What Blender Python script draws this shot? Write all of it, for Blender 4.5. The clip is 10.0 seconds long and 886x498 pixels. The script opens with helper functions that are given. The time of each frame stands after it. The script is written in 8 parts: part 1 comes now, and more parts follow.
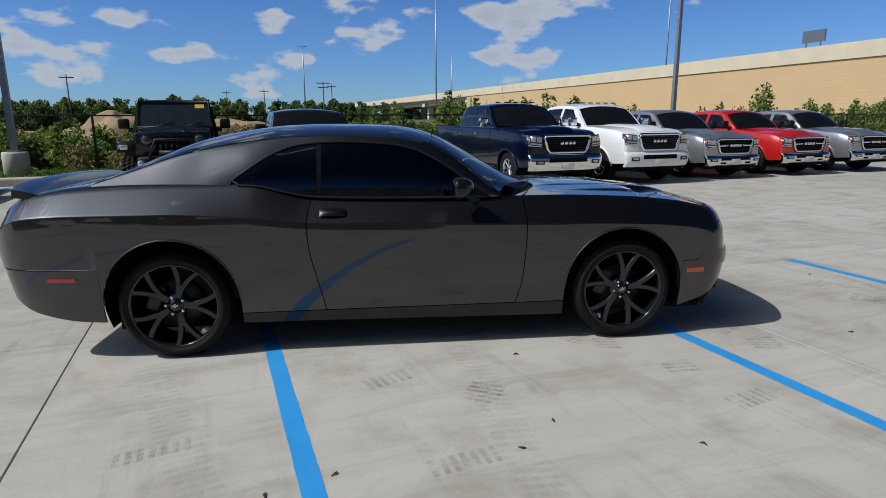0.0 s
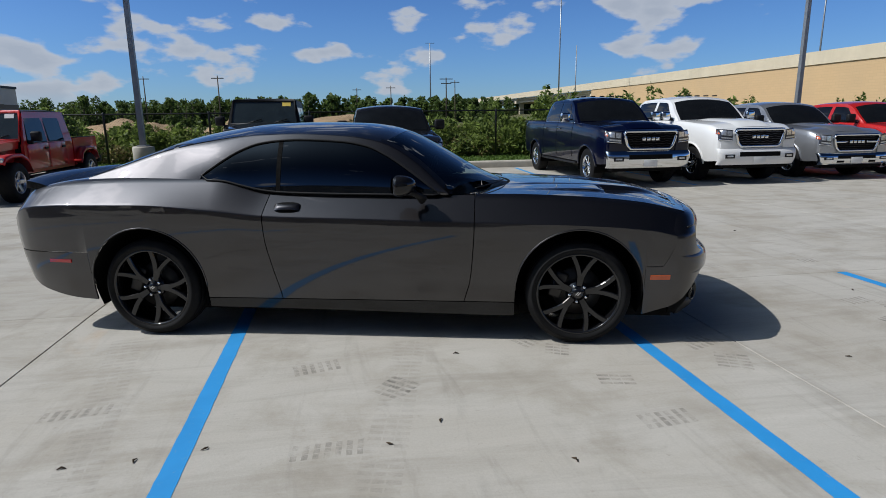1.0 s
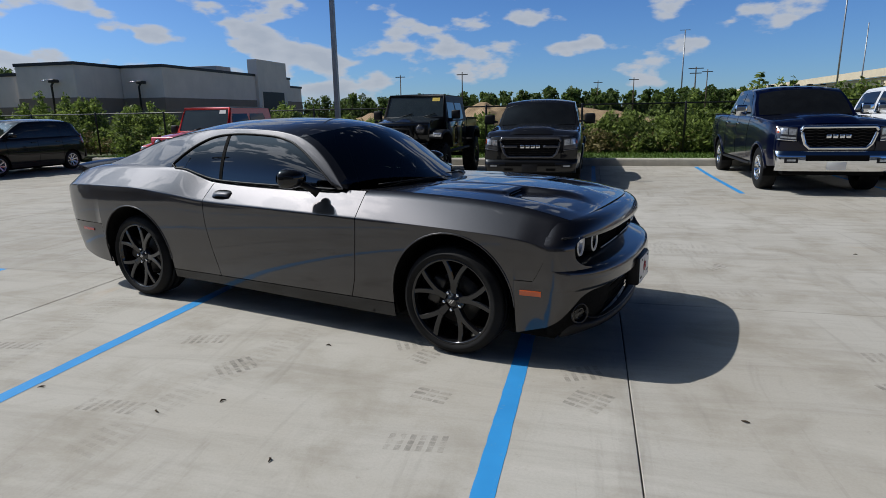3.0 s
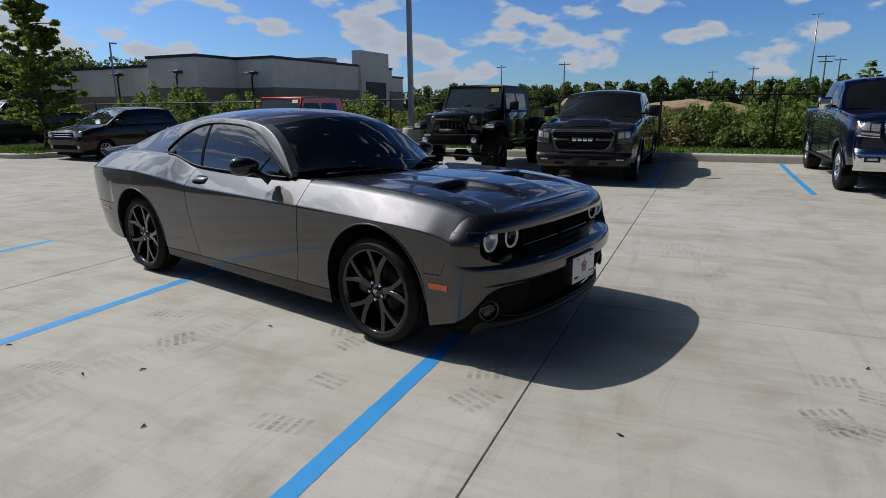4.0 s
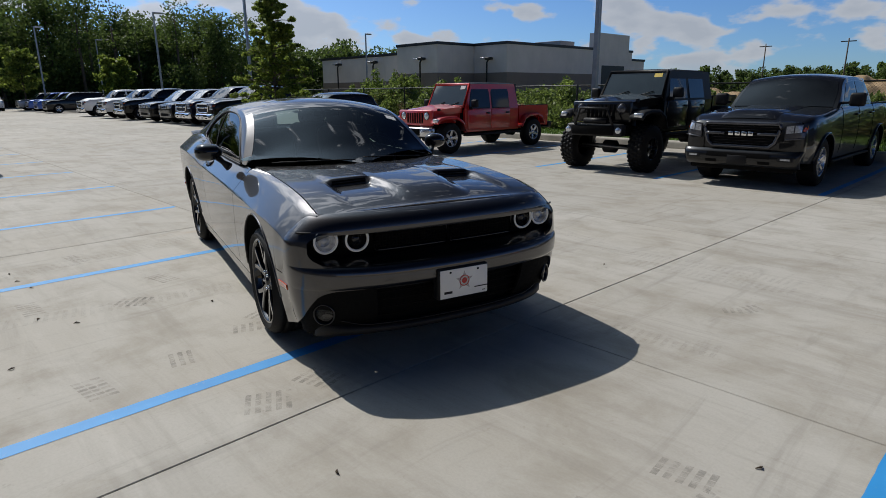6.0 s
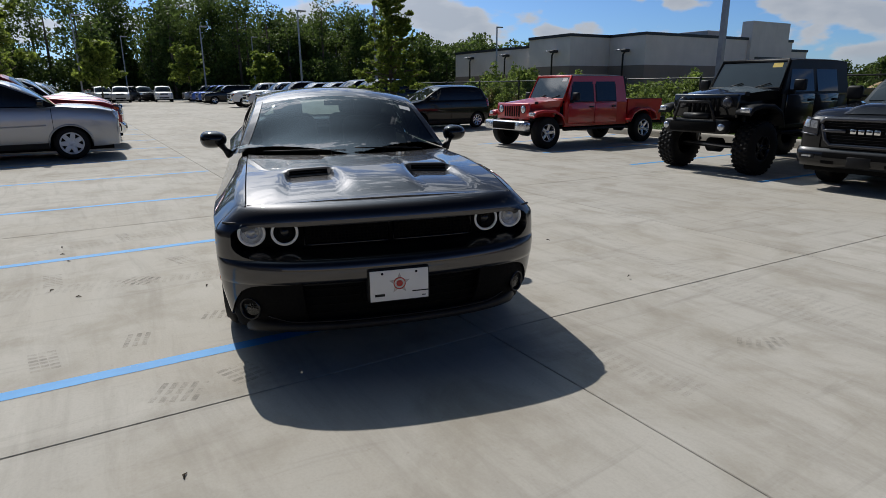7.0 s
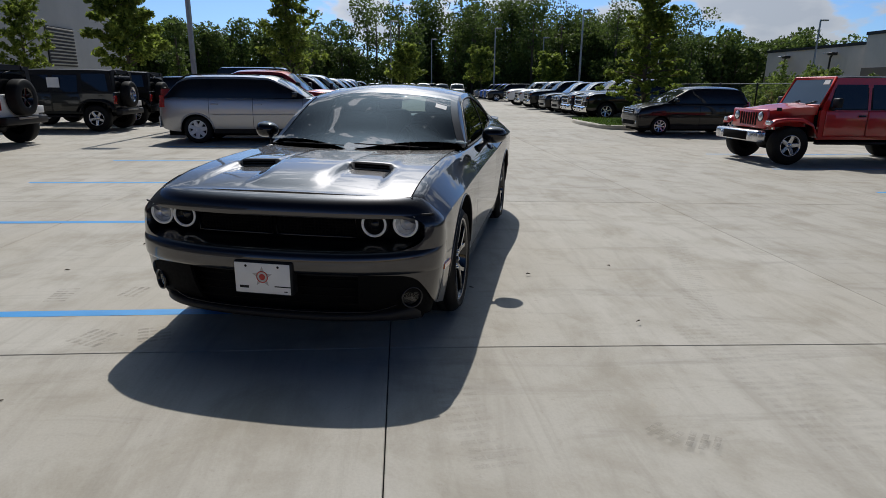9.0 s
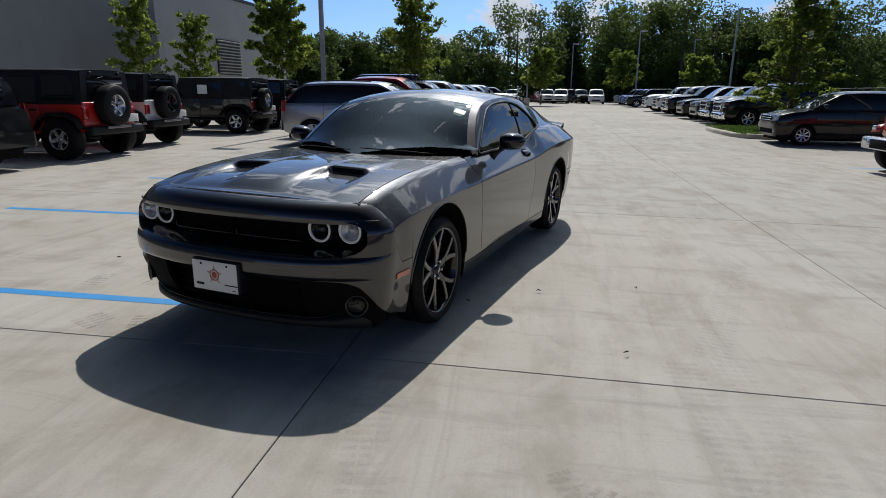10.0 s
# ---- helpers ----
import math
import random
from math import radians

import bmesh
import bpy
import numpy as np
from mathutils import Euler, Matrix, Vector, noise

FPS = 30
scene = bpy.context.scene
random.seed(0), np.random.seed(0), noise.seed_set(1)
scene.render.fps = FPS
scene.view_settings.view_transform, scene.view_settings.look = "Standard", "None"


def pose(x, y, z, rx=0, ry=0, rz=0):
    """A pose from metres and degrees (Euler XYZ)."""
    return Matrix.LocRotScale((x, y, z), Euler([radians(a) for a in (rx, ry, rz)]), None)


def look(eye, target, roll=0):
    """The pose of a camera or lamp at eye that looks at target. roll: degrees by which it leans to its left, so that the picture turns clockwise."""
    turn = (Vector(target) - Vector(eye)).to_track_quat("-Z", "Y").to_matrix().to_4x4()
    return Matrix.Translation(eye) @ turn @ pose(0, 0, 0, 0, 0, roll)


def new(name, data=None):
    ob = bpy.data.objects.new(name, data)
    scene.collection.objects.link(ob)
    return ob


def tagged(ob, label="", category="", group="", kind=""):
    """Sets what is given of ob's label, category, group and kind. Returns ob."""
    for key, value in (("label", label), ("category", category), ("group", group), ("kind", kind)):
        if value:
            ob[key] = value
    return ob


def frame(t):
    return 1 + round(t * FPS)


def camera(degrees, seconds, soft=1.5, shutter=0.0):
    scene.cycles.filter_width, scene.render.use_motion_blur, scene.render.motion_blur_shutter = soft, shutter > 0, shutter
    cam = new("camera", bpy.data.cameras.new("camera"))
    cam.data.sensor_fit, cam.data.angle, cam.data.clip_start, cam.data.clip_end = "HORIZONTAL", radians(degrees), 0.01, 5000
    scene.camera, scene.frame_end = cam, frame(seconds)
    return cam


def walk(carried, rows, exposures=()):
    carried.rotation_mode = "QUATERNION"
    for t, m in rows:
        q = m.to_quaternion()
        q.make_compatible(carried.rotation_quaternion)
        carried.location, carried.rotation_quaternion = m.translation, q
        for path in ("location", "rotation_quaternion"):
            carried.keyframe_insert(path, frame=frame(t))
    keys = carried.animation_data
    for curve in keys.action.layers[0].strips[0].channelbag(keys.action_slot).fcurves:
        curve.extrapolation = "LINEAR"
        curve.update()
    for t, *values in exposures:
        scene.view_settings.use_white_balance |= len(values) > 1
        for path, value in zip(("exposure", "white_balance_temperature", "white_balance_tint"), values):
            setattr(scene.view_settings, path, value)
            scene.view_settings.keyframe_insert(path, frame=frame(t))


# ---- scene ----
cam = camera(73.3, 10.0, soft=0.55)
PATH = [
    (0, (-0.121, -0.053, 1.484), (0.578, 1.772, 1.062), -0.3),
    (0.5, (0.414, -0.279, 1.507), (0.921, 1.607, 1.075), -0.5),
    (1, (0.97, -0.385, 1.497), (1.277, 1.542, 1.062), -0.7),
    (1.5, (1.546, -0.456, 1.507), (1.655, 1.492, 1.065), -0.9),
    (2, (2.109, -0.448, 1.503), (2.03, 1.5, 1.056), -0.8),
    (2.5, (2.664, -0.35, 1.513), (2.397, 1.58, 1.062), -0.7),
    (2.7, (2.906, -0.309, 1.485), (2.552, 1.608, 1.039), -0.9),
    (3.8, (4.032, 0.041, 1.472), (3.318, 1.85, 1.006), -0.6),
    (4, (4.253, 0.097, 1.473), (3.475, 1.879, 1.003), -0.6),
    (4.5, (4.727, 0.313, 1.475), (3.789, 2.012, 0.991), -0.6),
    (5, (5.129, 0.652, 1.486), (4.033, 2.25, 0.99), -0.5),
    (5.5, (5.53, 1.031, 1.507), (4.283, 2.51, 1.002), -0.3),
    (6.8, (6.182, 2.295, 1.468), (4.574, 3.365, 0.947), -0.6),
    (7, (6.247, 2.478, 1.457), (4.595, 3.475, 0.931), -0.4),
    (7.5, (6.382, 3.012, 1.455), (4.628, 3.815, 0.927), -0.3),
    (8, (6.575, 3.528, 1.48), (4.739, 4.12, 0.951), -0.1),
    (8.5, (6.624, 4.034, 1.452), (4.73, 4.4, 0.924), 0.2),
    (9, (6.642, 4.539, 1.449), (4.718, 4.675, 0.921), 0.6),
    (9.5, (6.576, 5.044, 1.442), (4.647, 4.946, 0.921), 0.6),
    (10, (6.44, 5.524, 1.444), (4.533, 5.208, 0.93), 0.4),
]
walk(cam, [(t, look(eye, target, roll)) for t, eye, target, roll in PATH],
     ((0.0, -0.54, 6130, 10), (2.5, -0.54, 6200, 10), (5.0, -0.60, 6380, 10), (7.5, -0.61, 6440, 10), (10.0, -0.61, 6440, 10)))

# world, sun, exposure
SUN_AZ = Vector((-0.673, 0.004, 0.0)).normalized()
SUN_EL = radians(48.4)

world = bpy.data.worlds.new("sky")
scene.world = world
world.use_nodes = True
wn, wl = world.node_tree.nodes, world.node_tree.links
wn.clear()
sky = wn.new("ShaderNodeTexSky")
sky.sky_type = "NISHITA"
sky.sun_disc = False
sky.sun_elevation = SUN_EL
sky.sun_rotation = math.atan2(SUN_AZ.x, SUN_AZ.y)
sky.air_density, sky.dust_density, sky.ozone_density = 1.0, 0.1, 1.0
deep = wn.new("ShaderNodeMix")
deep.data_type, deep.blend_type = "RGBA", "MULTIPLY"
deep.inputs["Factor"].default_value = 1.0
deep.inputs["B"].default_value = (0.55, 0.88, 1.46, 1)
wl.new(sky.outputs[0], deep.inputs["A"])
bg = wn.new("ShaderNodeBackground")
wl.new(deep.outputs["Result"], bg.inputs["Color"])


def wmath(op, a, b=None):
    k = wn.new("ShaderNodeMath")
    k.operation = op
    for sock, val in ((k.inputs[0], a), (k.inputs[1], b)):
        if val is None:
            continue
        if isinstance(val, (int, float)):
            sock.default_value = val
        else:
            wl.new(val, sock)
    return k.outputs[0]


# fair-weather cumulus on a flat layer overhead
wc = wn.new("ShaderNodeTexCoord")
sep = wn.new("ShaderNodeSeparateXYZ")
wl.new(wc.outputs["Generated"], sep.inputs[0])
lay = wn.new("ShaderNodeCombineXYZ")
wl.new(wmath("MULTIPLY", sep.outputs["X"], 8.5), lay.inputs["X"])
wl.new(wmath("MULTIPLY", sep.outputs["Y"], 8.5), lay.inputs["Y"])
wl.new(wmath("MULTIPLY", sep.outputs["Z"], 19.0), lay.inputs["Z"])


def wnoise(scale, detail, rough, shift=0.0):
    t = wn.new("ShaderNodeTexNoise")
    t.inputs["Scale"].default_value, t.inputs["Detail"].default_value, t.inputs["Roughness"].default_value = scale, detail, rough
    mp = wn.new("ShaderNodeMapping")
    mp.inputs["Location"].default_value = (shift, shift * 0.7, shift * 0.3)
    wl.new(lay.outputs[0], mp.inputs["Vector"])
    wl.new(mp.outputs[0], t.inputs["Vector"])
    return t.outputs["Fac"]


# clouds and haze brighten towards the sun
facing = wn.new("ShaderNodeVectorMath")
facing.operation = "DOT_PRODUCT"
facing.inputs[1].default_value = (SUN_AZ.x * math.cos(SUN_EL), SUN_AZ.y * math.cos(SUN_EL), math.sin(SUN_EL))
wl.new(wc.outputs["Generated"], facing.inputs[0])
glow = wmath("POWER", wmath("MAXIMUM", facing.outputs["Value"], 0.0), 9.0)
# the sky deepens from the horizon to the zenith
deepen = wn.new("ShaderNodeMapRange")
deepen.interpolation_type = "SMOOTHSTEP"
deepen.inputs["From Min"].default_value, deepen.inputs["From Max"].default_value = 0.12, 0.62
deepen.inputs["To Min"].default_value, deepen.inputs["To Max"].default_value = 0.092, 0.014
wl.new(sep.outputs["Z"], deepen.inputs["Value"])
wl.new(deepen.outputs[0], bg.inputs["Strength"])
puff = wnoise(1.25, 9.0, 0.47, 3.7)
wide = wnoise(0.28, 2.0, 0.5, 8.3)
dens = wmath("ADD", puff, wmath("ADD", wmath("MULTIPLY", wmath("SUBTRACT", wide, 0.5), 0.55), wmath("MULTIPLY", glow, 0.16)))
# more cloud over the store, next to none overhead
bank = wn.new("ShaderNodeVectorMath")
bank.operation = "DOT_PRODUCT"
bank.inputs[1].default_value = (-0.75, 0.62, 0.0)
wl.new(wc.outputs["Generated"], bank.inputs[0])
overhead = wn.new("ShaderNodeMapRange")
overhead.interpolation_type = "SMOOTHSTEP"
overhead.inputs["From Min"].default_value, overhead.inputs["From Max"].default_value = 0.45, 0.80
overhead.inputs["To Max"].default_value = 0.10
wl.new(sep.outputs["Z"], overhead.inputs["Value"])
dens = wmath("SUBTRACT", wmath("ADD", dens, wmath("MULTIPLY", bank.outputs["Value"], 0.15)), overhead.outputs[0])
edge = wn.new("ShaderNodeMapRange")
edge.interpolation_type = "SMOOTHSTEP"
edge.inputs["From Min"].default_value, edge.inputs["From Max"].default_value = 0.645, 0.725
wl.new(dens, edge.inputs["Value"])
body_of_cloud = wn.new("ShaderNodeMapRange")
body_of_cloud.inputs["From Min"].default_value, body_of_cloud.inputs["From Max"].default_value = 0.62, 0.82
wl.new(dens, body_of_cloud.inputs["Value"])
ctone = wn.new("ShaderNodeMix")
ctone.data_type = "RGBA"
ctone.inputs["A"].default_value, ctone.inputs["B"].default_value = (0.84, 0.87, 0.92, 1), (0.62, 0.67, 0.75, 1)
wl.new(body_of_cloud.outputs[0], ctone.inputs["Factor"])
cbg = wn.new("ShaderNodeBackground")
wl.new(ctone.outputs["Result"], cbg.inputs["Color"])
wl.new(wmath("ADD", wmath("MULTIPLY", glow, 5.0), 0.92), cbg.inputs["Strength"])
haze = wn.new("ShaderNodeBackground")
haze.inputs["Color"].default_value = (0.62, 0.82, 1.0, 1)
low_air = wmath("MAXIMUM", wmath("SUBTRACT", 1.0, wmath("MULTIPLY", sep.outputs["Z"], 1.7)), 0.0)
sunward = wmath("MAXIMUM", wmath("MULTIPLY", sep.outputs["X"], -1.0), 0.0)
wl.new(wmath("ADD", wmath("MULTIPLY", wmath("POWER", glow, 1.7), 2.8), wmath("MULTIPLY", wmath("MULTIPLY", low_air, wmath("POWER", sunward, 3.0)), 0.50)), haze.inputs["Strength"])
hazy = wn.new("ShaderNodeAddShader")
wl.new(bg.outputs[0], hazy.inputs[0])
wl.new(haze.outputs[0], hazy.inputs[1])
wmix = wn.new("ShaderNodeMixShader")
low_fade = wmath("MINIMUM", wmath("MULTIPLY", wmath("MAXIMUM", sep.outputs["Z"], 0.0), 25.0), 1.0)
wl.new(wmath("MULTIPLY", wmath("MULTIPLY", edge.outputs[0], 0.93), low_fade), wmix.inputs["Fac"])
wl.new(hazy.outputs[0], wmix.inputs[1])
wl.new(cbg.outputs[0], wmix.inputs[2])
wout = wn.new("ShaderNodeOutputWorld")
wl.new(wmix.outputs[0], wout.inputs["Surface"])

sun = new("sun", bpy.data.lights.new("sun", "SUN"))
sun.data.energy, sun.data.angle, sun.data.color = 5.4, radians(0.53), (1.0, 0.955, 0.88)
to_sun = Vector((SUN_AZ.x * math.cos(SUN_EL), SUN_AZ.y * math.cos(SUN_EL), math.sin(SUN_EL)))
sun.matrix_world = look(to_sun * 50, (0, 0, 0))

# ---- materials ----
def shader(name):
    m = bpy.data.materials.new(name)
    m.use_nodes = True
    nt = m.node_tree
    return m, nt.nodes, nt.links, nt.nodes["Principled BSDF"]


def noise_node(n, l, vec, scale, detail=4.0, rough=0.55, dist=0.0):
    t = n.new("ShaderNodeTexNoise")
    t.inputs["Scale"].default_value, t.inputs["Detail"].default_value = scale, detail
    t.inputs["Roughness"].default_value, t.inputs["Distortion"].default_value = rough, dist
    if vec is not None:
        l.new(vec, t.inputs["Vector"])
    return t.outputs["Fac"]


def ramp(n, l, fac, stops):
    r = n.new("ShaderNodeValToRGB")
    e = r.color_ramp.elements
    while len(e) < len(stops):
        e.new(0.5)
    for k, (p, c) in enumerate(stops):
        e[k].position = p
        e[k].color = (*c, 1) if len(c) == 3 else c
    l.new(fac, r.inputs["Fac"])
    return r.outputs["Color"]


def mixc(n, l, fac, a, b, mode="MIX"):
    x = n.new("ShaderNodeMix")
    x.data_type, x.blend_type = "RGBA", mode
    for sock, val in ((x.inputs["Factor"], fac), (x.inputs["A"], a), (x.inputs["B"], b)):
        if isinstance(val, (int, float)):
            sock.default_value = val
        elif isinstance(val, tuple):
            sock.default_value = (*val, 1)
        else:
            l.new(val, sock)
    return x.outputs["Result"]


def bump(n, l, b, height, strength, dist=0.01):
    k = n.new("ShaderNodeBump")
    k.inputs["Strength"].default_value, k.inputs["Distance"].default_value = strength, dist
    l.new(height, k.inputs["Height"])
    l.new(k.outputs["Normal"], b.inputs["Normal"])


def coords(n, kind="Object"):
    return n.new("ShaderNodeTexCoord").outputs[kind]


def surface(name, col, rough=0.5, metal=0.0, var=0.15, scale=6.0, bumps=0.0, bscale=60.0, coat=0.0, spec=0.5):
    """A plain surface with two scales of variation in colour and gloss."""
    m, n, l, b = shader(name)
    c = coords(n)
    big = noise_node(n, l, c, scale, 5)
    dark = tuple(v * (1 - var) for v in col)
    light = tuple(min(1, v * (1 + var)) for v in col)
    l.new(ramp(n, l, big, [(0.3, dark), (0.7, light)]), b.inputs["Base Color"])
    fine = noise_node(n, l, c, bscale, 3)
    l.new(ramp(n, l, fine, [(0.2, (rough * 0.85,) * 3), (0.8, (min(1, rough * 1.15),) * 3)]), b.inputs["Roughness"])
    b.inputs["Metallic"].default_value = metal
    b.inputs["Coat Weight"].default_value = coat
    b.inputs["Coat Roughness"].default_value = 0.04
    b.inputs["Specular IOR Level"].default_value = spec
    if bumps:
        bump(n, l, b, fine, bumps, 0.004)
    return m


def paint(name, col, metal=0.5, rough=0.35, flake=0.25, film=0.012, coat_ior=1.5, spec=0.5):
    """Clear-coated car paint with metal flake and a thin film of dust."""
    m, n, l, b = shader(name)
    c = coords(n)
    fl = n.new("ShaderNodeTexVoronoi")
    fl.inputs["Scale"].default_value = 900
    l.new(c, fl.inputs["Vector"])
    flc = ramp(n, l, fl.outputs["Color"], [(0.0, tuple(v * (1 - flake) for v in col)), (1.0, tuple(v * (1 + flake) for v in col))])
    dust = ramp(n, l, noise_node(n, l, c, 5.0, 6), [(0.45, (0, 0, 0)), (0.8, (film,) * 3)])
    l.new(mixc(n, l, dust, flc, (0.3, 0.28, 0.25)), b.inputs["Base Color"])
    b.inputs["Metallic"].default_value, b.inputs["Roughness"].default_value = metal, rough
    b.inputs["Coat Weight"].default_value, b.inputs["Coat Roughness"].default_value = 1.0, 0.012
    b.inputs["Specular IOR Level"].default_value = spec
    peel = n.new("ShaderNodeBump")
    peel.inputs["Strength"].default_value, peel.inputs["Distance"].default_value = 0.012, 0.002
    l.new(noise_node(n, l, c, 60.0, 2), peel.inputs["Height"])
    l.new(peel.outputs["Normal"], b.inputs["Coat Normal"])
    b.inputs["Coat IOR"].default_value = coat_ior
    return m


def glass_pane(name, tint, gloss=0.02, ior=1.5):
    """A thin tinted pane: see-through, with a mirror gloss that grows at a slant."""
    m, n, l, b = shader(name)
    n.remove(b)
    tr = n.new("ShaderNodeBsdfTransparent")
    tr.inputs["Color"].default_value = (*tint, 1)
    gl = n.new("ShaderNodeBsdfGlossy")
    gl.inputs["Roughness"].default_value = gloss
    fr = n.new("ShaderNodeFresnel")
    fr.inputs["IOR"].default_value = ior
    mx = n.new("ShaderNodeMixShader")
    l.new(fr.outputs[0], mx.inputs["Fac"])
    l.new(tr.outputs[0], mx.inputs[1])
    l.new(gl.outputs[0], mx.inputs[2])
    l.new(mx.outputs[0], n["Material Output"].inputs["Surface"])
    return m


GRANITE = paint("granite_paint", (0.037, 0.0345, 0.036), 0.97, 0.40, coat_ior=1.62)
GLOSS_BLACK = surface("gloss_black", (0.008, 0.008, 0.009), 0.12, 0, 0.2, coat=0.3, spec=0.3)
BLACK = surface("black_plastic", (0.012, 0.012, 0.013), 0.5, 0, 0.25, bumps=0.1, bscale=400, spec=0.25)
# near-black: shade inside openings put into the colour; black parts share it
VOID = surface("shade_and_black_trim", (0.004, 0.004, 0.004), 0.8, 0, 0.2, spec=0.1)
RUBBER = surface("tyre_rubber", (0.0075, 0.0075, 0.008), 0.65, 0, 0.3, 12, 0.15, 200, spec=0.2)
RIM_BLACK = surface("black_alloy", (0.007, 0.007, 0.008), 0.14, 0.0, 0.2, coat=0.6, spec=0.35)
DARK_STEEL = surface("grey_brake_iron", (0.05, 0.048, 0.046), 0.45, 0.7, 0.25, spec=0.3)
ALLOY = surface("silver_alloy", (0.62, 0.62, 0.64), 0.25, 0.9, 0.08)
CHROME = surface("chrome", (0.78, 0.79, 0.80), 0.06, 1.0, 0.03)
STEEL = surface("brake_steel", (0.32, 0.31, 0.30), 0.35, 0.9, 0.15)
TINT = glass_pane("tinted_side_glass", (0.012, 0.013, 0.013), 0.012, 1.9)
SCREEN = glass_pane("windscreen_glass", (0.36, 0.50, 0.50), 0.008, 1.95)
CLEAR = glass_pane("clear_lens", (0.9, 0.9, 0.9))
AMBER = surface("amber_lens", (0.60, 0.09, 0.01), 0.15, 0, 0.1, coat=1)
REDLENS = surface("red_lens", (0.35, 0.008, 0.006), 0.15, 0, 0.1, coat=1)
WHITE_PLASTIC = surface("white_plastic", (0.78, 0.78, 0.76), 0.35, 0, 0.05)
CAR_SCREEN = surface("far_windscreen_glass", (0.022, 0.030, 0.032), 0.02, 0, 0.2, spec=1.0, coat=1.0)
INTERIOR = surface("black_upholstery", (0.02, 0.02, 0.021), 0.65, 0, 0.25, 20, 0.2, 300)
GLASS_DARK = surface("dark_car_glass", (0.008, 0.009, 0.010), 0.03, 0, 0.2)
PAINTS = {
    "charcoal": paint("charcoal_paint", (0.011, 0.011, 0.012), 0.4, film=0.004, coat_ior=1.4, spec=0.15),
    "navy": paint("navy_paint", (0.0008, 0.0022, 0.015), 0.0, 0.3, film=0.001, coat_ior=1.4, spec=0.1),
    "white": paint("white_paint", (0.78, 0.78, 0.77), 0.0, 0.4, 0.02),
    "silver": paint("silver_paint", (0.36, 0.37, 0.39), 0.7, 0.35),
    "red": paint("red_paint", (0.50, 0.012, 0.010), 0.1, 0.4, 0.1),
    "brick": paint("dark_red_paint", (0.28, 0.012, 0.012), 0.3, 0.4, 0.1),
    "black": paint("black_paint", (0.006, 0.006, 0.007), 0.0, 0.3, film=0.003, coat_ior=1.42, spec=0.1),
    "blue": paint("blue_paint_car", (0.02, 0.10, 0.42), 0.4),
    "olive": paint("grey_green_paint", (0.026, 0.028, 0.026), 0.1, film=0.004, coat_ior=1.4, spec=0.15),
}
LAMP = surface("lamp_reflector", (0.66, 0.68, 0.71), 0.15, 0.6, 0.35, 30, coat=1)
LENS = surface("projector_lens", (0.40, 0.41, 0.42), 0.08, 0.3, 0.3, coat=1)
LAMP_DARK = surface("smoked_reflector", (0.10, 0.10, 0.11), 0.2, 0.6, 0.2)


# ---- building tools ----
def finish(name, bm, material, parent=None, label="", smooth=True):
    me = bpy.data.meshes.new(name)
    bm.to_mesh(me)
    bm.free()
    for m in material if isinstance(material, (list, tuple)) else [material]:
        me.materials.append(m)
    if smooth:
        me.polygons.foreach_set("use_smooth", [True] * len(me.polygons))
    o = new(name, me)
    if parent is not None:
        o.parent = parent
    if label:
        tagged(o, label)
    return o


def part(name, bm, material, parent, label="", smooth=True):
    return finish(name, bm, material, parent, label, smooth)


def thing(name, label, category, m=None, group="", kind=""):
    e = new(name)
    e.empty_display_size = 0.2
    tagged(e, label, category, group, kind)
    if m is not None:
        e.matrix_world = m
    return e


def pchip(xs, ys):
    """A smooth curve through a table, with no overshoot."""
    xs, ys = np.array(xs, float), np.array(ys, float)
    h, d = np.diff(xs), np.diff(ys) / np.diff(xs)
    m = np.zeros(len(xs))
    m[0], m[-1] = d[0], d[-1]
    for k in range(1, len(xs) - 1):
        if d[k - 1] * d[k] > 0:
            w1, w2 = 2 * h[k] + h[k - 1], h[k] + 2 * h[k - 1]
            m[k] = (w1 + w2) / (w1 / d[k - 1] + w2 / d[k])

    xs, ys, h, m = xs.tolist(), ys.tolist(), h.tolist(), m.tolist()
    last = len(xs) - 2
    known = {}

    def f(x):
        if x in known:
            return known[x]
        given = x
        x = min(max(x, xs[0]), xs[-1])
        k = 0
        while k < last and x >= xs[k + 1]:
            k += 1
        t = (x - xs[k]) / h[k]
        known[given] = ((1 + 2 * t) * (1 - t) ** 2 * ys[k] + t * (1 - t) ** 2 * h[k] * m[k] + t * t * (3 - 2 * t) * ys[k + 1] + t * t * (t - 1) * h[k] * m[k + 1])
        return known[given]
    return f


def spread(a, b, n):
    return [a + (b - a) * k / (n - 1) for k in range(n)]


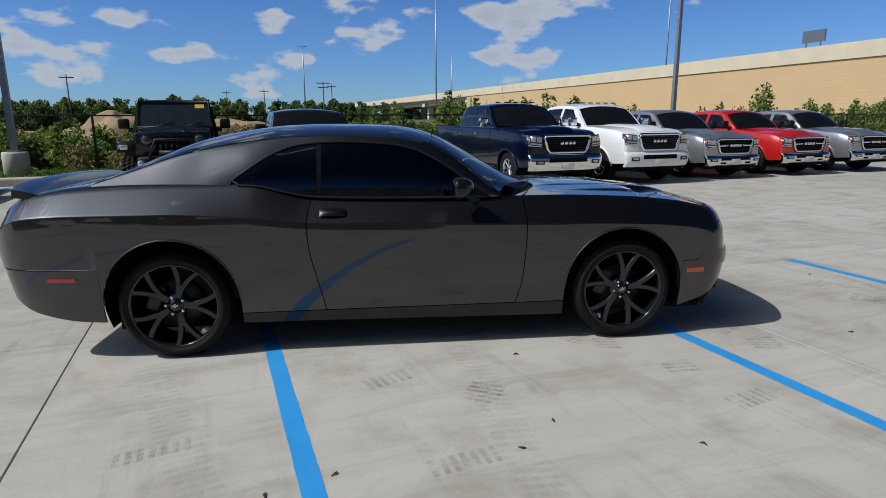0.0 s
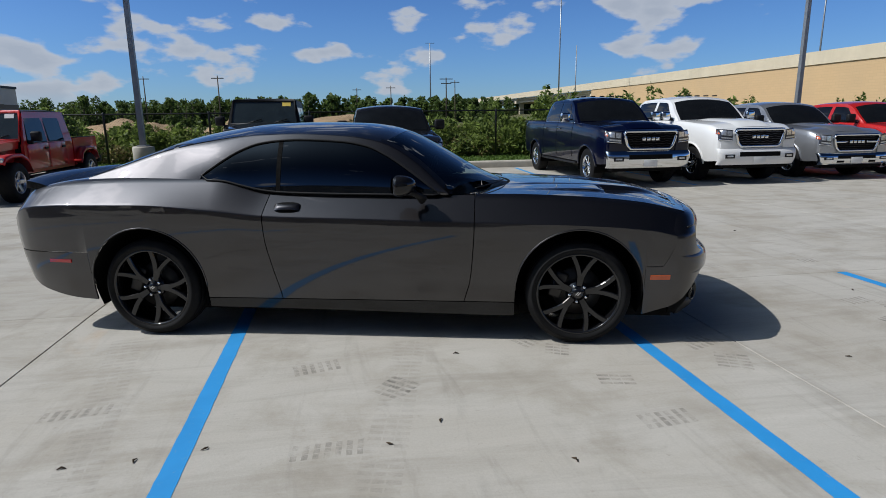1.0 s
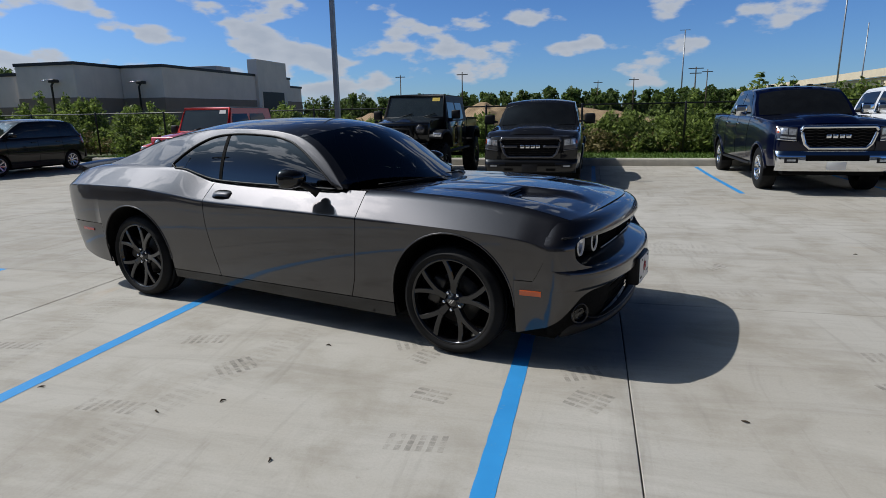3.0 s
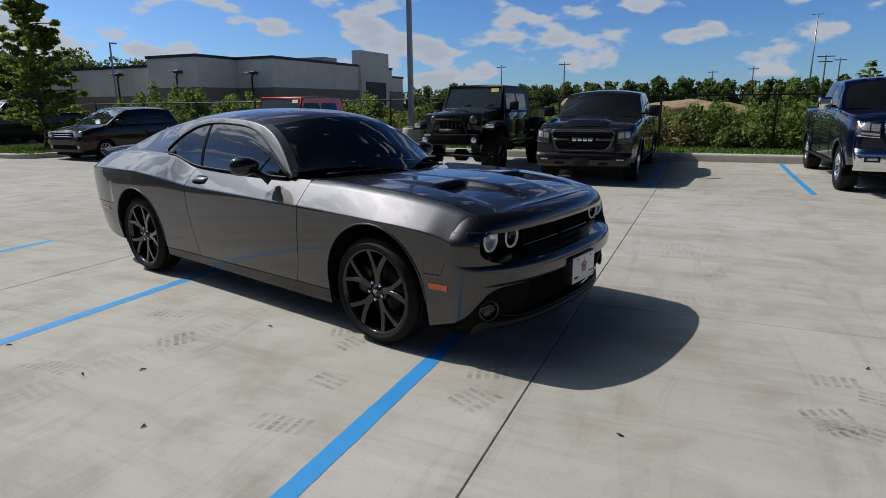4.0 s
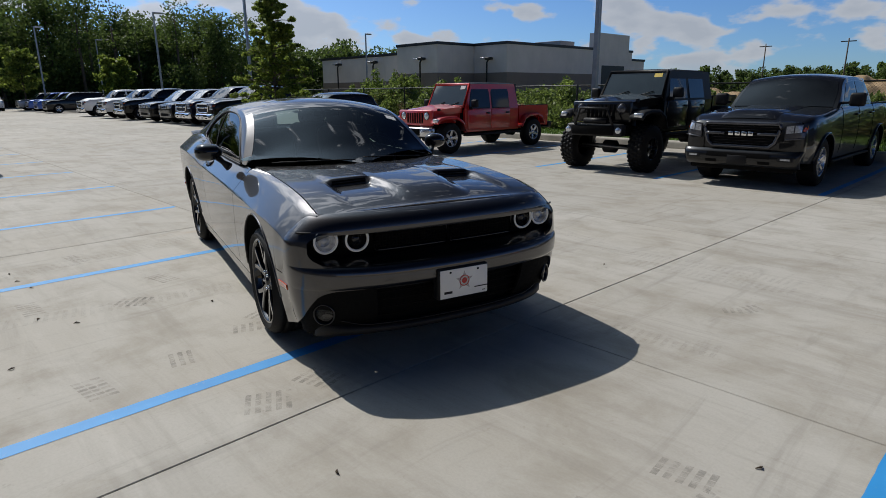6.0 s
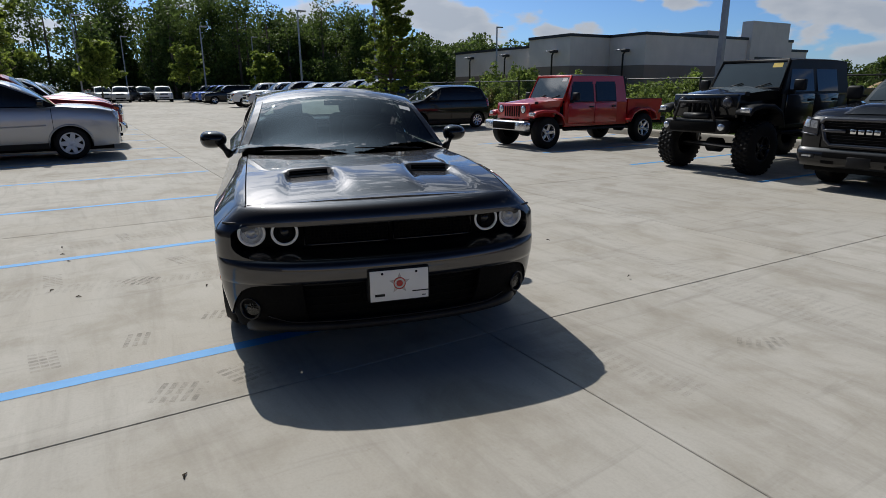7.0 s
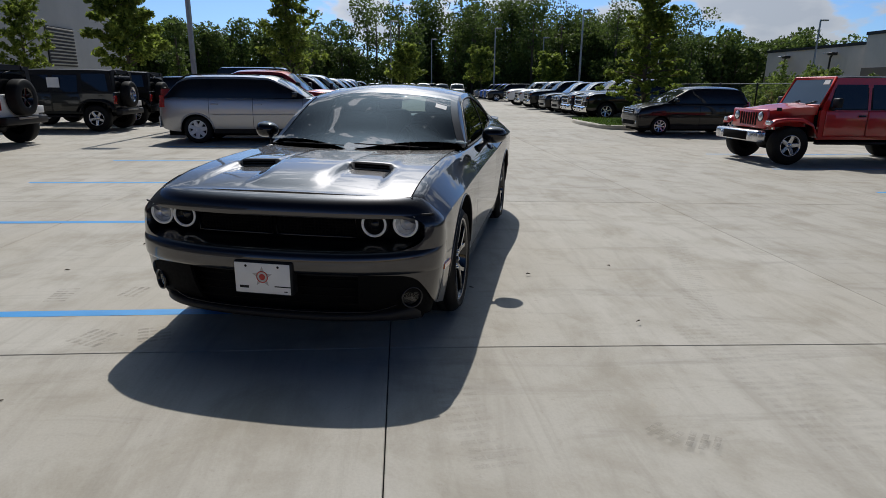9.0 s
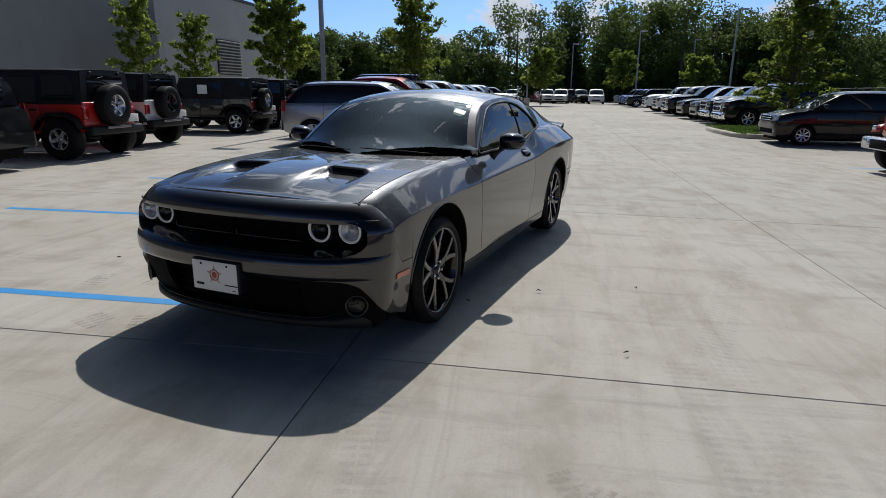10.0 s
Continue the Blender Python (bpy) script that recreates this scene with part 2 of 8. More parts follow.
def patch(fn, us, vs, flip=False, fold=0.0, sides="lrbt", bm=None):
    """A curved sheet fn(u, v); its edges fold inwards by `fold`, as those of a pressed panel do."""
    bm = bm or bmesh.new()
    P = [[Vector(fn(u, v)) for v in vs] for u in us]
    nu, nv = len(us), len(vs)
    V = [[bm.verts.new(p) for p in row] for row in P]

    def face(a, b, c, d):
        q = [a, b, c, d][::-1] if flip else [a, b, c, d]
        try:
            bm.faces.new(q)
        except ValueError:
            pass
    for i in range(nu - 1):
        for j in range(nv - 1):
            face(V[i][j], V[i + 1][j], V[i + 1][j + 1], V[i][j + 1])
    if fold:
        def normal(i, j):
            du = P[min(i + 1, nu - 1)][j] - P[max(i - 1, 0)][j]
            dv = P[i][min(j + 1, nv - 1)] - P[i][max(j - 1, 0)]
            k = du.cross(dv)
            k = k.normalized() if k.length > 1e-9 else Vector((0, 0, 1))
            return -k if flip else k
        rims = {"l": [(0, j) for j in range(nv)][::-1], "r": [(nu - 1, j) for j in range(nv)],
                "b": [(i, 0) for i in range(nu)], "t": [(i, nv - 1) for i in range(nu)][::-1]}
        for key in sides:
            ring = rims[key]
            a = [bm.verts.new(P[i][j]) for i, j in ring]
            c = [bm.verts.new(P[i][j] - normal(i, j) * fold) for i, j in ring]
            for k in range(len(ring) - 1):
                face(a[k + 1], a[k], c[k], c[k + 1])
    return bm


def add_box(bm, lo, hi, bevel=0.0, m=None, segs=2):
    made = bmesh.ops.create_cube(bm, size=1)["verts"]
    for v in made:
        v.co = Vector([lo[i] + (v.co[i] + 0.5) * (hi[i] - lo[i]) for i in range(3)])
    if bevel:
        edges = list({e for v in made for e in v.link_edges})
        r = bmesh.ops.bevel(bm, geom=edges, offset=bevel, segments=segs, affect="EDGES", profile=0.5)
        made = list({v for f in r["faces"] for v in f.verts} | {v for v in made if v.is_valid})
    if m is not None:
        bmesh.ops.transform(bm, matrix=m, verts=made)
    return bm


def box_bm(lo, hi, bevel=0.0, m=None, segs=2):
    return add_box(bmesh.new(), lo, hi, bevel, m, segs)


def lathe(profile, n=48, bm=None, m=None, closed=False):
    """Turns (radius, along) pairs round the y axis."""
    bm = bm or bmesh.new()
    rings = []
    for r, a in profile:
        rings.append([bm.verts.new((r * math.cos(2 * math.pi * k / n), a, r * math.sin(2 * math.pi * k / n))) for k in range(n)])
    pairs = list(zip(rings, rings[1:])) + ([(rings[-1], rings[0])] if closed else [])
    for a, b in pairs:
        for k in range(n):
            bm.faces.new((a[k], a[(k + 1) % n], b[(k + 1) % n], b[k]))
    if m is not None:
        bmesh.ops.transform(bm, matrix=m, verts=[v for r in rings for v in r])
    return bm


def disc(r, a, n=32, bm=None, m=None):
    bm = bm or bmesh.new()
    vs = [bm.verts.new((r * math.cos(2 * math.pi * k / n), a, r * math.sin(2 * math.pi * k / n))) for k in range(n)]
    bm.faces.new(vs)
    if m is not None:
        bmesh.ops.transform(bm, matrix=m, verts=vs)
    return bm


def prism(bm, outline, depth, m=None, cap=True):
    """Pushes an outline in the xz plane along y from depth[0] to depth[1]."""
    a = [bm.verts.new((x, depth[0], z)) for x, z in outline]
    b = [bm.verts.new((x, depth[1], z)) for x, z in outline]
    n = len(outline)
    for k in range(n):
        bm.faces.new((a[k], a[(k + 1) % n], b[(k + 1) % n], b[k]))
    if cap:
        bm.faces.new(a[::-1])
        bm.faces.new(b)
    if m is not None:
        bmesh.ops.transform(bm, matrix=m, verts=a + b)
    return bm


def tube(points, r, n=8, bm=None, closed=False, taper=None):
    bm = bm or bmesh.new()
    pts = [Vector(p) for p in points]
    rings = []
    for k, p in enumerate(pts):
        a = pts[k - 1] if k or closed else p
        b = pts[(k + 1) % len(pts)] if k < len(pts) - 1 or closed else p
        t = (b - a).normalized()
        s = t.cross(Vector((0, 0, 1)))
        s = s.normalized() if s.length > 1e-4 else Vector((1, 0, 0))
        w = s.cross(t).normalized()
        rr = taper[k] if taper else r
        rings.append([bm.verts.new(p + s * rr * math.cos(2 * math.pi * q / n) + w * rr * math.sin(2 * math.pi * q / n)) for q in range(n)])
    for a, b in list(zip(rings, rings[1:])) + ([(rings[-1], rings[0])] if closed else []):
        for q in range(n):
            bm.faces.new((a[q], b[q], b[(q + 1) % n], a[(q + 1) % n]))
    if not closed:
        bm.faces.new(rings[0])
        bm.faces.new(rings[-1][::-1])
    return bm


# ---- the grey coupe ----
# x ahead, y to its left, z up, from the middle of the wheelbase on the ground
ST = (-2.56, -2.45, -2.3, -2.0, -1.5, -1.0, -0.6, 0.0, 0.6, 1.0, 1.5, 1.9, 2.06, 2.18)
B_ZB = pchip(ST, (0.52, 0.40, 0.32, 0.26, 0.24, 0.215, 0.21, 0.20, 0.19, 0.185, 0.19, 0.2, 0.21, 0.22))
B_WB = pchip(ST, (0.64, 0.78, 0.85, 0.885, 0.895, 0.885, 0.88, 0.88, 0.88, 0.88, 0.885, 0.862, 0.842, 0.842))
B_WM = pchip(ST, (0.70, 0.84, 0.905, 0.940, 0.948, 0.93, 0.918, 0.918, 0.92, 0.92, 0.925, 0.917, 0.908, 0.908))
B_ZC = pchip(ST, (0.74, 0.86, 0.92, 0.935, 0.935, 0.90, 0.86, 0.845, 0.83, 0.82, 0.805, 0.78, 0.745, 0.71))
B_WC = pchip(ST, (0.705, 0.842, 0.906, 0.938, 0.944, 0.930, 0.916, 0.915, 0.917, 0.918, 0.924, 0.914, 0.902, 0.902))
B_ZS = pchip(ST, (0.86, 0.99, 1.045, 1.09, 1.11, 1.112, 1.015, 0.99, 0.985, 0.985, 0.966, 0.926, 0.893, 0.866))
B_WS = pchip(ST, (0.58, 0.69, 0.745, 0.762, 0.766, 0.772, 0.776, 0.776, 0.772, 0.768, 0.766, 0.766, 0.765, 0.752))
B_ZT = pchip(ST, (0.88, 1.01, 1.06, 1.10, 1.12, 1.1, 1.0, 0.98, 0.98, 0.995, 0.99, 0.962, 0.932, 0.892))


def body(x, s):
    """The body's right half section: s 0 to 1 sill to crease, 1 to 2 crease to shoulder, 2 to 3 shoulder to middle."""
    zb, wb, wm, zc, wc, zs, ws, zt = (f(x) for f in (B_ZB, B_WB, B_WM, B_ZC, B_WC, B_ZS, B_WS, B_ZT))
    if x > 2.06 and s <= 2:
        # the wings' ends turn in with the nose
        k = (1 - ((x - 2.06) / 0.31) ** 2.35) ** (1 / 2.35)
        wb, wm, wc, ws = wb * k, wm * k, wc * k, ws * k
    if s <= 1:
        t = s
        cy, cz = wm + 0.014, zb + 0.52 * (zc - zb)
        y = (1 - t) ** 2 * wb + 2 * t * (1 - t) * cy + t * t * wc
        z = (1 - t) ** 2 * zb + 2 * t * (1 - t) * cz + t * t * zc
    elif s <= 2:
        t = s - 1
        cy, cz = wc - 0.49 * (wc - ws), zc + 0.52 * (zs - zc)
        y = (1 - t) ** 2 * wc + 2 * t * (1 - t) * cy + t * t * ws
        z = (1 - t) ** 2 * zc + 2 * t * (1 - t) * cz + t * t * zs
    else:
        y = ws * (3 - s)
        z = top_z(x, y)
    return y, z


def top_z(x, y):
    zs, ws, zt = B_ZS(x), B_WS(x), B_ZT(x)
    return zs + (zt - zs) * (1 - min(1, abs(y) / ws) ** 2.2)


def s_at(x, z):
    lo, hi = 0.0, 2.0
    for _ in range(26):
        mid = (lo + hi) / 2
        if body(x, mid)[1] < z:
            lo = mid
        else:
            hi = mid
    return lo


AXLE, R_ARCH, Z_ARCH, SILL = 1.473, 0.415, 0.365, 0.285
door_r = pchip((0.2, 0.29, 0.51, 0.70, 0.84, 1.03, 1.2), (-0.52, -0.53, -0.58, -0.62, -0.63, -0.60, -0.59))
door_f = pchip((0.2, 0.28, 0.42, 0.61, 0.80, 1.1), (0.71, 0.72, 0.76, 0.78, 0.79, 0.79))
G = (-1.95, -1.7, -1.4, -1.1, -0.8, -0.5, -0.1, 0.1, 0.25, 0.4, 0.55, 0.62)
G_ZT = pchip(G + (0.8, 0.95, 1.03), (1.105, 1.245, 1.36, 1.42, 1.455, 1.463, 1.453, 1.428, 1.385, 1.312, 1.228, 1.188, 1.085, 1.02, 0.99))
G_WR = pchip(G, (0.72, 0.67, 0.64, 0.625, 0.625, 0.63, 0.635, 0.645, 0.665, 0.705, 0.765, 0.80))
G_ZR = pchip(G, (1.105, 1.19, 1.285, 1.345, 1.38, 1.39, 1.372, 1.34, 1.285, 1.19, 1.06, 0.992))
G_WB = pchip(G, (0.765, 0.775, 0.785, 0.79, 0.795, 0.797, 0.797, 0.797, 0.797, 0.795, 0.793, 0.79))
G_ZB = pchip((-1.95, -1.7, -1.4, -1.1, -0.95, -0.8, -0.65, -0.5, 0.1, 0.62), (1.056, 1.066, 1.074, 1.088, 1.084, 1.05, 1.017, 1.003, 0.99, 0.985))
DLO = pchip((-1.09, -0.95, -0.85, -0.72, -0.59, -0.44, -0.13, 0.06, 0.18, 0.37, 0.56), (1.119, 1.215, 1.275, 1.325, 1.345, 1.352, 1.338, 1.303, 1.25, 1.13, 0.99))


def cabin(x, q):
    """The cabin's half section: q 0 to 1 belt to roof rail, 1 to 2 rail to middle."""
    wb, zb = G_WB(x), G_ZB(x)
    if x <= 0.62:
        wr, zr = G_WR(x), max(G_ZR(x), zb + 0.004)
    else:
        wr, zr = 0.80 * math.sqrt(max(0, (1.03 - x) / 0.41)), 0.992 - 0.003 * (x - 0.62)
    zt = max(G_ZT(x), zr)
    if q <= 1:
        k = max(0.0, min(1.0, (-1.0 - x) / 0.3))
        cy, cz = wb - (0.3 + 0.2 * k) * (wb - wr) + 0.012 * (1 - k), zb + (0.55 - 0.05 * k) * (zr - zb)
        y = (1 - q) ** 2 * wb + 2 * q * (1 - q) * cy + q * q * wr
        z = (1 - q) ** 2 * zb + 2 * q * (1 - q) * cz + q * q * zr
    else:
        t = q - 1
        y = wr * (1 - t)
        z = zr + (zt - zr) * (1 - (1 - t) ** 2.1)
    return y, z


SEAM = pchip((0.50, 0.53, 0.57, 0.66, 0.76, 0.86, 1.1), (1.975, 1.993, 2.018, 2.062, 2.108, 2.155, 2.16))


def seam_z(x):
    lo, hi = 0.5, 0.9
    for _ in range(20):
        mid = (lo + hi) / 2
        lo, hi = (mid, hi) if SEAM(mid) < x else (lo, mid)
    return lo


def by_crease(v, lo, hi):
    """Rows that gather at the crease, so that it stays crisp."""
    c = max(1.0, lo + 0.004)
    return lo + (c - lo) * v * 2 if v <= 0.5 else c + (hi - c) * (v - 0.5) * 2


CREASE_ROWS = spread(0, 0.46, 9) + [0.488, 0.4985, 0.506, 0.53] + spread(0.58, 1, 8)


def q_at(x, z):
    lo, hi = 0.0, 1.0
    for _ in range(24):
        mid = (lo + hi) / 2
        if cabin(x, mid)[1] < z:
            lo = mid
        else:
            hi = mid
    return lo


def arch_columns(c, a, b, n=22):
    """Stations from a to b that gather at the ends of the wheel arch round c."""
    xs = spread(a, c - R_ARCH - 0.002, 10)
    xs += [c - R_ARCH * math.cos(math.pi * k / n) * 0.9999 for k in range(n + 1)]
    return xs + spread(c + R_ARCH + 0.002, b, 10)


def arch_low(x, c, before, after):
    if abs(x - c) < R_ARCH:
        return Z_ARCH + math.sqrt(max(0, R_ARCH ** 2 - (x - c) ** 2))
    return before if x < c else after


def fascia(th, z, d, w):
    """The nose: th -90 to 90 degrees round it, at height z, d metres ahead of the wings' end, w half wide."""
    c, s = abs(math.cos(radians(th))) ** (2 / 2.35), abs(math.sin(radians(th))) ** (2 / 2.35)
    return (2.06 + d * c, math.copysign(w * s, th), z)


def nose_w(z):
    """Half width at the wings' end, so that nose and wings run into each other."""
    return body(2.06, s_at(2.06, z))[0]


def wheel_bm(r, rim, w, groove=True):
    """Tyre: round the y axis, outer face at y = -w / 2."""
    h = w / 2
    prof = [(rim - 0.012, -h + 0.03), (rim + 0.004, -h + 0.006), (rim + 0.02, -h + 0.002), (rim + (r - rim) * 0.45, -h - 0.006), (r - 0.035, -h + 0.004), (r - 0.012, -h + 0.02), (r - 0.002, -h + 0.04)]
    if groove:
        for g in (-0.055, 0.0, 0.055):
            g *= w / 0.245
            prof += [(r, g - 0.006), (r - 0.008, g - 0.005), (r - 0.008, g + 0.005), (r, g + 0.006)]
    prof += [(r - 0.002, h - 0.04), (r - 0.012, h - 0.02), (r - 0.035, h - 0.004), (rim + 0.02, h - 0.002), (rim - 0.012, h - 0.03)]
    return lathe(prof, 64)


def spoke_bm(a0, a1, r0, r1, w0, w1, y0, y1, depth):
    """One tapered spoke from angle a0 at r0 to a1 at r1, bevelled along its face."""
    bm = bmesh.new()
    n, rows = 5, []
    for k in range(n):
        t = k / (n - 1)
        a, r, w, y = radians(a0 + (a1 - a0) * t), r0 + (r1 - r0) * t, w0 + (w1 - w0) * t, y0 + (y1 - y0) * t
        o, s = Vector((math.cos(a), 0, math.sin(a))) * r, Vector((-math.sin(a), 0, math.cos(a)))
        rows.append([bm.verts.new(o + s * q * w + Vector((0, y + d, 0))) for q, d in ((-0.5, depth), (-0.5, 0.006), (-0.36, 0), (0.36, 0), (0.5, 0.006), (0.5, depth))])
    for p, q in zip(rows, rows[1:]):
        for k in range(5):
            bm.faces.new((p[k], q[k], q[k + 1], p[k + 1]))
    bm.faces.new(rows[0][::-1])
    bm.faces.new(rows[-1])
    return bm


def join_into(bm, other, m=None):
    if m is not None:
        bmesh.ops.transform(bm=other, matrix=m, verts=other.verts[:])
    me = bpy.data.meshes.new("tmp")
    other.to_mesh(me)
    other.free()
    bm.from_mesh(me)
    bpy.data.meshes.remove(me)
    return bm


def coupe_wheel(parent, x, side, turn):
    y = side * 0.79
    m = pose(x, y, 0.345, 0, 0, 0 if side < 0 else 180) @ pose(0, 0, 0, 0, turn, 0)
    tyre = part("tyre", wheel_bm(0.345, 0.272, 0.245), RUBBER, parent, "black road tyre")
    tyre.matrix_local = m
    rim = part("rim", lathe([(0.276, -0.112), (0.268, -0.118), (0.258, -0.108), (0.252, -0.06), (0.246, 0.02), (0.25, 0.11)], 64), RIM_BLACK, parent, "gloss black alloy rim")
    rim.matrix_local = m
    for k in range(5):
        bm = bmesh.new()
        a = 90 + 72 * k
        join_into(bm, spoke_bm(a - 5, a - 4.5, 0.05, 0.14, 0.034, 0.034, -0.085, -0.098, 0.035))
        join_into(bm, spoke_bm(a + 5, a + 4.5, 0.05, 0.14, 0.034, 0.034, -0.085, -0.098, 0.035))
        join_into(bm, spoke_bm(a - 4.8, a - 16.5, 0.12, 0.262, 0.036, 0.036, -0.0965, -0.108, 0.032))
        join_into(bm, spoke_bm(a + 4.8, a + 16.5, 0.12, 0.262, 0.036, 0.036, -0.0965, -0.108, 0.032))
        part("spoke", bm, RIM_BLACK, rim, smooth=False)
    hub = part("hub", lathe([(0.0, -0.098), (0.03, -0.098), (0.034, -0.092), (0.036, -0.085), (0.075, -0.08), (0.078, -0.05), (0.05, 0.0)], 40), RIM_BLACK, rim)
    mark = bmesh.new()
    for o in (-0.007, 0.007):
        prism(mark, [(-0.012 + o, -0.012), (-0.004 + o, -0.012), (0.012 + o, 0.012), (0.004 + o, 0.012)], (-0.1, -0.097))
    part("emblem", mark, ALLOY, rim, smooth=False)
    for k in range(5):
        a = radians(54 + 72 * k)
        part("lug_nut", lathe([(0.0, -0.098), (0.008, -0.098), (0.0105, -0.092), (0.0105, -0.07)], 8, m=pose(0.057 * math.cos(a), 0, 0.057 * math.sin(a))), CHROME, rim)
    part("brake_disc", lathe([(0.06, -0.02), (0.16, -0.02), (0.162, 0.0), (0.06, 0.0)], 40), DARK_STEEL, parent).matrix_local = m
    cal = bmesh.new()
    add_box(cal, (0.09, -0.06, -0.09), (0.18, 0.02, 0.09), 0.015)
    part("brake_caliper", cal, DARK_STEEL, parent).matrix_local = pose(x, y, 0.345, 0, 0, 0 if side < 0 else 180) @ pose(0, 0, 0, 0, 200 if side < 0 else -20, 0)


def coupe(at):
    car = thing("coupe_car", "dark grey two-door muscle coupe with black wheels, parked askew", "car", at)
    bod = thing("body", "", "")
    bod.parent = car
    for side in (-1, 1):
        fl = side > 0

        def panel(name, lo, hi, us, nv=14, fold=0.014, mat=GRANITE, warp=None, parent=bod, lab=""):
            def fn(u, v):
                s = lo(u) + (hi(u) - lo(u)) * v
                y, z = body(u, s)
                x = u if warp is None else warp(u, z)
                if warp is not None:
                    y, z = body(x, s)
                return (x, side * y, z)
            return part(name, patch(fn, us, spread(0, 1, nv), fl, fold), mat, parent, lab)
        seam_f = lambda x: 2 + max(0.02, 1 - 0.735 / B_WS(x))
        # door: stations run 0 to 1 from its rear edge to its front edge
        gap = 0.003

        def door_fn(u, v):
            top = 1.985
            x = -0.6 + 1.38 * u
            for _ in range(2):
                lo = s_at(x, SILL)
                z = body(x, by_crease(v, lo, top))[1]
                x = door_r(z) + gap + (door_f(z) - door_r(z) - 2 * gap) * u
            s = by_crease(v, s_at(x, SILL), top)
            y, zz = body(x, s)
            return (x, side * y, zz)
        door = part("door", patch(door_fn, spread(0, 1, 30), CREASE_ROWS, fl, 0.016), GRANITE, car, "long grey coupe door")
        # quarter panel

        def quarter_fn(u, v):
            x = u
            if u > -0.9:
                k = (u + 0.9) / 0.3
                x = -0.9 + 0.3 * k
                for _ in range(2):
                    lo = s_at(x, SILL)
                    z = body(x, by_crease(v, lo, 2.02))[1]
                    x = -0.9 + (door_r(z) - gap + 0.9) * k
            lo = s_at(x, arch_low(x, -AXLE, 0.607, SILL))
            s = by_crease(v, lo, 2.2 if x < -1.0 else 2.02)
            y, z = body(x, s)
            return (x, side * y, z)
        cols = [x for x in arch_columns(-AXLE, -2.56, -0.9)] + spread(-0.87, -0.6, 10)
        part("quarter_panel", patch(quarter_fn, cols, CREASE_ROWS, fl, 0.014), GRANITE, bod)
        # front wing
        def wing_fn(u, v):
            x = u
            if u < 0.95:
                k = (u - 0.78) / 0.17
                x = u
                for _ in range(2):
                    lo = s_at(x, SILL)
                    x0 = door_f(body(x, by_crease(v, lo, seam_f(x)))[1]) + gap
                    x = x0 + (0.95 - x0) * k
            if u > 1.9:
                k = (u - 1.9) / 0.156
                x = 1.9 + 0.12 * k
                for _ in range(3):
                    lo = s_at(x, 0.542)
                    x = 1.9 + (SEAM(body(x, by_crease(v, lo, seam_f(x)))[1]) - 1.9) * k
            lo = s_at(x, arch_low(x, AXLE, SILL, 0.542))
            y, z = body(x, by_crease(v, lo, seam_f(x)))
            return (x, side * y, z)
        cols = spread(0.78, 0.94, 6) + arch_columns(AXLE, 0.95, 2.056)
        part("front_wing", patch(wing_fn, cols, CREASE_ROWS, fl, 0.014), GRANITE, bod)
        panel("rocker_panel", lambda x: 0, lambda x: s_at(x, SILL - 0.006), spread(-AXLE + R_ARCH + 0.003, AXLE - R_ARCH - 0.003, 24), 6, 0.02, GLOSS_BLACK)
        panel("rear_bumper_side", lambda x: 0, lambda x: s_at(x, 0.601), spread(-2.56, -AXLE - R_ARCH - 0.003, 14), 10)
        panel("front_bumper_side", lambda x: s_at(x, 0.205 + 0.05 * max(0, x - 1.89) / 0.17), lambda x: s_at(x, max(0.537, seam_z(x) - 0.004)), spread(AXLE + R_ARCH + 0.003, 1.985, 6) + spread(1.998, 2.062, 6), 12)
        # wheel arches: rolled lip and inner liner
        for c in (-AXLE, AXLE):
            pts = []
            for k in range(25):
                a = math.pi * k / 24
                x, z = c - R_ARCH * math.cos(a), Z_ARCH + R_ARCH * math.sin(a)
                y = body(x, s_at(x, z))[0]
                pts.append((x, side * (y + 0.001), z))
            part("wheel_arch_lip", tube(pts, 0.0055, 8), GRANITE, bod)
            ln = bmesh.new()
            rows = []
            for k in range(25):
                a = math.pi * (-0.12 + 1.24 * k / 24)
                x, z = c - (R_ARCH - 0.003) * math.cos(a), Z_ARCH + (R_ARCH - 0.003) * math.sin(a)
                edge_y = body(x, s_at(x, max(z, B_ZB(x))))[0] - 0.008
                rows.append([ln.verts.new((x, side * yy, z)) for yy in (edge_y, 0.55)])
            for p, q in zip(rows, rows[1:]):
                ln.faces.new((p[0], q[0], q[1], p[1]))
            ln.faces.new([r[1] for r in rows])
            part("wheel_arch_liner", ln, VOID, bod)
        # cabin side: pillars and roof rail round the side glass
        def rail_fn(u, v):
            x = u
            lo = q_at(x, DLO(x)) if -1.09 <= x <= 0.56 else 0.0
            y, z = cabin(x, lo + (1.02 - lo) * v)
            return (x, side * y, z)
        part("roof_pillar", patch(rail_fn, spread(-1.95, -1.1, 16) + spread(-1.09, 0.55, 44) + spread(0.56, 0.615, 4), spread(0, 1, 12), fl, 0.01, "b"), GRANITE, bod)
        def pane(name, a, b, par, lab):
            def fn(x, v):
                hi = q_at(x, DLO(x))
                y, z = cabin(x, hi * v)
                return (x, side * (y - 0.006), z)
            w = part(name, patch(fn, spread(a, b, 26), spread(0, 1, 8), fl), TINT, par, lab)
            return w
        pane("quarter_glass", -1.085, -0.56, bod, "dark tinted quarter window")
        pane("door_glass", -0.54, 0.555, door, "dark tinted door window")
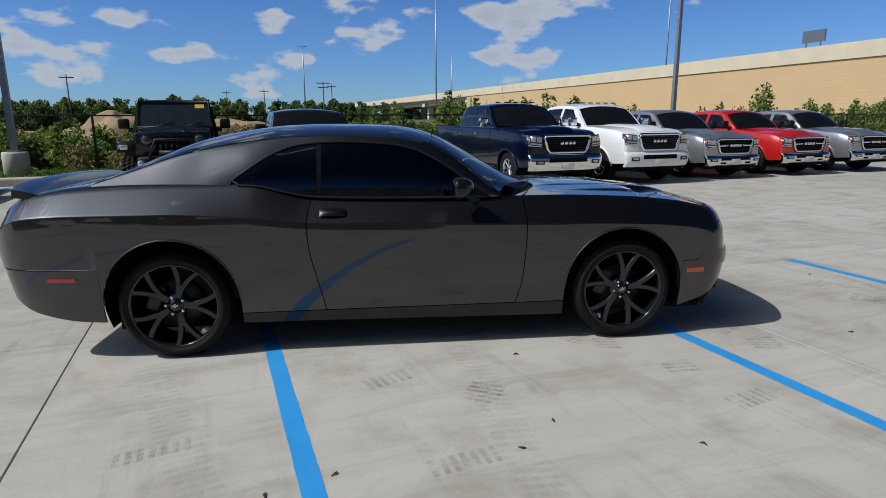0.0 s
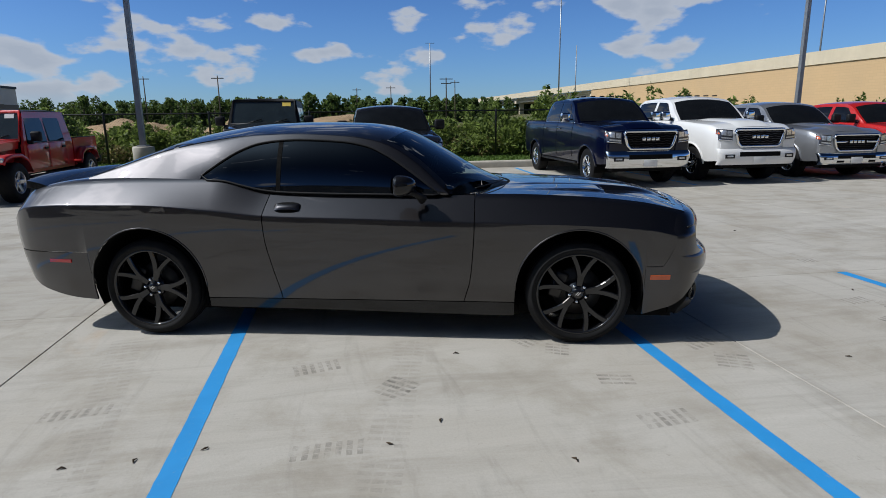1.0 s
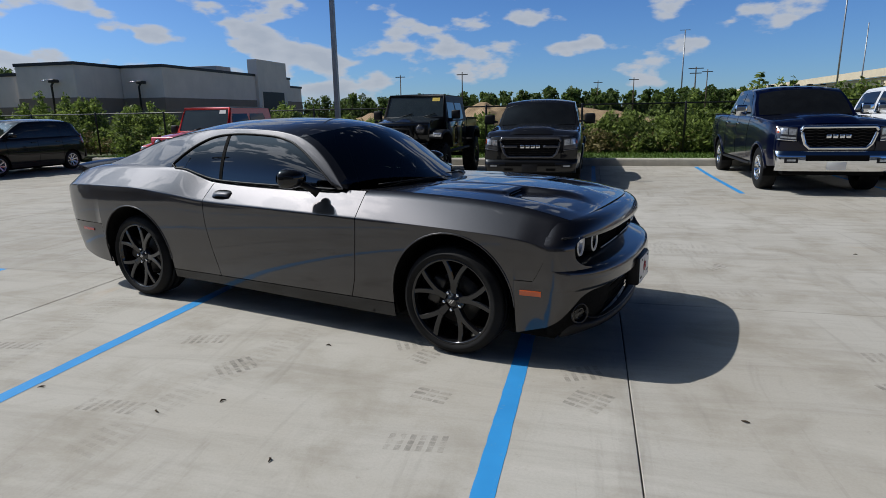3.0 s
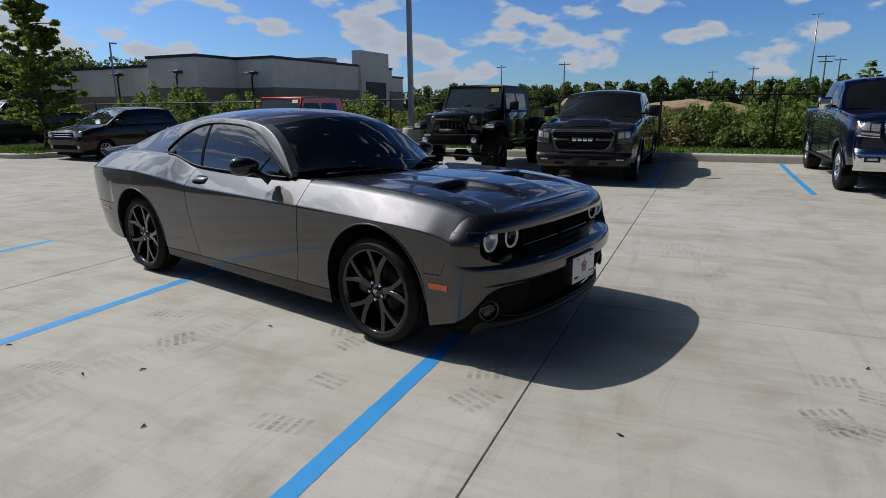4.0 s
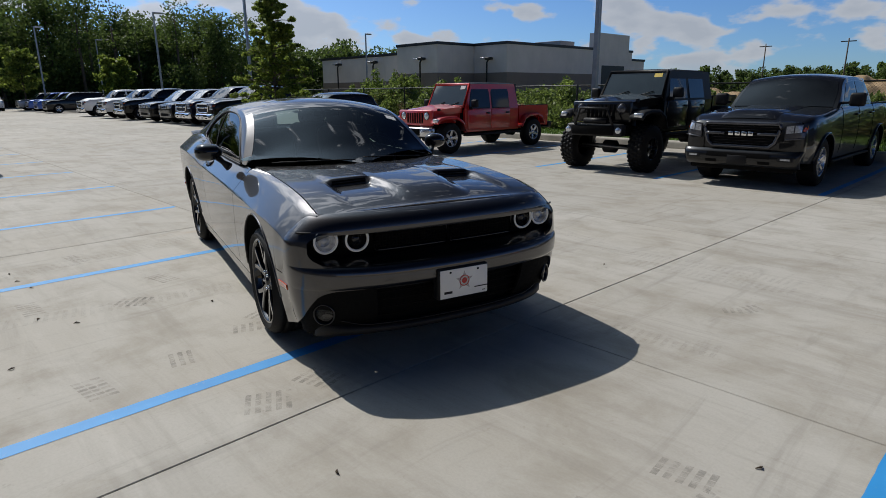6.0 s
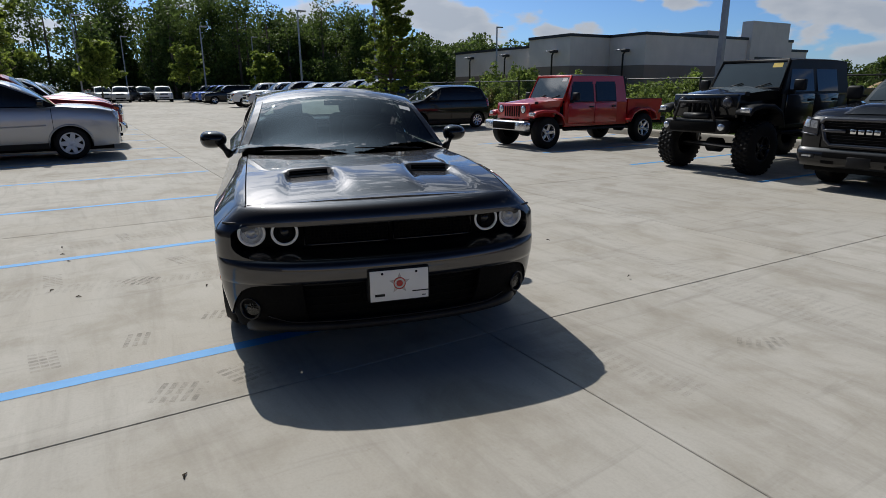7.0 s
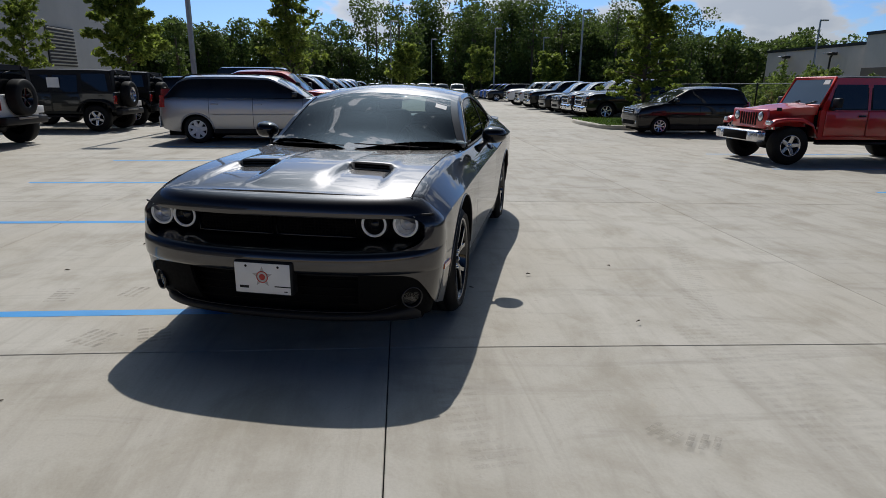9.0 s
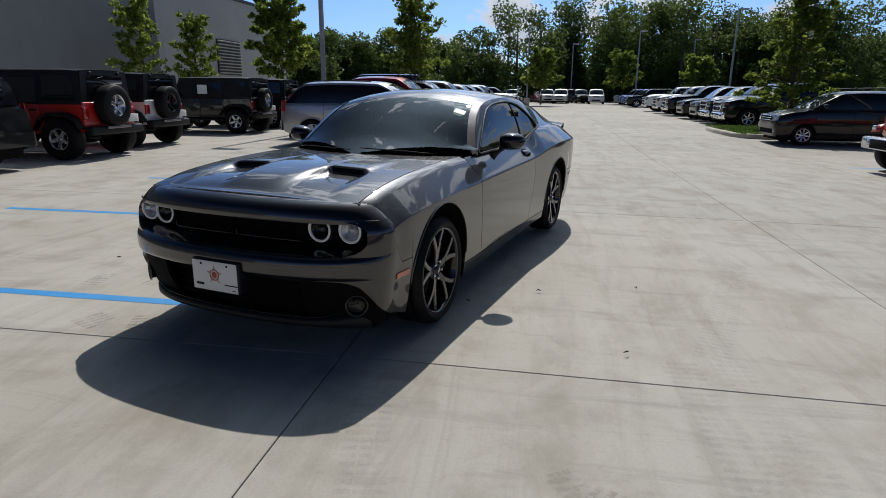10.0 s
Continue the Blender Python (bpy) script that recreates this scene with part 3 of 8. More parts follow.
        post = patch(lambda u, v: (u, side * (cabin(u, q_at(u, DLO(u)) * v)[0] - 0.002), cabin(u, q_at(u, DLO(u)) * v)[1]), spread(-0.565, -0.535, 3), spread(0, 1, 8), fl, 0.01)
        part("window_post", post, VOID, bod)
        # window surround
        top = [(x, side * (cabin(x, q_at(x, DLO(x)))[0] + 0.001), DLO(x)) for x in spread(-1.088, 0.556, 50)]
        bot = [(x, side * (cabin(x, 0)[0] + 0.002), G_ZB(x) + 0.002) for x in spread(0.556, -1.088, 40)]
        part("window_seal", tube(top + bot[1:-1], 0.0075, 6, closed=True), BLACK, bod)
        # door handle; its pocket is a flat patch with the shade painted near-black
        hy = lambda x, z: body(x, s_at(x, z))[0]
        pk = bmesh.new()
        ring = []
        for k in range(24):
            a = 2 * math.pi * k / 24
            x, z = -0.465 + 0.092 * math.copysign(abs(math.cos(a)) ** 0.7, math.cos(a)), 0.912 + 0.032 * math.copysign(abs(math.sin(a)) ** 0.8, math.sin(a))
            ring.append((x, z))
        pk.faces.new([pk.verts.new((x, side * (hy(x, z) + 0.002), z)) for x, z in (ring if side < 0 else ring[::-1])])
        part("pocket_shade", pk, VOID, door)
        def handle_fn(u, v):
            z = 0.894 + 0.038 * v
            swell = math.sin(math.pi * (u + 0.55) / 0.17) ** 0.4 * math.sin(math.pi * (0.12 + 0.76 * v)) ** 0.6
            return (u, side * (hy(u, z) + 0.004 + 0.020 * swell), z + 0.010 * swell)
        part("door_handle", patch(handle_fn, spread(-0.549, -0.381, 16), spread(0, 1, 7), fl, 0.010), GRANITE, door, "grey pull handle")
        # mirror
        mir = bmesh.new()
        bmesh.ops.create_uvsphere(mir, u_segments=28, v_segments=16, radius=1)
        for v in mir.verts:
            x, y, z = v.co
            if x < 0:
                x *= 0.35
            v.co = Vector((0.315 + 0.11 * x, side * (0.985 + 0.098 * math.copysign(abs(y) ** 0.85, y) - 0.012 * x), 1.072 + 0.066 * math.copysign(abs(z) ** 0.8, z) * (1 - 0.12 * y * side)))
        mirror = part("door_mirror", mir, GLOSS_BLACK, door, "black door mirror")
        part("mirror_stalk", tube([(0.37, side * 0.93, 1.035), (0.42, side * 0.90, 1.0), (0.455, side * 0.865, 0.965)], 0.022, 10, taper=[0.026, 0.02, 0.034]), BLACK, mirror)
        gl = bmesh.new()
        disc(1, 0, 24, gl)
        for v in gl.verts:
            v.co = Vector((0.2765 + 0.0, side * (0.985 + 0.082 * v.co.x), 1.072 + 0.054 * v.co.z))
        part("mirror_glass", gl, CHROME, mirror)
        # side markers
        def plate_on(name, x0, x1, z0, z1, mt, off=0.006):
            fn = lambda u, v: (u, side * (body(u, s_at(u, z0 + (z1 - z0) * v))[0] + off), z0 + (z1 - z0) * v)
            part(name, patch(fn, spread(x0, x1, 6), spread(0, 1, 3), fl, 0.008), mt, bod)
        plate_on("front_side_marker", 1.925, 2.05, 0.452, 0.482, AMBER)
        plate_on("rear_side_marker", -2.19, -2.02, 0.530, 0.552, REDLENS)
        # headlamps
        for yy in (0.715, 0.552):
            c = (abs(yy) / 0.90)
            th = math.degrees(math.asin(min(1, c ** 1.35)))
            x0 = fascia(th, 0, 0.235, 0.90)[0] - 0.02
            m = pose(x0, side * yy, 0.738, 0, 0, 90)
            lamp = part("headlamp", lathe([(0.070, -0.008), (0.072, -0.002), (0.072, 0.05)], 40, m=m), BLACK, bod)
            part("halo_ring", lathe([(0.070, -0.006), (0.067, -0.013), (0.059, -0.012), (0.056, -0.004)], 40, m=m), WHITE_PLASTIC, lamp, "white halo light ring")
            part("reflector", lathe([(0.056, -0.004), (0.045, 0.02), (0.036, 0.026)], 40, m=m), LAMP if yy > 0.6 else GLOSS_BLACK, lamp)
            part("projector", lathe([(0.036, 0.028), (0.033, 0.02), (0.024, 0.008), (0.012, 0.0), (0.0, -0.002)], 32, m=m), LENS if yy > 0.6 else GLOSS_BLACK, lamp)
        # fog lamps
        fx, fy, fz = fascia(side * 57, 0.340, 0.290, nose_w(0.340))
        m = pose(fx, fy, fz, 0, 0, 90 + side * 34)
        fog = part("fog_lamp", lathe([(0.062, -0.004), (0.058, -0.014), (0.05, -0.004), (0.048, 0.03)], 32, m=m), GLOSS_BLACK, bod)
        part("fog_lens", lathe([(0.048, 0.004), (0.03, -0.003), (0.0, -0.004)], 32, m=m), CLEAR, fog)
        part("fog_bulb", lathe([(0.0, 0.006), (0.02, 0.008), (0.046, 0.016)], 24, m=m), DARK_STEEL, fog)
        for x, tr in ((AXLE, 7), (-AXLE, 20)):
            coupe_wheel(car, x, side, tr * -side)
    # bonnet with its twin scoops
    def scoop(x, y):
        a = abs(y)
        inner = 0.225 - 0.16 * max(0, x - 1.68)
        k = max(0, min(1, (a - inner) / 0.03)) * max(0, min(1, (0.525 + 0.10 * max(0, x - 1.68) - a) / 0.05))
        k = k * k * (3 - 2 * k)
        if x < 1.681:
            t = max(0, min(1, (x - 1.0) / 0.62))
            h = 0.012 * t * t * (3 - 2 * t)
        else:
            t = max(0, min(1, (x - 1.685) / 0.46))
            h = -0.030 * (1 - t) ** 0.8
        dome = 0.01 * max(0, min(1, (0.25 - a) / 0.05)) * max(0, min(1, (x - 1.0) / 0.2)) * max(0, min(1, (2.2 - x) / 0.2))
        return h * k + dome
    def hood_fn(u, v):
        front = 2.056 + 0.175 * (1 - (abs(v) / 0.82) ** 2.35) ** (1 / 2.35)
        back = 1.035 - 0.32 * (abs(v) / 0.73) ** 2
        x = back + (front - back) * u if not (0 < u < 1) else None
        if x is None:
            x = u_x(u, back, front)
        return (x, v, top_z(x, v) + scoop(x, v))
    def u_x(u, back, front):
        # the scoops' mouth stays on one straight line across
        if u <= 0.52:
            return back + (1.676 - back) * u / 0.52
        if u <= 0.535:
            return 1.676 + 0.010 * (u - 0.52) / 0.015
        return 1.686 + (front - 1.686) * (u - 0.535) / 0.465
    us = spread(0, 0.52, 18) + [0.535] + spread(0.57, 1, 16)
    hv = sorted(set([round(s * y, 4) for s in (-1, 1) for y in (0, 0.06, 0.12, 0.17, 0.2, 0.22, 0.235, 0.25, 0.265, 0.3, 0.35, 0.4, 0.44, 0.475, 0.49, 0.505, 0.525, 0.56, 0.6, 0.64, 0.68, 0.71, 0.728)]))
    hood = part("hood", patch(hood_fn, us, hv, False, 0.014), GRANITE, car, "grey hood with two raised air scoops")
    for side in (-1, 1):
        sb = bmesh.new()
        ys = spread(0.262, 0.485, 8)
        patch(lambda u, v: (1.6875 + 0.001 * v, side * u, top_z(1.682, u) - 0.021 + 0.027 * v), ys, [0, 1], side < 0, bm=sb)
        part("scoop_inlet", sb, VOID, hood)
        part("scoop_grille", tube([(1.689, side * y, top_z(1.682, y) - 0.008) for y in ys], 0.0035, 6), GLOSS_BLACK, hood)
    # cowl and wipers
    cow = patch(lambda u, v: (1.045 - 0.32 * (abs(v) / 0.73) ** 2 - 0.16 * (1 - u), v, top_z(1.0, v) - 0.02 - 0.012 * (1 - u)), spread(0, 1, 5), spread(-0.79, 0.79, 20))
    part("cowl", cow, BLACK, bod)
    wx = lambda y: 0.985 - 0.30 * (y / 0.8) ** 2
    for y0, y1 in ((-0.05, -0.62), (0.55, 0.02)):
        bm = tube([(wx(y) + 0.012 - 0.03 * k / 8, y, cabin_top(wx(y) - 0.03 * k / 8 - 0.01, y) + 0.012) for k, y in enumerate(spread(y0, y1, 9))], 0.0045, 6)
        part("wiper", bm, BLACK, bod)
    # roof, windscreen, rear window
    def across(x, v):
        y, z = cabin(x, 2 - abs(v))
        return (x, math.copysign(y, v) if v else 0.0, z)
    ws = spread(-1, 1, 33)
    head = lambda v: 0.235 - 0.075 * abs(v) ** 2.2
    tailw = lambda v: -1.36 + 0.05 * abs(v) ** 2
    part("roof", patch(lambda u, v: across(tailw(v) + (head(v) - tailw(v)) * u, v), spread(0, 1, 26), ws, False, 0.008, "lr"), GRANITE, bod)
    def screen_fn(u, v):
        # between roof edge and scuttle, inside the two pillars
        k = 0.925 * v
        x0 = head(v) + 0.006
        x1 = 1.03 - 0.41 * (0.985 * abs(v)) ** 2
        x = x0 + (x1 - x0) * u
        y, z = cabin(x, 2 - abs(k))
        if x > 0.60:
            y = 0.80 * abs(v) * math.sqrt(max(0, (1.03 - x) / 0.41)) if abs(v) > 0.98 else y
        return (x, math.copysign(y, v) if v else 0.0, z + 0.001)
    part("windscreen", patch(screen_fn, spread(0, 1, 22), ws, False), SCREEN, bod, "sloping windscreen reflecting sky and clouds")
    for side in (-1, 1):
        ap = patch(lambda x, v: (x, side * cabin(x, 1.0 + 0.085 * v)[0], cabin(x, 1.0 + 0.085 * v)[1] + 0.006 * v), spread(0.14, 0.64, 20), spread(0, 1, 4), side > 0, 0.02, "t")
        part("windscreen_pillar", ap, GRANITE, bod)
    part("rear_window", patch(lambda u, v: across(-1.93 + (tailw(v) - 0.004 + 1.93) * u, v * 0.93), spread(0, 1, 12), ws), TINT, bod)
    for side in (-1, 1):
        part("rear_pillar", patch(lambda x, v: (x, side * cabin(x, 1.0 + 0.075 * v)[0], cabin(x, 1.0 + 0.075 * v)[1] + 0.004 * v), spread(-1.95, -1.35, 14), spread(0, 1, 3), side > 0, 0.02, "t"), GRANITE, bod)
    # boot lid, spoiler and tail
    part("trunk_lid", patch(lambda u, v: (u, v * B_WS(u) * 0.8, top_z(u, v * B_WS(u) * 0.8)), spread(-2.555, -1.9, 12), spread(-1, 1, 17), False, 0.012), GRANITE, bod)
    sp = patch(lambda u, v: (-2.50 + 0.28 * u + 0.10 * abs(v) ** 3, 0.76 * v, top_z(-2.35, 0.5 * v) + 0.062 - 0.085 * u ** 1.4 - 0.02 * abs(v) ** 3), spread(0, 1, 10), spread(-1, 1, 25), False, 0.05)
    part("spoiler", sp, GLOSS_BLACK, bod, "low black spoiler on the trunk")
    tb = bmesh.new()
    half = [(body(-2.56, s)) for s in spread(0, 2.4, 18)]
    ring = [(-y, z) for y, z in half] + [(y, z) for y, z in reversed(half)]
    tb.faces.new([tb.verts.new((-2.56, y, z)) for y, z in ring[::-1]])
    part("tail_panel", tb, BLACK, bod, smooth=False)
    # nose
    th_all = [90 * math.copysign(abs(t) ** 0.8, t) for t in spread(-1, 1, 57)]
    hk = (0, 0.12, 0.4, 0.7, 0.9, 1.0)
    header = pchip(hk, (0.884, 0.880, 0.862, 0.828, 0.793, 0.776)), pchip(hk, (0.179, 0.200, 0.246, 0.278, 0.288, 0.280))
    part("nose_panel", patch(lambda u, v: fascia(u, header[0](v) - 0.016 * (1 - v) * (abs(u) / 90) ** 2, header[1](v), nose_w(header[0](v))), th_all, spread(0, 1, 13), True, 0.05, "t"), GRANITE, bod)
    bar = pchip((0.487, 0.505, 0.55, 0.588, 0.606, 0.625, 0.65), (0.352, 0.373, 0.373, 0.364, 0.338, 0.27, 0.20))
    part("front_bumper", patch(lambda u, v: fascia(u, 0.65 - 0.163 * v, bar(0.65 - 0.163 * v), nose_w(0.65 - 0.163 * v)), th_all, spread(0, 1, 15), True, 0.06, "bt"), GRANITE, bod)
    for side in (-1, 1):
        end_t = pchip((0, 0.12, 0.3, 0.6, 0.85, 1), (50, 59, 63, 63, 58, 48))
        part("nose_end", patch(lambda u, v: fascia(side * (end_t(v) + (90 - end_t(v)) * u), 0.793 - 0.183 * v, 0.287 + 0.043 * v, nose_w(0.793 - 0.183 * v)), spread(0, 1, 9), spread(0, 1, 11), side > 0, 0.05, "l"), GRANITE, bod)
        drop = pchip((34, 48, 58, 66, 76, 90), (0.485, 0.480, 0.455, 0.395, 0.315, 0.255))
        low = pchip((0.2, 0.27, 0.4, 0.487), (0.20, 0.275, 0.335, 0.347))
        part("bumper_corner", patch(lambda u, v: (lambda z: fascia(side * u, z, low(z), nose_w(z)))(0.4865 - (0.4865 - drop(u)) * v), spread(34, 90, 16), spread(0, 1, 8), side > 0, 0.02, "t"), GRANITE, bod)
        vd, vw = (lambda z: low(z) - 0.022), (lambda z: nose_w(z) - 0.016)
        part("fog_surround", patch(lambda u, v: fascia(u, 0.485 - 0.28 * v, vd(0.485 - 0.28 * v), vw(0.485 - 0.28 * v)), spread(side * 30, side * 89, 14), spread(0, 1, 6), side > 0, 0.02), VOID, bod)
    # near-black sheet that paints the shade behind the grille
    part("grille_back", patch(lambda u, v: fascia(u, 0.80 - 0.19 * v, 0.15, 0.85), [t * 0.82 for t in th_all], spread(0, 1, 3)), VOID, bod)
    # grille: two framed mesh openings with a fine lattice
    for y0, y1 in ((-0.455, -0.012), (0.012, 0.455)):
        fx = lambda y: fascia(math.degrees(math.asin((abs(y) / 0.88) ** 1.35)), 0, 0.215, 0.88)[0]
        ys = spread(y0, y1, 14)
        fr = tube([(fx(y), y, 0.775) for y in ys] + [(fx(y), y, 0.665) for y in ys[::-1]], 0.007, 6, closed=True)
        grille = part("grille", fr, GLOSS_BLACK, bod, "black front grille in two halves")
        lat = bmesh.new()
        for z in spread(0.68, 0.76, 6):
            tube([(fx(y) - 0.015, y, z) for y in ys], 0.0028, 4, lat)
        for y in spread(y0 + 0.015, y1 - 0.015, 22):
            tube([(fx(y) - 0.014, y, 0.665), (fx(y) - 0.014, y, 0.775)], 0.0025, 4, lat)
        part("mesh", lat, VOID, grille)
    part("grille_lip", tube([fascia(t * 0.8, 0.79, 0.243, 0.89) for t in th_all], 0.006, 6), BLACK, bod)
    # lower intake: near-black sheet standing in for the shade within, slats and the chin
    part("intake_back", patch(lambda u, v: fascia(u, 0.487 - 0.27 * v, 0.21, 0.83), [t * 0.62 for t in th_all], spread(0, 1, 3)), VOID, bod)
    intake = part("lower_grille", tube([fascia(t * 0.42, 0.47, 0.30, 0.86) for t in th_all], 0.006, 6), BLACK, bod)
    for z in (0.43, 0.385, 0.34, 0.295):
        part("slat", tube([fascia(t * 0.42, z, 0.25, 0.85) for t in th_all], 0.0045, 6), VOID, intake)
    chin = pchip((0, 0.3, 0.6, 1.0), (0.255, 0.243, 0.215, 0.185)), pchip((0, 0.3, 0.6, 1.0), (0.26, 0.305, 0.31, 0.23))
    part("chin_spoiler", patch(lambda u, v: fascia(u, chin[0](v) + 0.05 * (abs(u) / 90) ** 3 * (1 - v), chin[1](v), 0.80), [t * 0.86 for t in th_all], spread(0, 1, 7), True, 0.02), BLACK, bod)
    part("chin_trim", tube([fascia(t * 0.60, 0.258 + 0.05 * (abs(t * 0.6) / 90) ** 3 + 0.10 * max(0, abs(t) / 90 - 0.75), 0.30, 0.80) for t in th_all], 0.003, 6), GLOSS_BLACK, bod)
    # number plate on its black bracket
    br = part("plate_bracket", box_bm((2.375, -0.164, 0.372), (2.452, 0.164, 0.556), 0.012), BLACK, bod)
    plate = part("dealer_plate", box_bm((2.453, -0.155, 0.382), (2.457, 0.155, 0.547), 0.0018), WHITE_PLASTIC, bod, "white dealer plate with a red star badge")
    star = bmesh.new()
    pts = []
    for k in range(10):
        a, r = math.pi / 2 + math.pi * k / 5, 0.058 if k % 2 == 0 else 0.025
        pts.append((r * math.cos(a), 0.473 + r * math.sin(a)))
    prism(star, pts, (-0.0005, 0.0005), Matrix.Translation((2.4578, 0, 0)) @ pose(0, 0, 0, 0, 0, 90))
    part("star_badge", star, surface("badge_silver", (0.42, 0.40, 0.40), 0.35, 0.5), plate, "silver star badge", smooth=False)
    ringb = tube([(2.4585, 0.030 * math.cos(a), 0.473 + 0.030 * math.sin(a)) for a in spread(0, 2 * math.pi, 25)[:-1]], 0.003, 6, closed=True)
    part("badge_ring", ringb, surface("badge_red", (0.50, 0.05, 0.04), 0.4), plate, "red ring round the star")
    part("badge_centre", lathe([(0.0, -0.0016), (0.016, -0.0012), (0.017, 0.0)], 20, m=pose(2.4582, 0, 0.473, 0, 0, 90)), surface("badge_red", (0.50, 0.05, 0.04), 0.4), plate)
    for y, z, w, h in ((-0.105, 0.415, 0.052, 0.014), (0.112, 0.424, 0.09, 0.006), (0.13, 0.398, 0.02, 0.005)):
        part("plate_writing", box_bm((2.4572, y - w / 2, z - h / 2), (2.4582, y + w / 2, z + h / 2)), BLACK, plate, smooth=False)
    for y in (-0.09, 0.09):
        part("plate_screw", lathe([(0, -0.003), (0.006, -0.002), (0.007, 0)], 12, m=pose(2.4575, y, 0.53, 0, 0, 90)), BLACK, plate)
    # interior seen through the glass
    part("cabin_floor", box_bm((-1.5, -0.78, 0.35), (0.9, 0.78, 0.62)), INTERIOR, bod)
    part("dashboard", patch(lambda u, v: (0.46 + 0.36 * u, 0.74 * v, 0.90 + 0.055 * math.sin(math.pi * min(1, u * 1.2)) - 0.02 * abs(v)), spread(0, 1, 10), spread(-1, 1, 16), False, 0.25), INTERIOR, bod)
    part("rear_shelf", box_bm((-1.85, -0.7, 0.95), (-1.25, 0.7, 1.05), 0.03), INTERIOR, bod)
    for x0, y0 in ((-0.28, -0.37), (-0.28, 0.37), (-1.1, -0.33), (-1.1, 0.33)):
        seat = part("seat", box_bm((x0, y0 - 0.25, 0.55), (x0 + 0.5, y0 + 0.25, 0.75), 0.06), INTERIOR, bod)
        part("backrest", box_bm((-0.11, -0.25, 0.0), (0.08, 0.25, 0.56), 0.07, pose(x0, y0, 0.66, 0, -16)), INTERIOR, seat)
        part("headrest", box_bm((-0.06, -0.13, 0.0), (0.06, 0.13, 0.17), 0.05, pose(x0 - 0.19, y0, 1.18, 0, -8)), INTERIOR, seat)
    wheel = tube([(0.19 * math.cos(a) * 0.3, 0.19 * math.sin(a), 0.19 * math.cos(a)) for a in spread(0, 2 * math.pi, 33)[:-1]], 0.014, 8, closed=True)
    for a in (90, 210, 330):
        tube([(0, 0, 0), (0.05 * math.cos(radians(a)), 0.18 * math.sin(radians(a)), 0.18 * math.cos(radians(a)))], 0.015, 6, wheel)
    part("steering_wheel", wheel, INTERIOR, bod).matrix_local = pose(0.36, 0.37, 0.97)
    part("rear_view_mirror", box_bm((0.225, -0.11, 1.315), (0.24, 0.11, 1.36), 0.007), VOID, bod)
    stk = part("window_sticker", patch(lambda u, v: (0.30 + 0.05 * u, 0.50 + 0.09 * v, cabin_top(0.30 + 0.05 * u, 0.50 + 0.09 * v) + 0.004), spread(0, 1, 3), spread(0, 1, 3)), WHITE_PLASTIC, bod, "small white stock sticker")
    part("underbody", box_bm((-1.85, -0.78, 0.17), (2.1, 0.78, 0.30)), VOID, bod)
    return car


def cabin_top(x, y):
    wr = cabin(x, 1)[0]
    return cabin(x, 2 - min(1, abs(y) / max(wr, 1e-3)))[1]


# ---- parked vehicles ----
def road_wheel(parent, x, y, r, rim_r, w, side, rim_mat, spokes=6, turn=0.0, knobs=False, wide=0.05):
    m = pose(x, y, r, 0, 0, 0 if side < 0 else 180) @ pose(0, 0, 0, 0, turn, 0)
    bm = wheel_bm(r, rim_r, w, False) if not knobs else wheel_bm(r - 0.012, rim_r, w, False)
    if knobs:
        for k in range(30):
            a = 2 * math.pi * k / 30
            for row, o in ((-0.36, 0), (-0.12, 0.5), (0.12, 0), (0.36, 0.5)):
                b = a + o * 2 * math.pi / 30
                add_box(bm, (r - 0.022, row * w - 0.03, -0.026), (r, row * w + 0.03, 0.026), 0, pose(0, 0, 0, 0, -math.degrees(b)))
    tyre = part("tyre", bm, RUBBER, parent, "black tyre")
    tyre.matrix_local = m
    h = w / 2
    rm = lathe([(rim_r + 0.004, -h + 0.012), (rim_r - 0.006, -h + 0.004), (rim_r - 0.02, -h + 0.02), (rim_r - 0.03, -h + 0.1), (rim_r - 0.03, h - 0.03)], 36)
    rim = part("rim", rm, rim_mat, parent)
    rim.matrix_local = m
    sp = bmesh.new()
    for k in range(spokes):
        a = 90 + 360 * k / spokes
        join_into(sp, spoke_bm(a, a, 0.04, rim_r - 0.012, wide * 1.25, wide, -h + 0.05, -h + 0.02, 0.04))
    part("spokes", sp, rim_mat, rim, smooth=False)
    part("hub_cap", lathe([(0, -h + 0.035), (0.05, -h + 0.038), (0.07, -h + 0.06), (0.075, -h + 0.1)], 24), rim_mat, rim)
    part("wheel_back", disc(rim_r - 0.02, -h + 0.11, 28), VOID, rim)


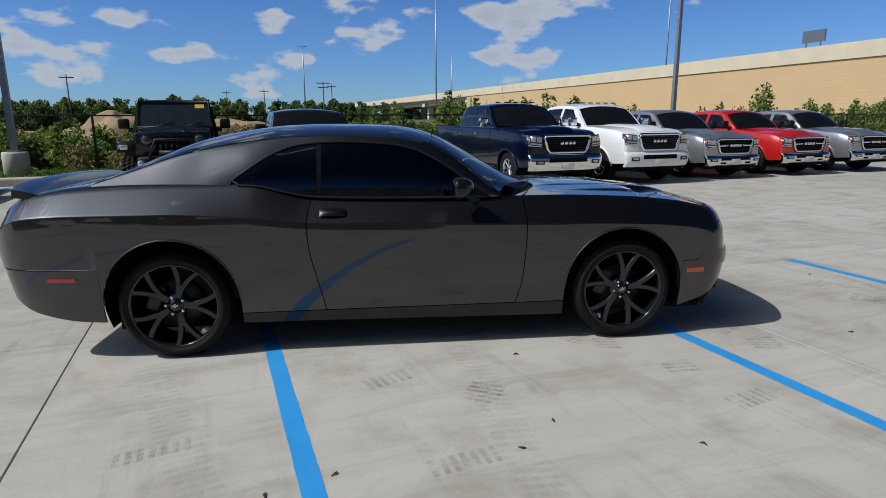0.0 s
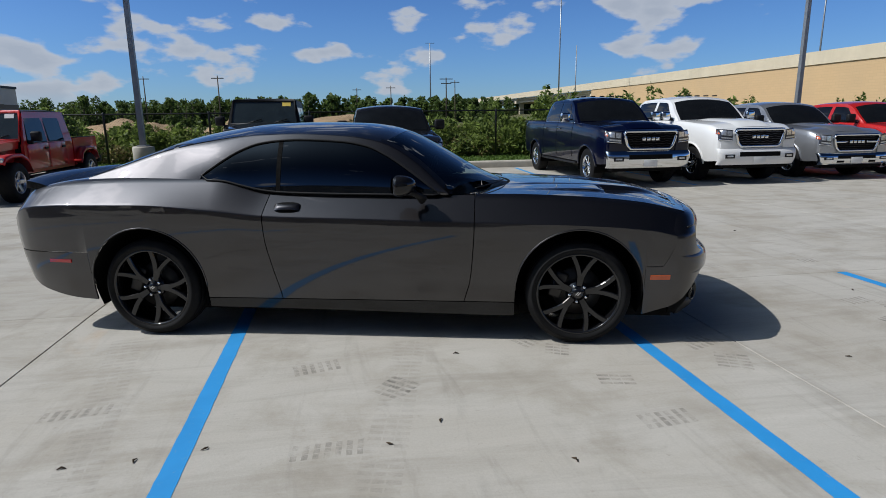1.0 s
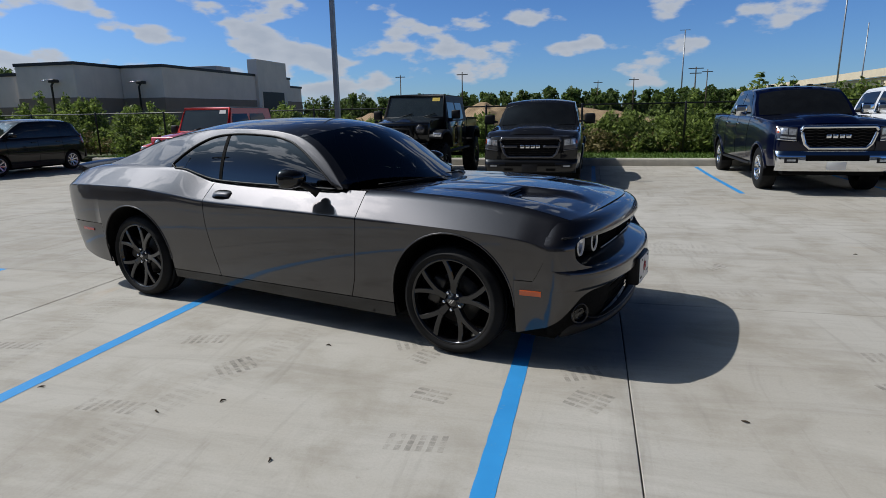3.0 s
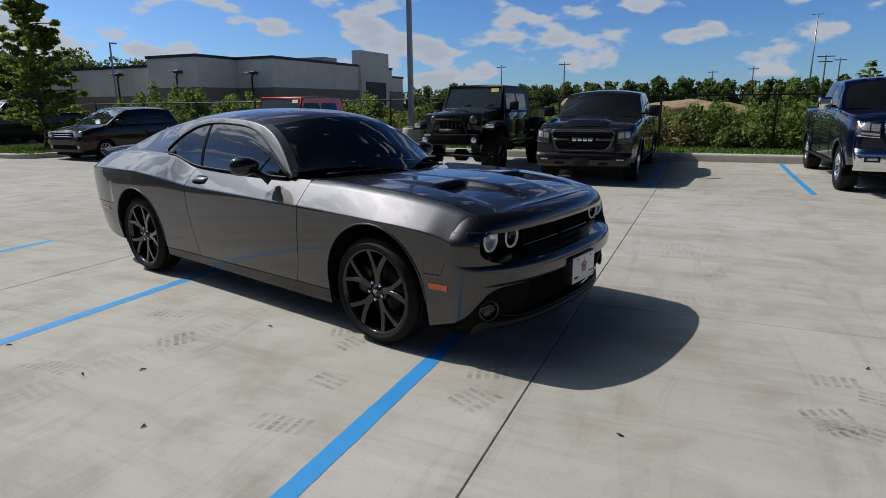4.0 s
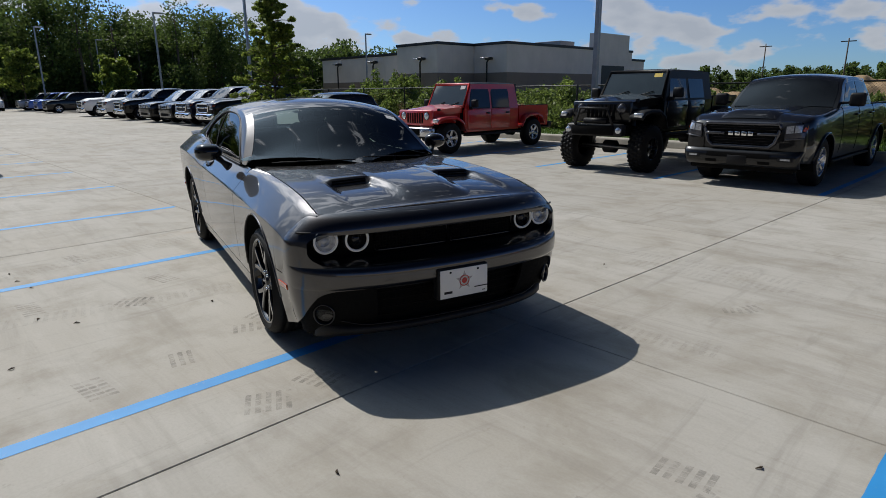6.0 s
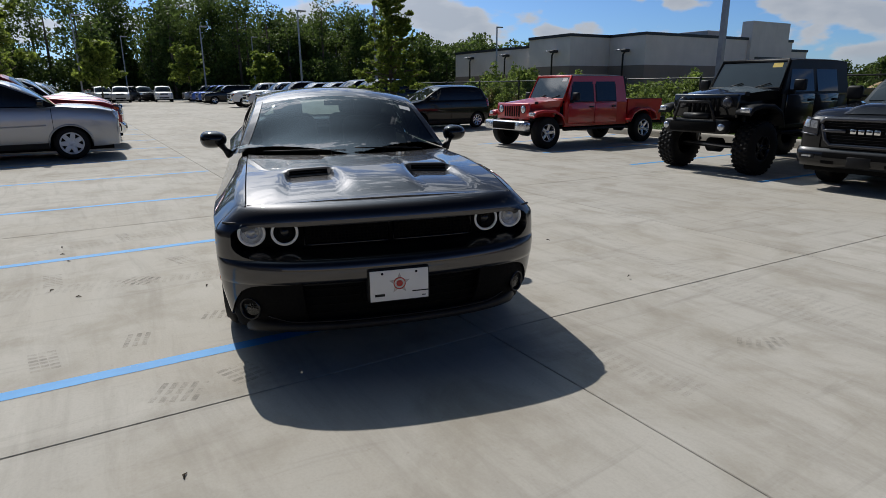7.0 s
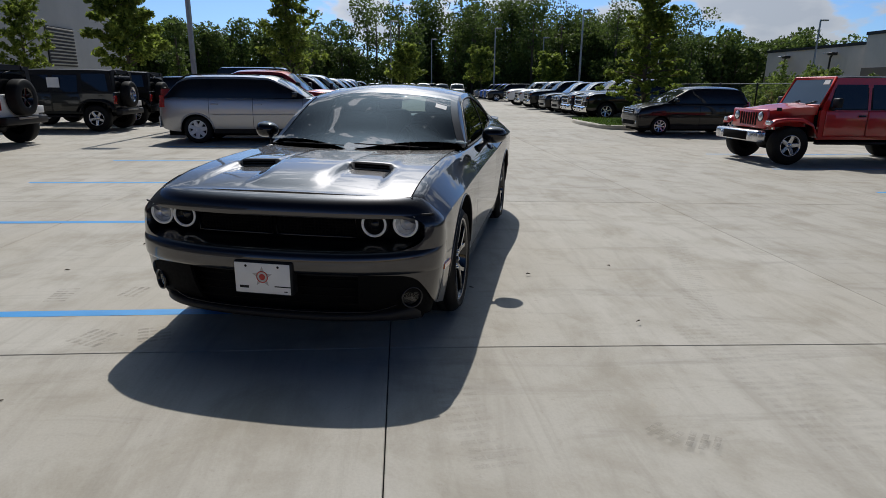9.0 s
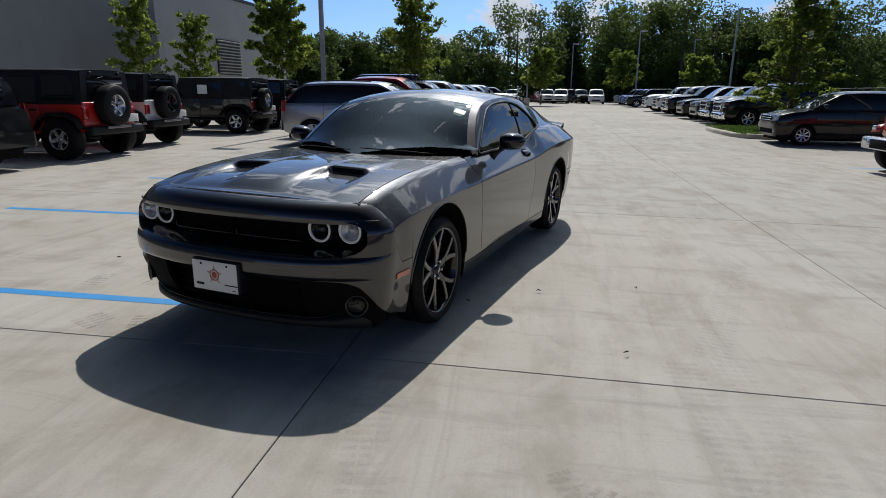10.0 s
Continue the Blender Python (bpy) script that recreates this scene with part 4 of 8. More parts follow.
def style(wb, fo, ro, width, height, hood, belt, xw, xf, xr, xt, nose=0.0, clear=0.3, arch=0.4, tumble=0.82, round_=0.12, tail=0.0):
    """Tables for a car: wheelbase, overhangs, sizes; then the windscreen's foot, the roof's front and rear, and the foot of the rear window."""
    f, b, h = wb / 2 + fo, -wb / 2 - ro, width / 2
    X = (b, b + 0.06, b + 0.35, -wb / 2, 0, wb / 2, f - 0.45, f - round_)
    t = {"f": f, "b": b, "wb": wb, "arch": arch, "clear": clear, "end": f - round_, "belt": belt, "hood": hood, "width": width, "height": height}
    t["zb"] = pchip(X, (clear + 0.14, clear + 0.1, clear + 0.03, clear, clear, clear, clear, clear + 0.02))
    t["wb_"] = pchip(X, (h - 0.16, h - 0.10, h - 0.06, h - 0.045, h - 0.05, h - 0.045, h - 0.06, h - 0.11))
    t["wc"] = pchip(X, (h - 0.12, h - 0.06, h - 0.015, h, h - 0.012, h, h - 0.015, h - 0.075))
    t["zc"] = pchip(X, tuple(clear + (v - clear) * 0.62 for v in (belt, belt, belt, belt, belt, hood + 0.02, hood, hood - 0.05)))
    t["ws"] = pchip(X, (h - 0.2, h - 0.14, h - 0.09, h - 0.07, h - 0.08, h - 0.1, h - 0.13, h - 0.2))
    t["zs"] = pchip((b, b + 0.35, xw - 0.2, xw + 0.1, wb / 2, f - 0.45, f - round_), (belt - 0.04 + tail, belt + 0.01, belt, (belt + hood) / 2 + 0.01, hood - 0.02, hood - 0.05 - nose * 0.4, hood - 0.12 - nose))
    t["zt"] = pchip((b, xw - 0.3, xw, wb / 2, f - 0.45, f - round_), (belt - 0.02, belt, (belt + hood) / 2 + 0.035, hood + 0.03, hood - 0.005 - nose * 0.4, hood - 0.09 - nose))
    GX = (xt, xr - 0.12 if xr - 0.12 > xt else xr - 0.02, xr + 0.12, (xr + xf) / 2, xf - 0.12, xf + 0.1, (xf + xw) / 2 + 0.05, xw)
    r = h * tumble - 0.06
    low = (belt + hood) / 2 + 0.01
    t["gx"] = (xt, xw)
    t["gzt"] = pchip(GX, (belt + 0.02 if xt < xr - 0.2 else height - 0.12, height - 0.1, height - 0.02, height, height - 0.03, height - 0.10, low + (height - low) * 0.48, low + 0.005))
    t["gzr"] = pchip(GX, (belt + 0.015 if xt < xr - 0.2 else height - 0.2, height - 0.18, height - 0.1, height - 0.075, height - 0.1, height - 0.19, low + (height - low) * 0.36, low))
    t["gwr"] = pchip(GX, (h - 0.16 if xt < xr - 0.2 else r - 0.02, r - 0.01, r, r, r + 0.005, r + 0.02, (r + h - 0.1) / 2 + 0.02, h - 0.12))
    t["gwb"] = lambda x: h - 0.085
    t["gzb"] = pchip((b, xw), (belt, low - 0.004))
    return t


def shell(t, x, s):
    zb, wb, zc, wc, zs, ws, zt = (t[k](x) for k in ("zb", "wb_", "zc", "wc", "zs", "ws", "zt"))
    if s <= 1:
        y = (1 - s) ** 2 * wb + 2 * s * (1 - s) * (wc + 0.012) + s * s * wc
        z = zb + (zc - zb) * s
    elif s <= 2:
        k = s - 1
        y = (1 - k) ** 2 * wc + 2 * k * (1 - k) * (wc - 0.02) + k * k * ws
        z = (1 - k) ** 2 * zc + 2 * k * (1 - k) * zs + k * k * zs
    else:
        y = ws * (3 - s)
        z = zs + (zt - zs) * (1 - (3 - s) ** 2.4)
    return y, z


def house(t, x, q):
    wb, zb, wr, zr, zt = t["gwb"](x), t["gzb"](x), t["gwr"](x), t["gzr"](x), t["gzt"](x)
    zr = max(zr, zb + 0.002)
    zt = max(zt, zr + 0.002)
    if q <= 1:
        y = (1 - q) ** 2 * wb + 2 * q * (1 - q) * (wb - 0.25 * (wb - wr)) + q * q * wr
        return y, zb + (zr - zb) * q
    k = q - 1
    return wr * (1 - k), zr + (zt - zr) * (1 - (1 - k) ** 2.2)


def shell_s(t, x, z):
    lo, hi = 0.0, 2.0
    for _ in range(18):
        mid = (lo + hi) / 2
        if shell(t, x, mid)[1] < z:
            lo = mid
        else:
            hi = mid
    return lo


def vehicle(name, label, cat, m, t, coat, windows, doors, wheel, glass=GLASS_DARK, group="", pillar=None, lower=None, bed=None, rear_lamps=None, roof_mat=None, mirror=None):
    """A closed vehicle, x ahead; windows: (foot a, top a, foot b, top b) along each side; doors: shut lines at x."""
    car = thing(name, label, cat, m, group)
    bod = thing("body", "", "")
    bod.parent = car
    f, b, A = t["end"], t["b"], t["arch"]
    ax = t["wb"] / 2
    r, rim_r, w, rim_mat, spokes, wide = wheel
    cabx = t["gx"]
    for side in (-1, 1):
        fl = side > 0
        def low(x):
            for c in (-ax, ax):
                if abs(x - c) < A:
                    return r + 0.02 + math.sqrt(max(0, A * A - (x - c) ** 2)) * 0.92
            return 0
        xs = spread(b, -ax - A - 0.002, 6) + [-ax - A * math.cos(math.pi * k / 14) * 0.9999 for k in range(15)] + spread(-ax + A + 0.002, ax - A - 0.002, 12) + [ax - A * math.cos(math.pi * k / 14) * 0.9999 for k in range(15)] + spread(ax + A + 0.002, f, 6)
        def side_fn(x, v):
            lo = shell_s(t, x, low(x)) if low(x) else 0.0
            y, z = shell(t, x, lo + (2.0 - lo) * v)
            return (x, side * y, z)
        part("body_side", patch(side_fn, xs, spread(0, 1, 12), fl, 0.04, "lrb"), coat, bod)
        for c in (-ax, ax):
            rows = []
            ln = bmesh.new()
            for k in range(17):
                a = math.pi * (-0.1 + 1.2 * k / 16)
                rows.append([ln.verts.new((c - (A - 0.003) * math.cos(a), side * yy, r + 0.02 + 0.92 * (A - 0.003) * math.sin(a))) for yy in (shell(t, c, 0.9)[0] - 0.03, 0.45)])
            for p, q in zip(rows, rows[1:]):
                ln.faces.new((p[0], q[0], q[1], p[1]))
            ln.faces.new([q[1] for q in rows])
            part("wheel_well", ln, VOID, bod)
            road_wheel(car, c, side * (t["width"] / 2 - w / 2 - 0.035), r, rim_r, w, side, rim_mat, spokes, 11.0 * (1 if c > 0 else 3), wide=wide)
            if lower is not None:
                pts = []
                for k in range(17):
                    a = math.pi * k / 16
                    x, z = c - A * math.cos(a), r + 0.02 + 0.92 * A * math.sin(a)
                    pts.append((x, side * (shell(t, x, shell_s(t, x, z))[0] + 0.006), z))
                part("arch_trim", tube(pts, 0.022, 6), lower, bod)
        for x in doors:
            ln = [(x, side * (shell(t, x, s)[0] + 0.0005), shell(t, x, s)[1]) for s in spread(0.15, 1.98, 10)]
            part("door_seam", tube(ln, 0.005, 4), VOID, bod)
        for x in doors[:-1]:
            zc = t["zc"](x) + 0.55 * (t["zs"](x) - t["zc"](x))
            hx = x + 0.14
            part("door_handle", box_bm((hx - 0.09, -0.016, -0.014), (hx + 0.09, 0.016, 0.014), 0.008, Matrix.Translation((0, side * (shell(t, hx, shell_s(t, hx, zc))[0] + 0.012), zc))), coat, bod)
        hs = [cabx[0] + (cabx[1] - cabx[0]) * k / 30 for k in range(31)]
        part("cabin_side", patch(lambda x, v: (x, side * house(t, x, v)[0], house(t, x, v)[1]), hs, spread(0, 1, 8), fl), pillar or coat, bod)
        part("roof_rail", patch(lambda x, v: (x, side * (house(t, x, 0.9 + 0.1 * v)[0] + 0.003), house(t, x, 0.9 + 0.1 * v)[1] + 0.003), [x for x in hs if house(t, x, 1)[1] > t["belt"] + 0.1], spread(0, 1, 3), fl), coat, bod)
        for a0, a1, b0, b1 in windows:
            fn = lambda u, v: ((a0 + (a1 - a0) * v) * (1 - u) + (b0 + (b1 - b0) * v) * u,)
            def win(u, v):
                x = fn(u, v)[0]
                y, z = house(t, x, 0.06 + 0.80 * v)
                return (x, side * (y + 0.005), z)
            part("side_window", patch(win, spread(0, 1, 8), spread(0, 1, 6), fl, 0.004), glass, bod)
        # mirror
        mx, mz = windows[-1][2] - 0.12, t["belt"] + 0.08
        if t["height"] > 1.8:
            mir = box_bm((mx - 0.05, -0.12, -0.10), (mx + 0.07, 0.12, 0.13), 0.045, Matrix.Translation((0, side * (t["width"] / 2 + 0.13), mz + 0.03)), 3)
        else:
            mir = box_bm((mx - 0.05, -0.10, -0.055), (mx + 0.07, 0.10, 0.085), 0.04, Matrix.Translation((0, side * (t["width"] / 2 + 0.06), mz)), 3)
        part("door_mirror", mir, mirror or pillar or coat, bod)
        part("mirror_arm", box_bm((mx - 0.03, -0.11, -0.02), (mx + 0.05, 0.06, 0.02), 0.01, Matrix.Translation((0, side * (t["width"] / 2 - 0.0), mz - 0.01))), BLACK, bod)
        if rear_lamps:
            z0, z1 = rear_lamps
            part("tail_lamp", patch(lambda u, v: (b - 0.004 + 0.16 * u, side * (shell(t, b + 0.16 * u, shell_s(t, b + 0.16 * u, z0 + (z1 - z0) * v))[0] + 0.006), z0 + (z1 - z0) * v), spread(0, 1, 4), spread(0, 1, 4), fl, 0.01), REDLENS, bod)
    both = lambda x, v: (x, math.copysign(shell(t, x, 3 - abs(v))[0], v) if v else 0.0, shell(t, x, 3 - abs(v))[1])
    part("hood", patch(both, spread(cabx[1] - 0.2, f, 16), spread(-1, 1, 19)), coat, bod)
    if bed is None and cabx[0] > b + 0.05:
        part("rear_deck", patch(both, spread(b, cabx[0] + 0.1, 6), spread(-1, 1, 9)), coat, bod)
    across = lambda x, v: (x, math.copysign(house(t, x, 2 - abs(v))[0], v) if v else 0.0, house(t, x, 2 - abs(v))[1])
    part("roof", patch(across, hs, spread(-1, 1, 17)), roof_mat or coat, bod)
    # windscreen on the sloping front of the cabin
    hx = [x for x in spread(cabx[0], cabx[1], 120)]
    top = t["height"]
    x_hi = max(x for x in hx if house(t, x, 2)[1] > top - 0.10)
    ws = patch(lambda u, v: (lambda x: (x + 0.004, 0.93 * house(t, x, 2 - abs(v) * 1.0)[0] * (1 if v > 0 else -1) if v else 0.0, house(t, x, 2 - abs(v) * 0.93)[1] + 0.006))(x_hi + (cabx[1] - 0.02 - x_hi) * u), spread(0, 1, 10), spread(-1, 1, 17))
    part("windscreen", ws, CAR_SCREEN if bed is None else glass, bod, "dark windscreen")
    # rear of the cabin
    rb = bmesh.new()
    hf = [house(t, cabx[0], q) for q in spread(0, 2, 14)]
    rb.faces.new([rb.verts.new((cabx[0], y, z)) for y, z in [(-y, z) for y, z in hf] + [(y, z) for y, z in hf[-2::-1]]][::-1])
    part("cabin_back", rb, coat, bod, smooth=False)
    x_lo = min([x for x in hx if house(t, x, 2)[1] > top - 0.13])
    if x_lo > cabx[0] + 0.05:
        part("rear_window", patch(lambda u, v: (lambda x: (x - 0.004, 0.9 * house(t, x, 2 - abs(v))[0] * (1 if v > 0 else -1) if v else 0.0, house(t, x, 2 - abs(v) * 0.9)[1] + 0.006))(cabx[0] + 0.06 + (x_lo - cabx[0] - 0.06) * u), spread(0, 1, 6), spread(-1, 1, 9)), glass, bod)
    else:
        part("rear_window", box_bm((cabx[0] - 0.012, -0.6 * t["width"] / 2, t["belt"] + 0.1), (cabx[0] - 0.002, 0.6 * t["width"] / 2, t["height"] - 0.22), 0.004), glass, bod)
    # tail and floor
    tb = bmesh.new()
    hf = [shell(t, b, s) for s in spread(0, 3, 20)]
    tb.faces.new([tb.verts.new((b, y, z)) for y, z in [(-y, z) for y, z in hf] + [(y, z) for y, z in hf[-2::-1]]][::-1])
    part("tailgate", tb, coat, bod, smooth=False)
    part("underbody", box_bm((b + 0.15, -t["width"] / 2 + 0.22, t["clear"] - 0.08), (f - 0.05, t["width"] / 2 - 0.22, t["clear"] + 0.18)), VOID, bod)
    # front sheet between the wings
    W = lambda z: shell(t, f, shell_s(t, f, z))[0]
    D = t["f"] - f
    z0, z1 = t["zb"](f), t["zs"](f)
    def nose(th, z, d=1.0, wk=1.0):
        c, s = abs(math.cos(radians(th))) ** 0.45, abs(math.sin(radians(th))) ** 0.45
        return (f + D * d * c, math.copysign(W(min(max(z, z0), z1)) * wk * s, th), z)
    t["nose"] = nose
    bulge = pchip((0, 0.5, 0.85, 1), (0.8, 1.0, 0.92, 0.35))
    part("front_panel", patch(lambda u, v: nose(u, z0 + (z1 + 0.001 - z0) * v, bulge(v)), spread(-90, 90, 31), spread(0, 1, 9), False), coat, bod)
    cap = bmesh.new()
    patch(lambda u, v: (lambda p, q: tuple(p[k] * (1 - v) + q[k] * v for k in range(3)))(nose(u, z1, bulge(1)), both(f, math.copysign(abs(math.sin(radians(u))) ** 0.45, u))), spread(-90, 90, 31), spread(0, 1, 5), bm=cap)
    part("hood_lip", cap, coat, bod)
    return car, bod


PICK = dict(wb=3.67, fo=1.0, ro=1.22, width=2.02, height=1.87, hood=1.22, belt=1.28, xw=1.10, xf=0.46, xr=-1.0, xt=-1.2, nose=0.02, clear=0.42, arch=0.49, round_=0.18, tumble=0.83)
HD = dict(PICK, wb=3.8, fo=1.02, ro=1.22, width=2.09, height=2.03, hood=1.38, belt=1.40, clear=0.5, arch=0.5, nose=0.03)


def pickup(label, m, coat, heavy=False, bright=True, group="pickup trucks in the row", detail=True, rim=None):
    t = style(**(HD if heavy else PICK))
    rim = rim or (CHROME if heavy else ALLOY)
    w_r = 0.42 if heavy else 0.405
    w = (w_r, 0.245, 0.28, rim, 8 if heavy else 6, 0.035 if heavy else 0.06)
    win = [(-1.12, -1.02, -0.18, -0.14), (-0.06, -0.02, 1.0, 0.42)]
    metal = CHROME if bright else LAMP_DARK
    bumper = coat if bright == "white" or not bright else CHROME
    car, bod = vehicle("pickup_truck", label, "pickup truck", m, t, coat, win, [-1.16, -0.12, 0.98], w, group=group, bed=True, mirror=CHROME if heavy else BLACK)
    f, W2, H = t["f"], t["width"] / 2, t["hood"] - (0.06 if heavy else 0.07)
    nose = t["nose"]
    # load bed: floor, inner walls and rail caps
    bx0, bx1, z = t["b"] + 0.05, -1.24, t["belt"]
    part("bed_floor", box_bm((bx0, -W2 + 0.2, 0.82), (bx1, W2 - 0.2, 0.86)), BLACK, bod)
    for s in (-1, 1):
        part("bed_wall", box_bm((bx0, s * (W2 - 0.14) - 0.06, 0.82), (bx1, s * (W2 - 0.14) + 0.05, z + 0.015), 0.01), coat, bod)
        part("bed_rail", box_bm((bx0, s * (W2 - 0.13) - 0.05, z + 0.015), (bx1, s * (W2 - 0.13) + 0.05, z + 0.035), 0.008), BLACK, bod)
    part("bed_front", box_bm((bx1, -W2 + 0.1, 0.82), (bx1 + 0.04, W2 - 0.1, z)), coat, bod)
    part("bed_back", box_bm((bx0, -W2 + 0.12, 0.7), (bx0 + 0.05, W2 - 0.12, z + 0.02), 0.01), coat, bod)
    # raised middle of the hood
    cowl, lip = t["gx"][1] - 0.05, t["end"] - 0.02
    hz = lambda x, y: (lambda ws, zs, zt: zs + (zt - zs) * (1 - min(1, abs(y) / ws) ** 2.4))(t["ws"](x), t["zs"](x), t["zt"](x))
    rise = lambda u: 0.045 * min(1, u * 5) * min(1, (1 - u) * 6 + 0.25)
    part("hood_bulge", patch(lambda u, v: (cowl + (lip - cowl) * u, (0.50 - 0.06 * u) * v, hz(cowl + (lip - cowl) * u, (0.50 - 0.06 * u) * v) + rise(u) * (1 - abs(v) ** 5) + 0.002), spread(0, 1, 14), spread(-1, 1, 17), False, 0.03), coat, bod)
    # front: grille, lamps, bumper
    gz0, gz1 = H - 0.47, H - 0.10
    arc = lambda y, z, o: (nose(math.degrees(math.asin(min(1, (abs(y) / W2) ** 2.22))), z)[0] + o, y, z)
    half = lambda z: 0.50 + 0.12 * (z - gz0) / (gz1 - gz0)
    def loop(inset):
        lo, hi, c = gz0 + inset, gz1 - inset, 0.05
        w = lambda z: half(z) - inset
        right = [(w(lo) - c, lo), (w(lo), lo + c)] + [(w(z), z) for z in spread(lo + c + 0.02, hi - c, 6)] + [(w(hi) - c, hi)]
        top = [(y, hi) for y in spread(w(hi) - 2 * c, -w(hi) + 2 * c, 7)]
        left = [(-y, z) for y, z in right[::-1]]
        return right + top + left + [(y, lo) for y in spread(-w(lo) + 2 * c, w(lo) - 2 * c, 7)]
    ring = loop(0.0)
    back = bmesh.new()
    back.faces.new([back.verts.new(arc(y, zz, 0.012)) for y, zz in ring])
    grille = part("grille", tube([arc(y, zz, 0.022) for y, zz in ring], 0.034 if heavy else 0.028, 8, closed=True), metal, bod)
    part("grille_back", back, VOID, grille, smooth=False)
    if heavy:
        for k, zz in enumerate(spread(gz0 + 0.055, gz1 - 0.055, 6)):
            w = half(zz) - 0.03
            pts = [arc(y, zz + 0.008 * math.cos(y * 34), 0.024) for y in spread(-w, w, 29)]
            part("slat", tube(pts, 0.008, 6), LAMP_DARK if bright == "white" else GLOSS_BLACK, grille)
    else:
        zz = gz0 + 0.56 * (gz1 - gz0)
        for sg in (-1, 1):
            part("crossbar", tube([arc(sg * y, zz, 0.026) for y in spread(0.26, half(zz), 6)], 0.030, 8), metal, grille)
        for zz in spread(gz0 + 0.05, gz1 - 0.05, 7):
            w = half(zz) - 0.03
            part("slat", tube([arc(y, zz, 0.014) for y in spread(-w, w, 9)], 0.006, 5), GLOSS_BLACK, grille)
    zb = gz0 + 0.56 * (gz1 - gz0)
    for y in (-0.155, -0.05, 0.055, 0.155):
        part("badge_block", box_bm((-0.010, -0.040, -0.034), (0.012, 0.040, 0.034), 0.008, Matrix.Translation((arc(y, zb, 0.034)[0], y, zb))), CHROME, grille)
    yn = lambda y, z: nose(math.degrees(math.asin(min(1, (y / W(t, z)) ** 2.22))), z)[0]
    for s in (-1, 1):
        y0, y1, hz0, hz1 = 0.655, W2 - 0.085, gz1 - 0.24, gz1 - 0.01
        lampz = lambda u, v: hz0 + 0.03 * u + (hz1 - hz0) * v
        cell = lambda u0, u1, v0, v1, o: patch(lambda u, v: (lambda y, zz: (yn(y, zz) + o, s * y, zz))(y0 + (y1 - y0) * (u0 + (u1 - u0) * u), lampz(u0 + (u1 - u0) * u, v0 + (v1 - v0) * v)), spread(0, 1, 7), spread(0, 1, 4), s < 0, 0.02)
        lamp = part("headlamp", cell(0, 1, 0, 1, 0.012), LAMP_DARK, bod, "clear headlamp with dark reflector")
        for u0, u1 in ((0.06, 0.44), (0.50, 0.84)):
            part("projector", cell(u0, u1, 0.42, 0.90, 0.020), LAMP, lamp)
        part("light_strip", cell(0.04, 0.86, 0.12, 0.26, 0.020), LAMP if bright else LAMP_DARK, lamp)
        part("lamp_marker", cell(0.92, 1.0, 0.5, 0.85, 0.018), AMBER, lamp)
        part("lamp_bezel", tube([(yn(y0 + (y1 - y0) * u, lampz(u, 0)) + 0.016, s * (y0 + (y1 - y0) * u), lampz(u, 0)) for u in spread(0, 1, 7)], 0.014, 6), metal, lamp)
    bz0, bz1 = t["clear"] - 0.06, gz0 - 0.05
    deep = pchip((0, 0.25, 0.5, 0.8, 1), (0.03, 0.085, 0.095, 0.085, 0.03))
    bump_pt = lambda u, v, o=0.0: (lambda p: (p[0] + deep(v) + o, p[1] * 1.012, bz0 + (bz1 - bz0) * v))(nose(u, bz0 + (bz1 - bz0) * v))
    part("front_bumper", patch(bump_pt, spread(-89, 89, 33), spread(0, 1, 9), False, 0.05, "bt"), bumper, bod)
    th = lambda y: math.degrees(math.asin(min(1, (y / W2) ** 2.22)))
    inset = lambda ya, yb, va, vb, o=0.004: patch(lambda u, v: (lambda y, q: (bump_pt(math.copysign(th(abs(y)), y) if y else 0.0, q, o)[0], y, bz0 + (bz1 - bz0) * q))(ya + (yb - ya) * u, va + (vb - va) * v), spread(0, 1, 11), spread(0, 1, 4), False, 0.012)
    part("bumper_inlet", inset(-0.50, 0.50, 0.52, 0.80), VOID, bod)
    if not heavy:
        for s in (-1, 1):
            part("tow_hook_slot", inset(s * 0.42 - 0.09, s * 0.42 + 0.09, 0.18, 0.36), VOID, bod)
    for s in (-1, 1):
        part("fog_lamp", inset(s * 0.73 - 0.11, s * 0.73 + 0.11, 0.42, 0.66), BLACK, bod)
        part("fog_lens", inset(s * 0.73 - 0.07, s * 0.73 + 0.07, 0.50, 0.60, 0.008), LAMP, bod)
        part("corner_panel", patch(lambda u, v: (lambda y, zz: (yn(y, zz) + 0.02, s * y, zz))(0.60 + (W2 - 0.13 - 0.60) * u, bz1 + 0.005 + (hz0 - 0.02 - bz1) * v), spread(0, 1, 7), spread(0, 1, 4), s < 0, 0.02), coat, bod)
    part("dealer_plate", box_bm((-0.004, -0.155, -0.075), (0.006, 0.155, 0.075), 0.003, Matrix.Translation((bump_pt(0, 0.22)[0] + 0.012, 0, bz0 + 0.10))), WHITE_PLASTIC if bright else BLACK, bod)
    part("air_dam", box_bm((f - 0.30, -0.82, t["clear"] - 0.14), (f - 0.04, 0.82, t["clear"] + 0.05), 0.03), VOID, bod)
